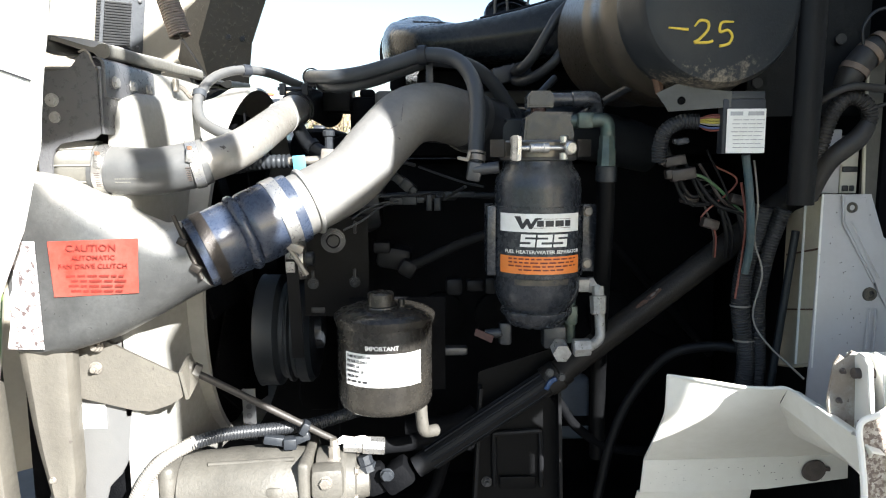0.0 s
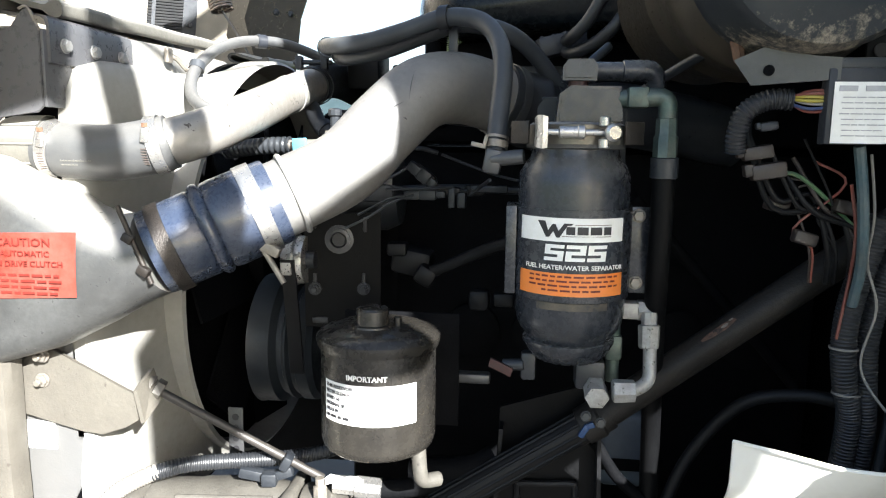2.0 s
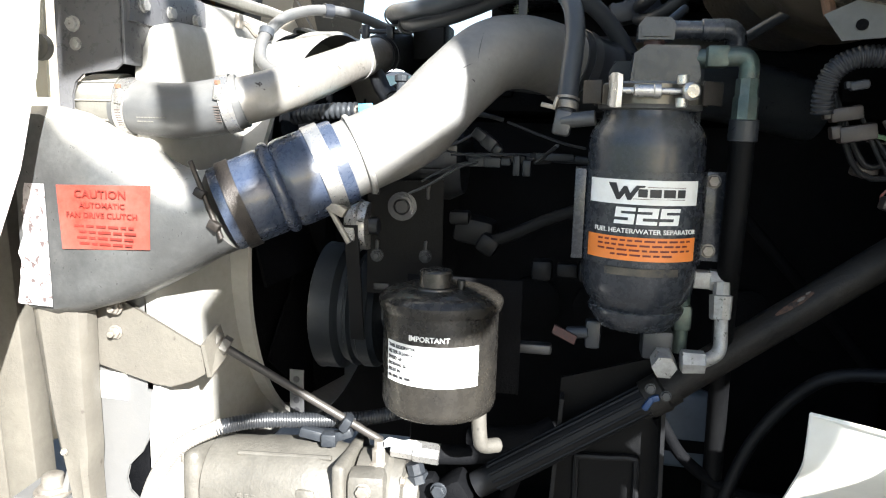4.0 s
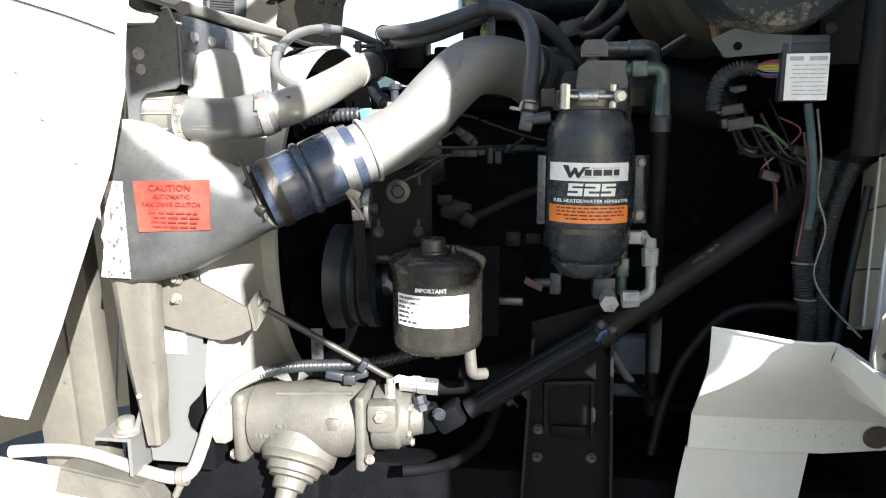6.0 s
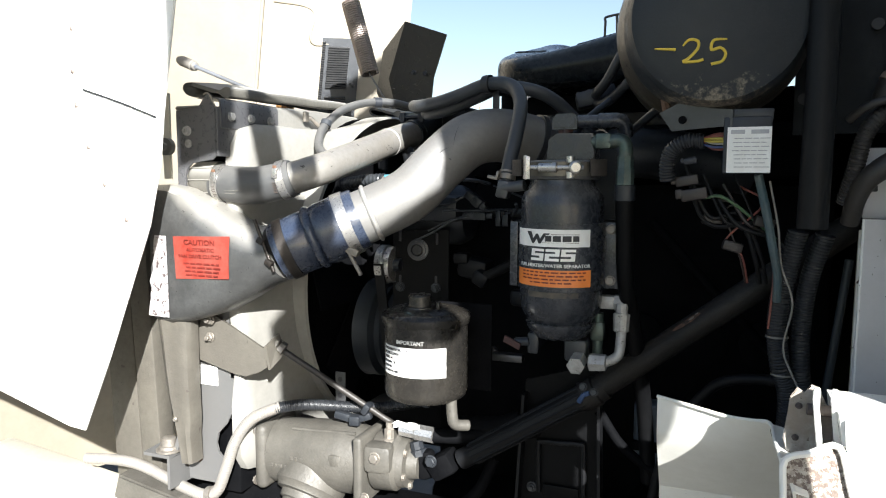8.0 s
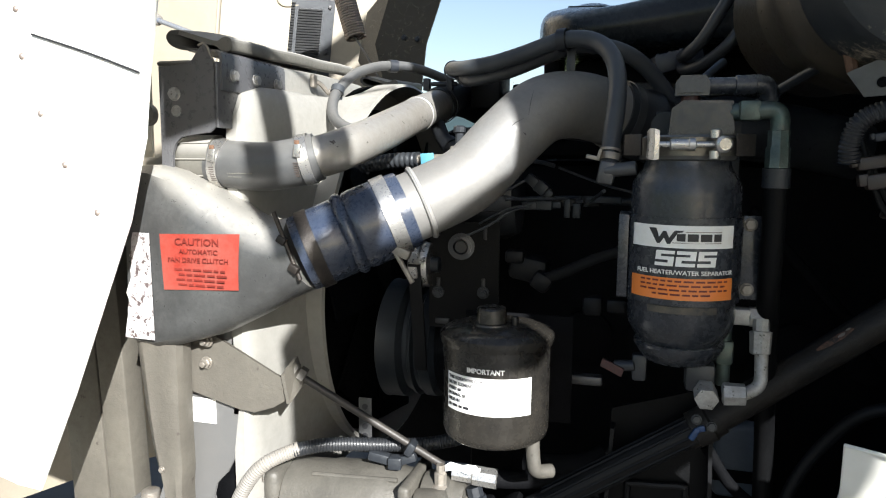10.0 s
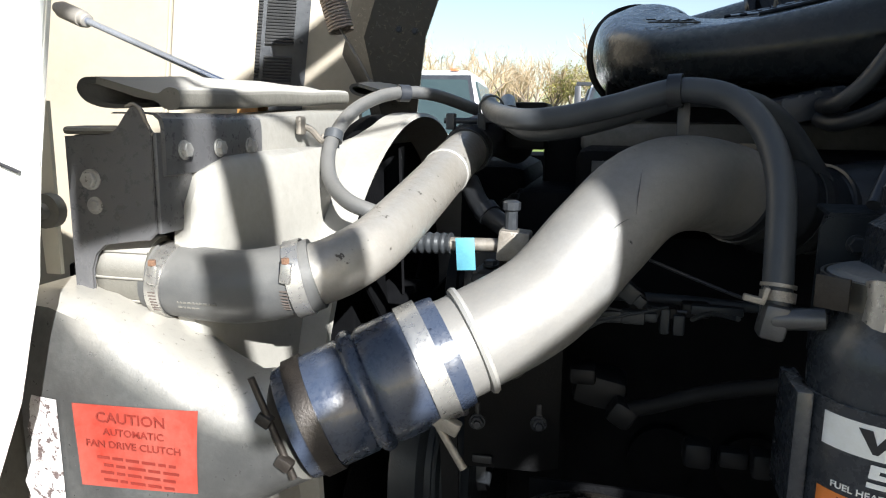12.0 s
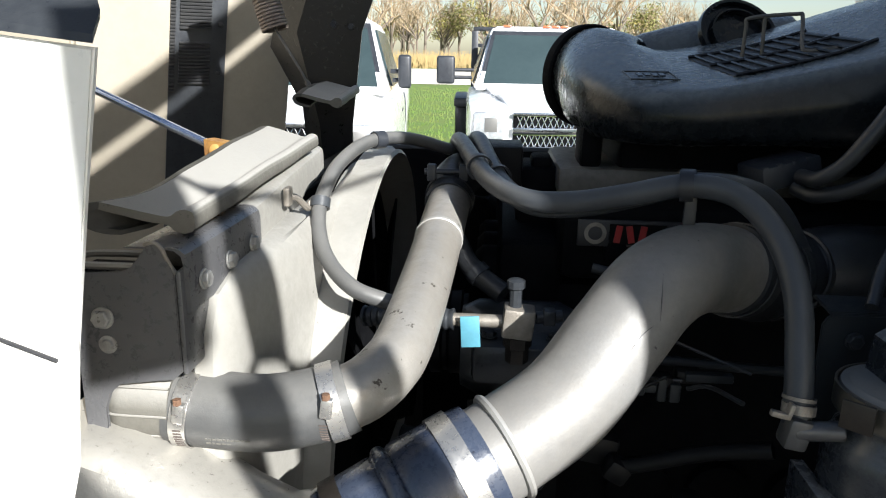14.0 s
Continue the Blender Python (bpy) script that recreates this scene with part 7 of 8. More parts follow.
    part("bottle", bm, M_BOTTLE, w)
    bm = bmesh.new()
    box(bm, (0.2515, 1.3305, 1.092), (0.084, 0.004, 0.020), bevel=0.001)
    part("strap", bm, M_DARK, w, "black strap round the bottle")


def build_hood():
    t = thing("hood", "white truck hood tilted open with riveted side panel and tan inside", "truck hood")
    bm = bmesh.new()
    out = [(-0.434, 1.884), (-0.468, 1.700), (-0.476, 1.622), (-0.504, 1.524), (-0.60, 1.30), (-0.665, 1.161), (-0.70, 1.165), (-0.865, 1.208), (-1.3, 1.30), (-1.9, 1.35), (-1.9, 2.00), (-0.9, 1.935)]
    sheet(bm, [(x, 0.85, z) for x, z in out], (0, 1, 0), 0.006, 0.0015)
    sp = part("side_panel", bm, M_WHITE, t)
    for x, z in ((-0.651, 1.846), (-0.653, 1.777), (-0.648, 1.721), (-0.625, 1.652), (-0.593, 1.590), (-0.549, 1.533)):
        bm = bmesh.new()
        lathe(bm, (x, 0.850, z), (0, -1, 0), [(0, 0.0042), (0.0012, 0.0040), (0.0025, 0.0025), (0.003, 0.0005)], 12)
        part("rivet", bm, M_SPRING, sp)
    bm = bmesh.new()
    sweep(bm, [(-0.629, 0.8475, 1.746), (-0.55, 0.8475, 1.722), (-0.478, 0.8475, 1.697)], 0.0014, 6, 4)
    part("seam", bm, M_INK, sp, "dark open seam")
    bm = bmesh.new()
    strip(bm, [[(-0.432, 0.846, 1.886), (-0.44, 0.87, 1.90), (-0.50, 0.95, 1.99)], [(-0.60, 0.846, 1.905), (-0.61, 0.87, 1.93), (-0.66, 0.95, 2.06)], [(-1.2, 0.846, 1.97), (-1.2, 0.87, 2.0), (-1.2, 0.95, 2.16)]], 0.005, (0, 0.2, 1))
    part("lip", bm, M_PLATE, t, "grey folded hood lip")
    bm = bmesh.new()
    line = [(-1.70, 0.87), (-1.60, 1.4), (-1.42, 1.9), (-1.255, 2.16)]
    strip(bm, [[(x + (z - 1.9) * 0.12, y, z) for x, y in line] for z in (0.6, 1.2, 1.8, 2.4, 3.0)], 0.01, (-1, 0.5, 0))
    part("inner_panel", bm, M_HOODIN, t)
    bm = bmesh.new()
    line = [(-1.245, 2.165), (-1.12, 2.28), (-0.97, 2.38), (-0.80, 2.46)]
    strip(bm, [[(x + (z - 1.9) * 0.12, y, z) for x, y in line] for z in (0.6, 1.2, 1.8, 2.4, 3.0)], 0.01, (-1, 0.5, 0))
    part("inner_panel", bm, M_HOODIN, t)
    bm = bmesh.new()
    sweep(bm, [(-1.25 + (z - 1.9) * 0.12, 2.158, z) for z in (1.2, 1.9, 2.6)], 0.006, 8, 3)
    part("crease", bm, M_HOODIN, t)
    bm = bmesh.new()
    sweep(bm, [(-1.181, 2.184, 2.242), (-1.10, 2.262, 2.234), (-1.074, 2.288, 2.205), (-1.088, 2.278, 2.130), (-1.078, 2.290, 2.100), (-1.035, 2.318, 2.102)], 0.0045, 8, 5)
    part("pressed_edge", bm, M_HOODIN, t, "curved pressed edge in the hood lining")
    # louvres
    foot, run = V(-1.076, 2.303, 0), V(0.121, 0.075, 0)
    def on_panel(s, z, out=0.0):
        return foot + run * s + V((z - 1.9) * 0.12 + out * 0.53, -out * 0.85, z)
    bm = bmesh.new()
    strip(bm, [[on_panel(s, z) for s in (0.0, 0.5, 1.0)] for z in (1.2, 1.9, 2.125)], 0.005, (-0.53, 0.85, 0))
    part("louvre_frame", bm, M_PLATE, t, "dark blue-grey louvred panel")
    yaw = math.degrees(math.atan2(run.y, run.x))
    for s, w, rows in ((0.045, 0.012, [1.785 + 0.0085 * k for k in range(39)]), (0.44, 0.078, [1.805 + 0.14 * g + 0.0085 * k for g in range(2) for k in range(13 + 5 * g)])):
        for z in rows:
            bm = bmesh.new()
            box(bm, tuple(on_panel(s, z, 0.006)), (w, 0.008, 0.0042), (30, 0, yaw), 0, 1)
            part("louvre", bm, M_BRACKET, t)
    for z in (1.83, 1.955, 2.10):
        bm = bmesh.new()
        lathe(bm, on_panel(0.88, z, 0.003), (0.53, -0.85, 0), [(0, 0.007), (0.003, 0.006), (0.004, 0.002)], 12)
        part("screw", bm, M_INK, t)
    # far support in black
    b = thing("hood_support", "black folded hood support plate on the far side", "bracket")
    bm = bmesh.new()
    strip(bm, [[(-0.725, 2.15, 2.03), (-0.62, 2.10, 2.11), (-0.488, 2.13, 2.065)], [(-0.775, 2.20, 1.90), (-0.68, 2.10, 1.93), (-0.541, 2.15, 1.935)], [(-0.700, 2.20, 1.76), (-0.64, 2.13, 1.72), (-0.566, 2.15, 1.72)], [(-0.68, 2.2, 1.45), (-0.63, 2.15, 1.45), (-0.568, 2.15, 1.45)]], 0.006, (0, 1, 0))
    part("plate", bm, M_SUPPORT, b)
    for x, z in ((-0.60, 1.95), (-0.56, 1.945), (-0.58, 1.80)):
        hex_bolt("bolt", (x, 2.125, z), (0, -1, 0), 0.007, b, M_PLATE)
    s = thing("hood_spring", "coiled steel hood spring with wire hook", "spring")
    a, e = V(-0.765, 2.00, 2.16), V(-0.697, 2.00, 1.932)
    dd, u, v = basis_of(e - a)
    L = (e - a).length
    bm = bmesh.new()
    N = 34 * 10
    sweep(bm, [a + dd * (L * k / N) + (u * math.cos(k * math.tau / 10) + v * math.sin(k * math.tau / 10)) * 0.027 for k in range(N + 1)], 0.0036, 6, 1)
    part("coil", bm, M_SPRING, s)
    bm = bmesh.new()
    rod(bm, a, a + dd * (L * 0.55), 0.0225)
    part("sleeve", bm, M_HOODIN, s)
    bm = bmesh.new()
    sweep(bm, [e + V(-0.01, 0, 0.02), e, V(-0.655, 2.01, 1.86), V(-0.628, 2.03, 1.80)], 0.003, 8, 4)
    lathe(bm, (-0.64, 2.022, 1.828), (0.4, 0.2, -0.9), [(0, 0.003), (0.004, 0.006), (0.02, 0.006), (0.024, 0.003)], 10)
    part("wire", bm, M_RAIL, s)
    g = thing("hood_strut", "slim gas strut with bright steel rod holding the hood", "gas strut")
    c, e = V(-0.900, 1.434, 1.884), V(-0.560, 1.318, 1.768)
    dn = (c - e).normalized()
    bm = bmesh.new()
    rod(bm, e, c, 0.0055)
    part("rod", bm, M_CHROME, g)
    bm = bmesh.new()
    lathe(bm, c - dn * 0.004, dn, [(0, 0.009), (0.002, 0.011), (0.012, 0.0115), (0.013, 0.0135), (0.07, 0.0135), (0.073, 0.009), (0.085, 0.009)], 18)
    part("cylinder", bm, M_LOOM, g)
    bm = bmesh.new()
    sheet(bm, [(-0.575, 1.312, 1.780), (-0.540, 1.302, 1.776), (-0.540, 1.302, 1.735), (-0.575, 1.312, 1.735)], (0.3, 1, 0), 0.02)
    lathe(bm, (-0.560, 1.318, 1.766), (0.2, -1, 0), [(0, 0.010), (0.012, 0.009), (0.014, 0.004)], 14)
    part("anchor", bm, M_RUSTY, g, "rusty yellow anchor bracket")


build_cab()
build_hood()


# ---- engine ----
def build_engine():
    t = thing("engine", "grimy black diesel engine deep in the shaded bay", "engine")
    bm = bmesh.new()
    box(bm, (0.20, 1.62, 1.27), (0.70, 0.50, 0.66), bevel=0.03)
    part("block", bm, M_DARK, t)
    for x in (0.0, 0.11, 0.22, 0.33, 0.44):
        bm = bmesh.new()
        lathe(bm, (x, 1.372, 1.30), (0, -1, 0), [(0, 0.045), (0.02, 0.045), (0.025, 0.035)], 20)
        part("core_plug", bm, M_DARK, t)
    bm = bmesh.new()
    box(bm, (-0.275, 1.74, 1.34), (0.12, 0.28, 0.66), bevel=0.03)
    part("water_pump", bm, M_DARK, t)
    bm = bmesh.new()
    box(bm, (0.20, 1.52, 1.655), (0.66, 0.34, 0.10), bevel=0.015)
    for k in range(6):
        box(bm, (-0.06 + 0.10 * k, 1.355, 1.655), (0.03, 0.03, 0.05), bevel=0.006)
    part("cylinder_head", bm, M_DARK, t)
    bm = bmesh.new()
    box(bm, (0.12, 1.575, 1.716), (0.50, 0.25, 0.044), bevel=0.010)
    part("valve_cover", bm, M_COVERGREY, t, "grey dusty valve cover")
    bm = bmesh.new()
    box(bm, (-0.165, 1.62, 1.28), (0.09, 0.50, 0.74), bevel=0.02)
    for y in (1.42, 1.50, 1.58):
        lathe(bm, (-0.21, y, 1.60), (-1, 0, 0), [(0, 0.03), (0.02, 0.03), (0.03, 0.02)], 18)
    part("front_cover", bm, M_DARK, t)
    # added dark block, fills the bright gap under the duct
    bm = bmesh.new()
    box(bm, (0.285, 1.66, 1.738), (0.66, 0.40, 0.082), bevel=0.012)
    part("under_duct_filler", bm, M_DARK, t)
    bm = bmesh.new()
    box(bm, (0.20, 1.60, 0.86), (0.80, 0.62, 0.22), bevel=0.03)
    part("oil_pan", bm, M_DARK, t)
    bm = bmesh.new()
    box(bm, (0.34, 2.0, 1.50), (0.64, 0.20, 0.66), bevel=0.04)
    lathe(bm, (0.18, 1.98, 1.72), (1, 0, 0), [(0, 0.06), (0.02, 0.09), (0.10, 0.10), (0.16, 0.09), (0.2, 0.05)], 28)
    part("exhaust_manifold", bm, M_DARK, t)
    bm = bmesh.new()
    box(bm, (-0.207, 1.505, 1.730), (0.056, 0.10, 0.066), bevel=0.004)
    part("thermostat_housing", bm, M_SOFTBLACK, t)
    # dark block added to close the see-through gap at the head's front
    bm = bmesh.new()
    box(bm, (-0.150, 1.55, 1.680), (0.070, 0.12, 0.10), bevel=0.012)
    box(bm, (-0.150, 1.53, 1.735), (0.030, 0.06, 0.020), bevel=0.006)
    part("front_gap_filler", bm, M_DARK, t)
    bm = bmesh.new()
    box(bm, (-0.045, 1.343, 1.672), (0.13, 0.004, 0.034), bevel=0.001)
    pl = part("name_plate", bm, M_INK, t, "dark plate with red and silver mark")
    bm = bmesh.new()
    box(bm, (-0.036, 1.340, 1.672), (0.070, 0.002, 0.026), bevel=0)
    part("mark_field", bm, M_SOFTBLACK, pl)
    bm = bmesh.new()
    lathe_open(bm, (-0.088, 1.341, 1.672), (0, -1, 0), [(0, 0.009), (0, 0.014), (0.001, 0.014), (0.001, 0.009)], 18)
    part("mark_ring", bm, M_BOLT, pl)
    for k in range(3):
        bm = bmesh.new()
        box(bm, (-0.060 + 0.015 * k, 1.3385, 1.672), (0.008, 0.001, 0.022), (0, 8 - 20 * (k == 1), 0), 0)
        part("mark_bar", bm, M_REDPLATE, pl)
    # accessory plate with grommet
    p = thing("accessory_plate", "black slotted accessory mounting plate with washer", "bracket")
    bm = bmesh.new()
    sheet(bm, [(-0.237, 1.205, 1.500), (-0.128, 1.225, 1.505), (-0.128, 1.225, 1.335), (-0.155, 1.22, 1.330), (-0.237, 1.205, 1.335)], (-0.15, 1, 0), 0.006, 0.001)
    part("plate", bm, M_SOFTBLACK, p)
    bm = bmesh.new()
    lathe(bm, (-0.187, 1.213, 1.465), (0.15, -1, 0), [(0, 0.021), (0.002, 0.021), (0.003, 0.0165), (0.008, 0.0165), (0.009, 0.012), (0.004, 0.010), (0.0035, 0.001)], 28)
    part("washer", bm, M_BRACKET, p, "worn steel washer")
    bm = bmesh.new()
    lathe(bm, (-0.186, 1.206, 1.465), (0.15, -1, 0), [(0, 0.0095), (0.0012, 0.009), (0.0014, 0.001)], 20)
    part("bore", bm, M_INK, p)
    for x, z in ((-0.222, 1.392), (-0.152, 1.392), (-0.222, 1.48), (-0.15, 1.475)):
        y = 1.205 + (x + 0.237) * 0.18
        bm = bmesh.new()
        box(bm, (x, y - 0.001, z + 0.012), (0.006, 0.004, 0.022), bevel=0.002)
        part("slot", bm, M_INK, p)
        if z < 1.44:
            hex_bolt("bolt", (x, y - 0.002, z), (0.15, -1, 0), 0.008, p, M_PLATE, True, 0.012)
    bm = bmesh.new()
    box(bm, (-0.215, 1.207, 1.345), (0.024, 0.004, 0.010), bevel=0.004)
    part("slot", bm, M_INK, p)
    # pulleys and belt
    for nm, lb, c, r, w, m in (("crank_pulley", "black grooved drive pulleys and belts", (-0.335, 1.315, 1.285), 0.105, 0.10, M_COVER), ("alternator_pulley", "bright steel alternator pulley", (-0.262, 1.205, 1.435), 0.038, 0.030, M_STEEL), ("idler_pulley", "black idler pulley by the fan", (-0.30, 1.42, 1.50), 0.06, 0.05, M_BELT)):
        q = thing(nm, lb, "pulley")
        bm = bmesh.new()
        prof = [(0, r * 0.3), (0, r * 0.9)]
        k = 0.0
        while k < w - 0.012:
            prof += [(k + 0.002, r), (k + 0.016, r), (k + 0.019, r * 0.93), (k + 0.025, r * 0.93)]
            k += 0.027
        prof += [(w, r * 0.9), (w, r * 0.3)]
        if nm == "crank_pulley":
            prof = [(0, r * 0.3), (0, r * 0.96), (0.002, r), (0.005, r * 0.985), (0.036, r * 0.985), (0.039, r * 0.95), (0.044, r * 0.86), (0.052, r * 0.86), (0.055, r * 0.92), (0.060, r * 0.93), (0.064, r * 0.86), (0.070, r * 0.86), (0.074, r * 0.93), (0.092, r * 0.93), (0.095, r * 0.9), (w, r * 0.86), (w, r * 0.3)]
        lathe(bm, c, (1, 0, 0), prof, 56)
        part("wheel", bm, m, q)
        bm = bmesh.new()
        lathe(bm, (c[0] + w, c[1], c[2]), (1, 0, 0), [(0, r * 0.35), (0.012, r * 0.33), (0.014, r * 0.2)], 20)
        part("hub", bm, M_PLATE, q)
    b = thing("drive_belt", "black ribbed drive belt", "belt")
    bm = bmesh.new()
    strip(bm, [[(-0.262, 1.208, 1.26), (-0.242, 1.208, 1.26)], [(-0.261, 1.188, 1.35), (-0.241, 1.188, 1.35)], [(-0.260, 1.166, 1.44), (-0.240, 1.166, 1.44)]], 0.005, (0, 1, 0))
    part("belt", bm, M_BELT, b)
    f = thing("fan", "black engine cooling fan in the shroud", "fan")
    bm = bmesh.new()
    lathe(bm, (-0.425, 1.50, 1.385), (1, 0, 0), [(0, 0.10), (0.05, 0.10), (0.06, 0.07), (0.09, 0.06)], 28)
    part("hub", bm, M_DARK, f)
    for k in range(8):
        a = math.tau * k / 8
        bm = bmesh.new()
        ca, sa = math.cos(a), math.sin(a)
        rows = []
        for r, tw in ((0.09, 0.03), (0.2, 0.025), (0.31, 0.02)):
            rows.append([(-0.405 + tw * s * 0.6, 1.50 + r * ca - s * 0.05 * sa, 1.385 + r * sa + s * 0.05 * ca) for s in (-1, 0, 1)])
        strip(bm, rows, 0.004, (1, 0, 0))
        part("blade", bm, M_DARK, f)
    # fuel lines, sensors
    for nm, lb, pts, r, m in (("fuel_line", "dark grey pipe running to the separator", [(-0.06, 1.22, 1.418), (-0.03, 1.21, 1.430), (0.03, 1.19, 1.460), (0.09, 1.16, 1.485)], 0.009, M_BELT),
                              ("fuel_line", "dark rail pipe along the engine", [(-0.12, 1.28, 1.535), (-0.02, 1.26, 1.54), (0.10, 1.25, 1.538), (0.2, 1.25, 1.535)], 0.006, M_COVER),
                              ("fuel_line", "thin dark line under the charge pipe", [(-0.10, 1.26, 1.65), (0.0, 1.24, 1.635), (0.12, 1.25, 1.635)], 0.006, M_RUBBER),
                              ("sensor_wire", "thin dark sensor wire", [(-0.16, 1.14, 1.490), (-0.13, 1.15, 1.505), (-0.10, 1.17, 1.525), (-0.06, 1.2, 1.538)], 0.0018, M_HOSE),
                              ("sensor_wire", "thin dark sensor wire", [(-0.10, 1.12, 1.545), (-0.06, 1.16, 1.545), (-0.02, 1.2, 1.545)], 0.0018, M_HOSE),
                              ("brake_line", "dark thin line to the cowl", [(0.20, 1.12, 1.66), (0.26, 1.05, 1.70), (0.29, 1.0, 1.715)], 0.006, M_PLATE),
                              ("dip_tube", "dark tube rising beside the elbow", [(0.13, 1.10, 1.67), (0.15, 1.13, 1.70), (0.18, 1.16, 1.73)], 0.006, M_PLATE)):
        c = thing(nm, lb, "pipe")
        bm = bmesh.new()
        sweep(bm, pts, r, 12, 6)
        part("line", bm, m, c)
    for nm, lb, parts_ in (("fuel_pump", "dusty dark blue-grey fuel pump with fittings", [((-0.085, 1.26, 1.43), (0.06, 0.06, 0.04), 10), ((-0.06, 1.22, 1.415), (0.03, 0.03, 0.028), 30), ((-0.105, 1.24, 1.45), (0.03, 0.03, 0.02), 0)]),
                           ("sensor_plug", "dark connector plugs on the engine side", [((-0.06, 1.2, 1.562), (0.035, 0.018, 0.014), 38), ((-0.035, 1.21, 1.54), (0.05, 0.02, 0.012), 5), ((0.01, 1.22, 1.54), (0.03, 0.02, 0.016), 0)]),
                           ("fuel_block", "dark fitting block on the engine side", [((0.02, 1.2, 1.387), (0.03, 0.03, 0.03), 0), ((0.055, 1.19, 1.390), (0.03, 0.02, 0.02), 0), ((0.08, 1.18, 1.392), (0.02, 0.028, 0.028), 0)]),
                           ("engine_bracket", "dusty flat steel bracket behind the reservoir", [((0.01, 1.16, 1.285), (0.06, 0.02, 0.014), 0), ((-0.03, 1.18, 1.285), (0.03, 0.02, 0.02), 0)]),
                           ("perforated_strap", "perforated grey steel strap by the pulleys", [((-0.325, 1.15, 1.18), (0.022, 0.003, 0.09), 0)])):
        c = thing(nm, lb, "fitting")
        for k, (q, s, a) in enumerate(parts_):
            bm = bmesh.new()
            box(bm, q, s, (0, a, 0), min(s) * 0.25)
            part("fitting_body", bm, M_BRACKET if nm in ("engine_bracket", "perforated_strap") else M_BELT, c)
        if nm == "perforated_strap":
            for k in range(5):
                bm = bmesh.new()
                lathe(bm, (-0.325, 1.148, 1.147 + 0.016 * k), (0, -1, 0), [(0, 0.005), (0.0006, 0.005)], 12)
                part("hole", bm, M_INK, c)
    # refrigerant fitting
    a = thing("refrigerant_fitting", "dull aluminium block fitting with blue tag on a hose", "fitting")
    bm = bmesh.new()
    box(bm, (-0.184, 1.200, 1.603), (0.034, 0.030, 0.034), (0, 5, 0), 0.003)
    part("block", bm, M_BOLT, a)
    bm = bmesh.new()
    lathe(bm, (-0.184, 1.2, 1.586), (0, 0, -1), [(0, 0.016), (0.012, 0.016), (0.014, 0.013), (0.03, 0.013)], 6)
    part("port", bm, M_CLAMP, a, "brown brass hex port")
    bm = bmesh.new()
    lathe(bm, (-0.188, 1.2, 1.62), (0, 0, 1), [(0, 0.007), (0.02, 0.007), (0.022, 0.010), (0.03, 0.010), (0.032, 0.006)], 10)
    part("valve", bm, M_PLATE, a)
    bm = bmesh.new()
    rod(bm, (-0.2, 1.2, 1.602), (-0.262, 1.205, 1.600), 0.0075)
    part("tube", bm, M_BOLT, a)
    bm = bmesh.new()
    sweep(bm, [(-0.255, 1.205, 1.600), (-0.30, 1.21, 1.598), (-0.36, 1.23, 1.59)], 0.0125, 14, 5, 0.0015, 0.008)
    part("hose_end", bm, M_PLATE, a)
    bm = bmesh.new()
    box(bm, (-0.236, 1.190, 1.592), (0.021, 0.002, 0.036), (0, -4, 0), 0.0005)
    part("tag", bm, M_CYAN, a, "pale blue paper tag")
    bm = bmesh.new()
    rod(bm, (-0.165, 1.205, 1.606), (-0.135, 1.21, 1.608), 0.007)
    box(bm, (-0.15, 1.208, 1.607), (0.014, 0.018, 0.018), bevel=0.003)
    part("plug", bm, M_PLATE, a)
    k = thing("compressor", "dark compressor body below the charge pipe", "compressor")
    bm = bmesh.new()
    box(bm, (-0.17, 1.28, 1.545), (0.13, 0.15, 0.05), bevel=0.01)
    lathe(bm, (-0.25, 1.30, 1.53), (1, 0, 0), [(0, 0.05), (0.02, 0.06), (0.12, 0.06), (0.14, 0.05)], 26)
    part("body", bm, M_PLATE, k)
    for x in (-0.215, -0.18, -0.14):
        hex_bolt("bolt", (x, 1.23, 1.572), (0, 0, 1), 0.008, k, M_PLATE)
    n = thing("thermostat_hose", "black hose with clamp on the front of the engine", "hose")
    bm = bmesh.new()
    sweep(bm, [(-0.262, 1.33, 1.66), (-0.245, 1.31, 1.635), (-0.225, 1.295, 1.62), (-0.20, 1.28, 1.607)], 0.013, 14, 5)
    part("hose", bm, M_RUBBER, n)
    bm = bmesh.new()
    band(bm, (-0.232, 1.30, 1.625), (0.6, -0.4, -0.5), 0.0135, 0.012, 0.002)
    part("clamp", bm, M_PLATE, n)


build_engine()


def build_far_panel():
    t = thing("far_dark_panel", "added dark panel beyond the engine, closing the view in shade", "fender")
    # dark panel added past the engine to block the bright ground behind
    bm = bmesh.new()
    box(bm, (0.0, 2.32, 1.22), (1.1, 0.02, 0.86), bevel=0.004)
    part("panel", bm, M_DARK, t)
    bm = bmesh.new()
    sweep(bm, [(-0.55, 2.32, 1.650), (0.0, 2.32, 1.652), (0.55, 2.32, 1.655)], 0.009, 10, 2)
    part("edge", bm, M_RUBBER, t)


build_far_panel()


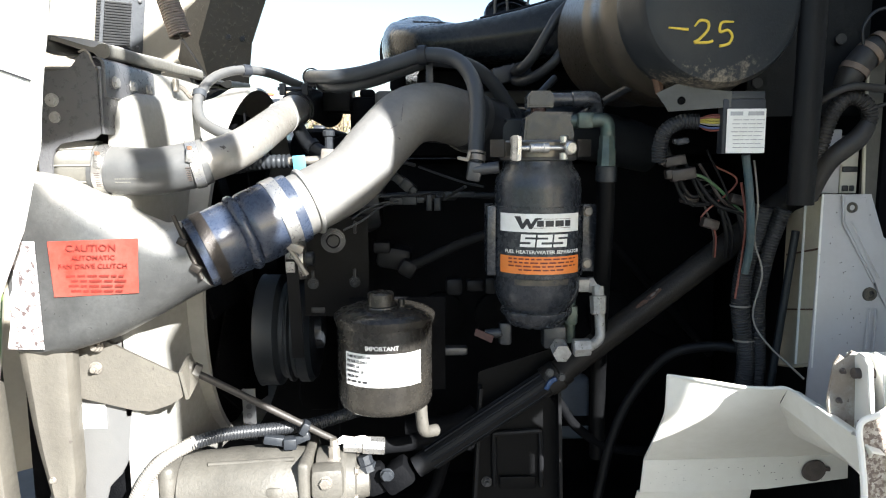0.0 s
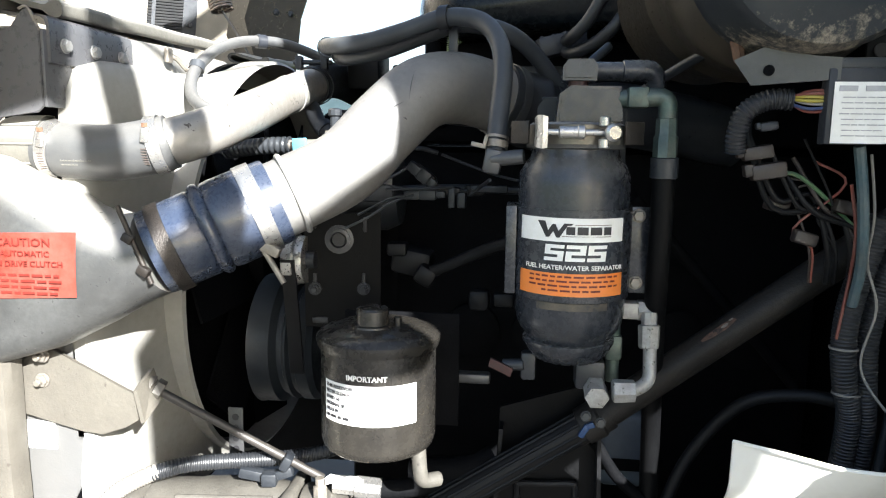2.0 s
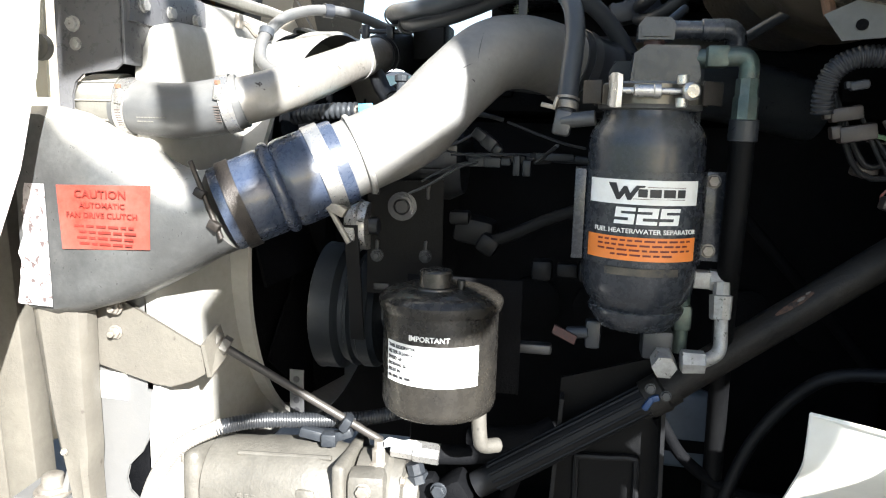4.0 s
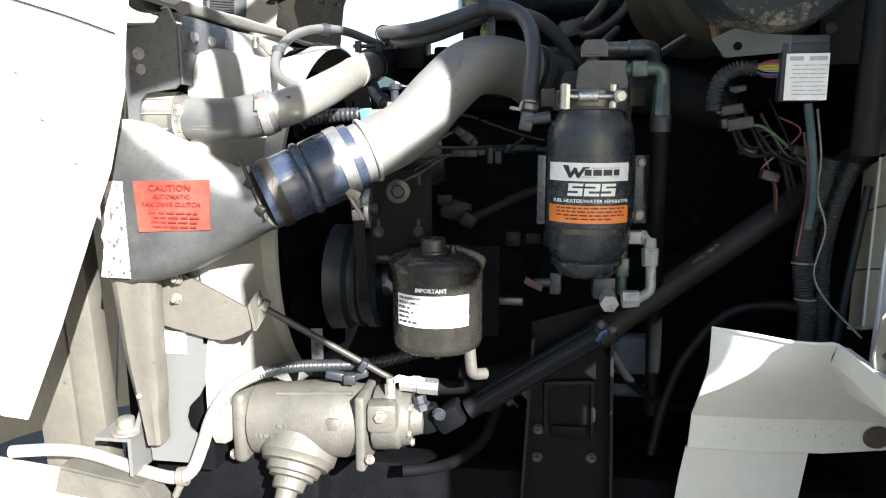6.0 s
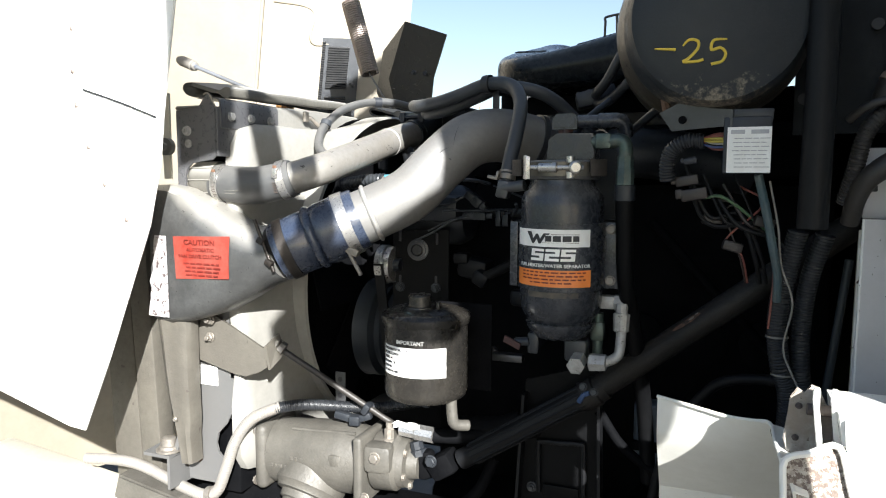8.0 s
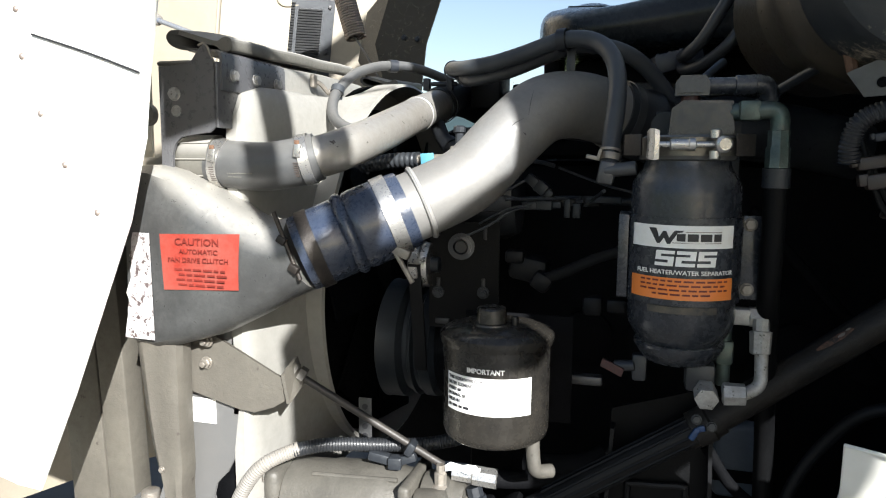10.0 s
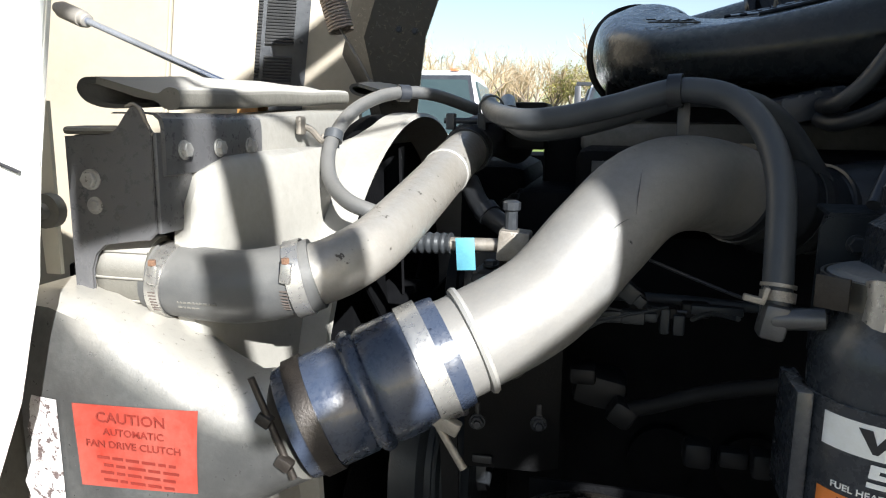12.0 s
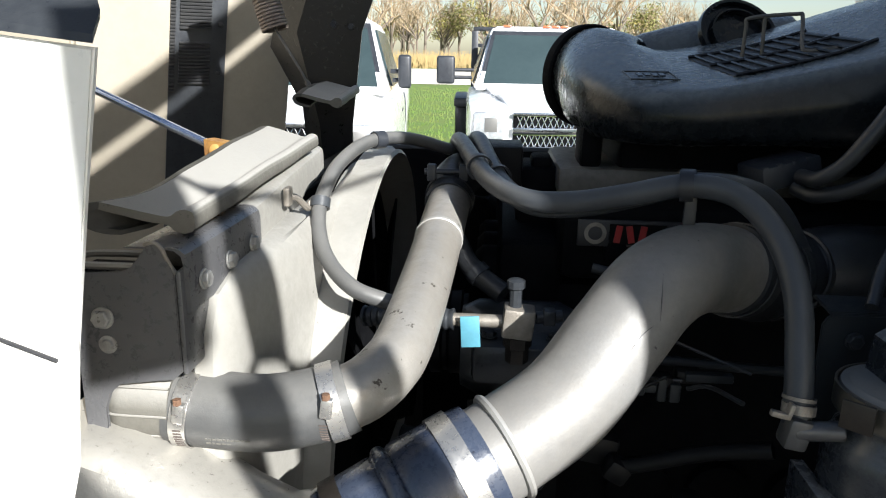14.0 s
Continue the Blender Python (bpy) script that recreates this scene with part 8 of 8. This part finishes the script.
def build_engine_wiring():
    t = thing("engine_wiring", "thin dusty sensor wires with small plugs on the engine side", "wiring")
    Y = 1.195
    for pts, r, m in (([(-0.132, Y - 0.03, 1.553), (-0.110, Y - 0.01, 1.556), (-0.085, Y, 1.570)], 0.0020, M_HOSE), ([(-0.134, Y - 0.03, 1.552), (-0.110, Y, 1.546), (-0.082, Y, 1.541), (-0.055, Y, 1.538)], 0.0014, M_HOSE),
                      ([(-0.150, Y - 0.02, 1.505), (-0.125, Y, 1.520), (-0.100, Y, 1.530), (-0.084, Y, 1.532)], 0.0017, M_HOSE), ([(-0.045, Y, 1.548), (-0.030, Y + 0.01, 1.540), (0.000, Y + 0.01, 1.540)], 0.0022, M_PLATE),
                      ([(-0.040, Y + 0.03, 1.590), (0.000, Y + 0.03, 1.575), (0.040, Y + 0.02, 1.562), (0.070, Y, 1.556)], 0.0020, M_PLATE), ([(-0.100, Y + 0.03, 1.600), (-0.070, Y + 0.03, 1.598), (-0.045, Y + 0.03, 1.592)], 0.0035, M_PLATE),
                      ([(0.004, Y, 1.535), (0.020, Y - 0.02, 1.548), (0.035, Y - 0.08, 1.560)], 0.0026, M_PLATE)):
        bm = bmesh.new()
        sweep(bm, pts, r, 8, 5)
        part("wire", bm, m, t)
    for c, q, rot in (((-0.074, Y, 1.570), (0.020, 0.016, 0.014), 38), ((-0.060, Y, 1.560), (0.018, 0.020, 0.018), 38), ((-0.049, Y, 1.551), (0.012, 0.013, 0.012), 38), ((-0.077, Y, 1.533), (0.022, 0.014, 0.012), -4), ((-0.055, Y, 1.534), (0.024, 0.016, 0.014), 0),
                      ((-0.037, Y, 1.535), (0.014, 0.012, 0.010), 0), ((-0.022, Y + 0.01, 1.530), (0.010, 0.016, 0.028), 0), ((-0.008, Y + 0.01, 1.527), (0.012, 0.018, 0.022), 0), ((0.030, Y + 0.015, 1.543), (0.052, 0.012, 0.010), 0)):
        bm = bmesh.new()
        box(bm, c, q, (0, rot, 0), 0.002)
        part("plug", bm, M_COVER, t)


build_engine_wiring()


def build_relay_box():
    t = thing("relay_box", "black ribbed plastic housing under the intake duct", "housing")
    bm = bmesh.new()
    box(bm, (0.125, 1.345, 1.757), (0.075, 0.06, 0.030), (0, -14, 12), 0.005)
    part("case", bm, M_BLACK, t)
    for k in range(4):
        bm = bmesh.new()
        box(bm, (0.100 + 0.017 * k, 1.3135 + 0.003 * k, 1.752 + 0.0042 * k), (0.006, 0.006, 0.026), (0, -14, 12), 0.001)
        part("rib", bm, M_BLACK, t)


build_relay_box()


def build_duct():
    t = thing("intake_duct", "dusty black plastic air intake duct above the engine, sky sheen painted on top", "air duct")
    MID = 1.565
    def profile(y0, z0, zc, ym, zr, y1, r=0.022):
        """Cross-section as (across, height): lower corners, far side, ridge, near shoulder, shallow crease in the near wall."""
        poly = [(y0 + 0.012, z0), (y1, z0), (y1, zr), (ym, zr), (y0 + 0.006, zc), (y0, z0 + (zc - z0) * 0.52)]
        rad = (r, r, r, r * 1.6, r * 0.8, r * 0.35)
        out = []
        for i in range(6):
            p, c, q = Vector(poly[i - 1]), Vector(poly[i]), Vector(poly[(i + 1) % 6])
            a, b = c + (p - c).normalized() * min(rad[i], (p - c).length * 0.45), c + (q - c).normalized() * min(rad[i], (q - c).length * 0.45)
            for k in range(8):
                f = k / 7
                v = a * (1 - f) ** 2 + c * 2 * f * (1 - f) + b * f * f
                out.append((v.x - MID, v.y))
        return out
    def mouth(w, h, zc):
        angles = []
        for a0, a1 in ((-155, -115), (-65, -25), (20, 62), (75, 118), (128, 160), (168, 195)):
            angles += [a0 + (a1 - a0) * k / 7 for k in range(8)]
        return [(w * math.cos(radians(a)), zc + h * math.sin(radians(a))) for a in angles]
    def mix(p, q, f):
        return [(a[0] + (b[0] - a[0]) * f, a[1] + (b[1] - a[1]) * f) for a, b in zip(p, q)]
    rows = [(0.0, 1.337, 1.780, 1.844, 1.65, 1.902, 1.77, 0.026), (0.03, 1.336, 1.780, 1.848, 1.66, 1.900, 1.78, 0.024), (0.06, 1.336, 1.782, 1.853, 1.67, 1.899, 1.80, 0.022), (0.10, 1.336, 1.783, 1.861, 1.67, 1.905, 1.80, 0.022), (0.15, 1.333, 1.784, 1.872, 1.66, 1.914, 1.79, 0.022), (0.214, 1.320, 1.784, 1.888, 1.64, 1.931, 1.77, 0.022), (0.30, 1.300, 1.790, 1.925, 1.60, 1.962, 1.73, 0.022), (0.58, 1.30, 1.85, 2.02, 1.55, 2.05, 1.70, 0.022)]
    nose = profile(1.342, 1.779, 1.842, 1.62, 1.908, 1.75, 0.040)
    round_ = mouth(0.084, 0.083, 1.853)
    turns = [(round_, -0.052, 1.800, -60), (round_, -0.048, 1.770, -58), (mix(round_, nose, 0.10), -0.044, 1.730, -52), (mix(round_, nose, 0.28), -0.040, 1.685, -43), (mix(round_, nose, 0.52), -0.033, 1.640, -32), (mix(round_, nose, 0.76), -0.027, 1.605, -22), (mix(round_, nose, 0.93), -0.020, 1.580, -13), (nose, -0.010, MID, -6)]
    bm = bmesh.new()
    loft = []
    for prof, cx, cy, ang in turns:
        nx, ny = -math.sin(radians(ang)), math.cos(radians(ang))
        loft.append([bm.verts.new((cx + nx * u, cy + ny * u, z)) for u, z in prof])
    for x, *v in rows[1:]:
        loft.append([bm.verts.new((x, MID + u, z)) for u, z in profile(*v)])
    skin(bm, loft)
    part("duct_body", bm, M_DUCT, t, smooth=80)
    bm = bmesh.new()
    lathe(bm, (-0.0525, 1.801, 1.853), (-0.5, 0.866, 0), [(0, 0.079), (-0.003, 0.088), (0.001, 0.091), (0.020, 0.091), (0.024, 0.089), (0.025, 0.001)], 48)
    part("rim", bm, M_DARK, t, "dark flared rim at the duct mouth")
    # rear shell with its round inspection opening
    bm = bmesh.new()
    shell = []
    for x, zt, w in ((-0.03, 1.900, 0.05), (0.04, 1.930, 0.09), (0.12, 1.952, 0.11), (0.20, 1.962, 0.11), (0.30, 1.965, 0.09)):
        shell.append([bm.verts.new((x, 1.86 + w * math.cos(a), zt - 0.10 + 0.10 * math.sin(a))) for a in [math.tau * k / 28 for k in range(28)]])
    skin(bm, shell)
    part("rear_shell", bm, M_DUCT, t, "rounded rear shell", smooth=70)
    for r0, r1, dy in ((0.060, 0.068, 0.0), (0.044, 0.049, -0.004)):
        bm = bmesh.new()
        lathe_open(bm, (0.175, 1.735 + dy, 1.925), (0.15, -0.8, 0.55), [(0, r0), (0, r1), (0.010, r1 - 0.002), (0.010, r0)], 36)
        part("opening_rim", bm, M_GLOSS, t)
    bm = bmesh.new()
    lathe(bm, (0.175, 1.737, 1.923), (0.15, -0.8, 0.55), [(0, 0.062), (0.004, 0.060), (0.005, 0.001)], 32)
    part("opening_cover", bm, M_GLOSS, t)
    def lid(x, y, h=0.0):
        """A point on the sloping upper face of the duct."""
        for p, q in zip(rows, rows[1:]):
            if p[0] <= x <= q[0]:
                f = (x - p[0]) / (q[0] - p[0])
                y0, zc, ym, zr = [p[i] + (q[i] - p[i]) * f for i in (1, 3, 4, 5)]
                return (x, y, zc + (zr - zc) * (y - y0 - 0.006) / (ym - y0 - 0.006) + h)
    def left(y):
        return 0.060 + (1.57 - y) * 0.10
    # black sheet laid on the upper face, painting a recess's shade
    bm = bmesh.new()
    strip(bm, [[lid(left(y) + 0.018 * k, y, 0.0006) for k in range(10)] for y in (1.40, 1.45, 1.51, 1.57)], 0.0006, (0, 0, 1))
    part("grille_shade", bm, M_INK, t, "flat black sheet painting the recess shade under the grille")
    for k in range(9):
        bm = bmesh.new()
        sweep(bm, [lid(left(1.40) + 0.009 + 0.018 * k, 1.40, 0.003), lid(left(1.57) + 0.009 + 0.018 * k, 1.57, 0.003)], 0.0022, 6, 1)
        part("grille_slat", bm, M_GLOSS, t)
    for y in (1.398, 1.485, 1.572):
        bm = bmesh.new()
        sweep(bm, [lid(left(y) + 0.0405 * k, y, 0.003) for k in range(5)], 0.0026, 6, 1)
        part("grille_frame", bm, M_GLOSS, t)
    for pts in ([(0.114, 1.50, 1.884), (0.115, 1.50, 1.928), (0.119, 1.50, 1.940), (0.178, 1.50, 1.946), (0.185, 1.495, 1.942), (0.176, 1.46, 1.904), (0.182, 1.45, 1.898), (0.210, 1.43, 1.902)], [(0.140, 1.50, 1.890), (0.138, 1.50, 1.942)]):
        bm = bmesh.new()
        sweep(bm, pts, 0.0026, 8, 4)
        part("bail", bm, M_LOOMGREY, t, "bent wire bail")
    # moulded pad with raised border and unreadable mark
    m = Matrix.Translation((-0.022, 1.420, 1.8640)) @ pose(0, 0, 0, 12.5, 0, 8)
    bm = bmesh.new()
    for c, q in (((0, 0.020, 0), (0.062, 0.002, 0.002)), ((0, -0.020, 0), (0.062, 0.002, 0.002)), ((-0.031, 0, 0), (0.002, 0.042, 0.002)), ((0.031, 0, 0), (0.002, 0.042, 0.002))):
        box(bm, c, q, (0, 0, 0), 0.0005, 1, m)
    part("pad_border", bm, M_DUCT, t)
    bm = bmesh.new()
    for k in range(4):
        box(bm, (-0.015 + 0.010 * k, 0.002 * (k % 2), 0.0005), (0.007, 0.014, 0.002), (0, 0, 0), 0.0005, 1, m)
    part("pad_mark", bm, M_GLOSS, t)
    bm = bmesh.new()
    box(bm, (-0.085, 1.50, 1.765), (0.03, 0.08, 0.06), bevel=0.008)
    part("foot", bm, M_DARK, t)


build_duct()


# ---- parked pickups ----


def build_pickup(m, label, flatbed):
    t = thing("pickup_truck", label, "pickup truck", "parked white pickups")
    bm = bmesh.new()
    def section(y, hw, z0, z1, p=7):
        rg = []
        for k in range(28):
            a = math.tau * k / 28
            c, s = math.cos(a), math.sin(a)
            q = (abs(c) ** p + abs(s) ** p) ** (-1 / p)
            rg.append(bm.verts.new((hw * c * q, y, (z0 + z1) / 2 + (z1 - z0) / 2 * s * q)))
        return rg
    skin(bm, [section(*r) for r in ((0.02, 0.90, 0.55, 1.16), (0.06, 0.96, 0.50, 1.20), (0.3, 0.99, 0.48, 1.235), (0.9, 1.0, 0.48, 1.27), (1.45, 1.0, 0.48, 1.32), (3.7, 1.0, 0.48, 1.32))])
    part("body", bm, M_PKWHITE, t)
    bm = bmesh.new()
    lo, hi = [(-0.93, 1.30), (0.93, 1.30), (0.96, 3.68), (-0.96, 3.68)], [(-0.74, 2.00), (0.74, 2.00), (0.76, 3.50), (-0.76, 3.50)]
    mid = [(-0.70, 2.15), (0.70, 2.15), (0.70, 3.40), (-0.70, 3.40)]
    skin(bm, [[bm.verts.new((x, y, z)) for x, y in r] for r, z in ((lo, 1.30), (hi, 1.93), (mid, 1.99))])
    bmesh.ops.bevel(bm, geom=list(bm.edges), offset=0.03, segments=2, affect="EDGES")
    part("cab", bm, M_PKWHITE, t)
    bm = bmesh.new()
    sheet(bm, [(-0.83, 1.385, 1.36), (0.83, 1.385, 1.36), (0.69, 1.93, 1.90), (-0.69, 1.93, 1.90)], (0, -0.75, 0.66), 0.014)
    part("windshield", bm, M_GLASS, t)
    bm = bmesh.new()
    sheet(bm, [(-0.88, 1.372, 1.335), (0.88, 1.372, 1.335), (0.725, 1.945, 1.925), (-0.725, 1.945, 1.925)], (0, -0.75, 0.66), 0.008)
    part("windshield_seal", bm, M_BLACK, t, "black rubber windshield surround")
    for sx in (-1, 1):
        bm = bmesh.new()
        sweep(bm, [(sx * 0.60, 0.10, 1.185), (sx * 0.66, 0.5, 1.262), (sx * 0.72, 0.95, 1.285), (sx * 0.78, 1.38, 1.325)], 0.022, 10, 5)
        part("hood_crease", bm, M_PKWHITE, t)
    for sx in (-1, 1):
        for ya, yb in ((1.75, 2.5), (2.6, 3.45)):
            bm = bmesh.new()
            k = 0.33
            sheet(bm, [(sx * 0.927, ya, 1.36), (sx * 0.945, yb, 1.36), (sx * 0.775, yb - 0.06, 1.87), (sx * 0.765, max(ya, 2.0), 1.87), (sx * 0.84, max(ya, 1.85), 1.62)], (sx, 0, 0.3), 0.016)
            part("side_window", bm, M_GLASS, t)
        bm = bmesh.new()
        mx = 1.24 if flatbed else 1.06
        box(bm, (sx * mx, 1.62, 1.50), (0.20 if flatbed else 0.12, 0.10, 0.30), bevel=0.03, seg=3)
        rod(bm, (sx * 0.95, 1.66, 1.42), (sx * mx, 1.64, 1.42), 0.02)
        rod(bm, (sx * 0.93, 1.66, 1.50), (sx * mx, 1.64, 1.50), 0.02)
        part("mirror", bm, M_BLACK, t)
        bm = bmesh.new()
        box(bm, (sx * 0.80, 0.03, 1.04), (0.28, 0.06, 0.24), (0, 0, sx * 6), 0.02)
        hl = part("headlight", bm, M_LAMP, t)
        bm = bmesh.new()
        box(bm, (sx * 0.78, 0.004, 1.05), (0.12, 0.02, 0.13), (0, 0, sx * 6), 0.015)
        part("reflector", bm, M_RAIL, hl)
        for y in (0.95, 4.6):
            bm = bmesh.new()
            lathe(bm, (sx * 0.72, y, 0.40), (sx, 0, 0), [(0, 0.25), (0.01, 0.37), (0.04, 0.40), (0.22, 0.40), (0.27, 0.37), (0.28, 0.24)], 36)
            wh = part("wheel", bm, M_RUBBER, t)
            bm = bmesh.new()
            lathe(bm, (sx * 0.97, y, 0.40), (sx, 0, 0), [(0, 0.23), (0.02, 0.22), (0.025, 0.10), (0.04, 0.08), (0.05, 0.02)], 28)
            part("rim", bm, M_CHROMEP, wh)
        bm = bmesh.new()
        box(bm, (sx * 1.005, 2.75, 1.08), (0.01, 0.14, 0.03), bevel=0.004)
        part("door_handle", bm, M_BLACK, t)
    bm = bmesh.new()
    box(bm, (0, 0.015, 1.00), (1.16, 0.05, 0.30), bevel=0.02)
    g = part("grille", bm, M_DARK, t)
    bm = bmesh.new()
    for z in (1.15, 1.00, 0.85):
        box(bm, (0, -0.018, z), (1.18, 0.03, 0.035 if z != 1.0 else 0.07), bevel=0.008)
    part("chrome_bar", bm, M_CHROMEP, g)
    for row in ((0.860, 0.975), (1.025, 1.14)):
        bm = bmesh.new()
        for k in range(20):
            x = -0.55 + 0.055 * k
            rod(bm, (x, -0.008, row[0]), (x + 0.055, -0.008, row[1]), 0.005, None, 6)
            rod(bm, (x + 0.055, -0.008, row[0]), (x, -0.008, row[1]), 0.005, None, 6)
        part("wire_mesh", bm, M_CHROMEP, g)
    bm = bmesh.new()
    box(bm, (0, -0.04, 0.66), (1.96, 0.16, 0.24), bevel=0.03, seg=3)
    part("bumper", bm, M_CHROMEP, t)
    for x in (-0.55, -0.1, 0.0, 0.1, 0.55):
        bm = bmesh.new()
        box(bm, (x, 2.10, 1.99), (0.09, 0.05, 0.025), bevel=0.01)
        part("marker_lamp", bm, M_AMBER, t)
    bm = bmesh.new()
    if flatbed:
        box(bm, (0, 4.75, 1.02), (2.35, 2.0, 0.12), bevel=0.02)
        for sx in (-1, 1):
            box(bm, (sx * 1.05, 4.6, 0.70), (0.22, 1.3, 0.55), bevel=0.05)
        part("flatbed", bm, M_BLACK, t)
        bm = bmesh.new()
        box(bm, (0, 3.80, 2.02), (1.85, 0.05, 0.05), bevel=0.01)
        rk = part("headache_rack", bm, M_BLACK, t)
        for sx in (-1, 1):
            bm = bmesh.new()
            box(bm, (sx * 0.90, 3.80, 1.53), (0.09, 0.06, 0.93), bevel=0.01)
            part("post", bm, M_BLACK, rk)
        for z in (1.35, 1.5, 1.65, 1.8):
            bm = bmesh.new()
            box(bm, (0, 3.80, z), (1.71, 0.05, 0.05), bevel=0.01)
            part("bar", bm, M_BLACK, rk)
    else:
        box(bm, (0, 4.75, 0.95), (2.0, 2.0, 0.74), bevel=0.05)
        part("cargo_bed", bm, M_PKWHITE, t)
    t.matrix_world = m


build_pickup(pose(0.47, 6.95, GROUND, 0, 0, 3), "white pickup with chrome mesh grille and black flatbed on the grass", True)
build_pickup(pose(-2.00, 5.36, GROUND, 0, 0, 6), "white crew-cab pickup with black towing mirrors on the grass", False)


# ---- far weeds and trees ----


def build_tree(seed, height, leafy):
    rnd = random.Random(seed)
    t = thing("tree", "bare late-autumn tree with grey-brown branches" if not leafy else "autumn tree with thinning yellow-green leaves", "tree", "far tree line")
    segs, tips = [], []
    def grow(p, d, L, r, lev):
        q = p + d * L
        segs.append((p, q, r, r * 0.68, lev))
        if lev >= 4:
            tips.append(q)
            return
        for k in range(3 if lev else 5):
            nd = (d + V(rnd.uniform(-0.9, 0.9), rnd.uniform(-0.9, 0.9), rnd.uniform(-0.15, 0.6))).normalized()
            grow(p.lerp(q, rnd.uniform(0.55, 1.0)), nd, L * rnd.uniform(0.55, 0.8), r * 0.6, lev + 1)
    grow(V(0, 0, 0), V(rnd.uniform(-0.06, 0.06), rnd.uniform(-0.06, 0.06), 1).normalized(), height * 0.36, height * 0.02, 0)
    for name, lo, hi, m in (("trunk", 0, 1, M_BARK), ("crown", 2, 4, M_TWIG)):
        bm = bmesh.new()
        for p, q, r0, r1, lev in segs:
            if lo <= lev <= hi:
                d, u, v = basis_of(q - p)
                n = 6 if lev < 2 else 3
                skin(bm, [ring(bm, p, u, v, max(r0, 0.012), None, n), ring(bm, q, u, v, max(r1, 0.009), None, n)], False)
        if name == "crown":
            for p in tips:
                for k in range(5):
                    c = p + V(rnd.gauss(0, 0.3), rnd.gauss(0, 0.3), rnd.gauss(0.1, 0.3))
                    d = V(rnd.uniform(-1, 1), rnd.uniform(-1, 1), rnd.uniform(-0.2, 1)).normalized()
                    _, u, v = basis_of(d)
                    w = rnd.uniform(0.010, 0.02)
                    e = c + d * rnd.uniform(0.3, 0.7)
                    bm.faces.new([bm.verts.new(x) for x in (c - u * w, c + u * w, e)])
        part(name, bm, m, t, smooth=0)
    if leafy:
        bm = bmesh.new()
        for p in tips:
            for k in range(9):
                c = p + V(rnd.gauss(0, 0.45), rnd.gauss(0, 0.45), rnd.gauss(0, 0.4))
                u, v = V(rnd.uniform(-1, 1), rnd.uniform(-1, 1), rnd.uniform(-1, 1)), V(rnd.uniform(-1, 1), rnd.uniform(-1, 1), rnd.uniform(-1, 1))
                bm.faces.new([bm.verts.new(c + x * 0.11) for x in (u, v, -u, -v)])
        part("leaves", bm, M_LEAF, t, smooth=0)
    return t


def build_background():
    rnd = random.Random(21)
    kinds = [build_tree(1, 11, False), build_tree(2, 9, False), build_tree(3, 8, True), build_tree(4, 12, False)]
    first = [(-14.5, 80), (-7.5, 84), (-2.5, 80), (3.5, 86)]
    for k, (x, y) in zip(kinds, first):
        k.matrix_world = pose(x, y, 1.1, 0, 0, rnd.uniform(0, 360))
    for i in range(80):
        x, y = rnd.uniform(-48, 26), rnd.uniform(80, 125)
        m = pose(x, y, 1.1, 0, 0, rnd.uniform(0, 360)) @ Matrix.Scale(rnd.uniform(0.9, 1.7), 4)
        c = copy_thing(kinds[rnd.choice((0, 1, 1, 2, 3))], m)
        c.scale = (1, 1, 1)
    bm = bmesh.new()
    for i in range(9000):
        x, y = rnd.uniform(-30, 16), rnd.uniform(65, 76)
        z = GROUND + 0.55 + 0.012 * (y - 64) * 2
        h = rnd.uniform(0.7, 1.7)
        w = rnd.uniform(0.02, 0.05)
        dx = rnd.uniform(-0.3, 0.3)
        bm.faces.new([bm.verts.new(p) for p in ((x - w, y, z), (x + w, y, z), (x + dx, y + rnd.uniform(-0.2, 0.2), z + h))])
    tagged(part("reeds", bm, M_REED, smooth=0), "tall dry tan reeds along the far field edge", "reeds", kind="stuff")
    bm = bmesh.new()
    for i in range(9000):
        x, y = rnd.uniform(-7, 2), 10.5 + 30 * rnd.random() ** 2
        h = rnd.uniform(0.03, 0.09)
        bm.faces.new([bm.verts.new(p) for p in ((x - 0.012, y, GROUND), (x + 0.012, y, GROUND), (x + rnd.uniform(-0.04, 0.04), y + rnd.uniform(-0.04, 0.04), GROUND + h))])
    tagged(part("grass_blades", bm, M_GRASS, smooth=0), "short green grass blades on the lawn", "grass", kind="stuff")


build_background()
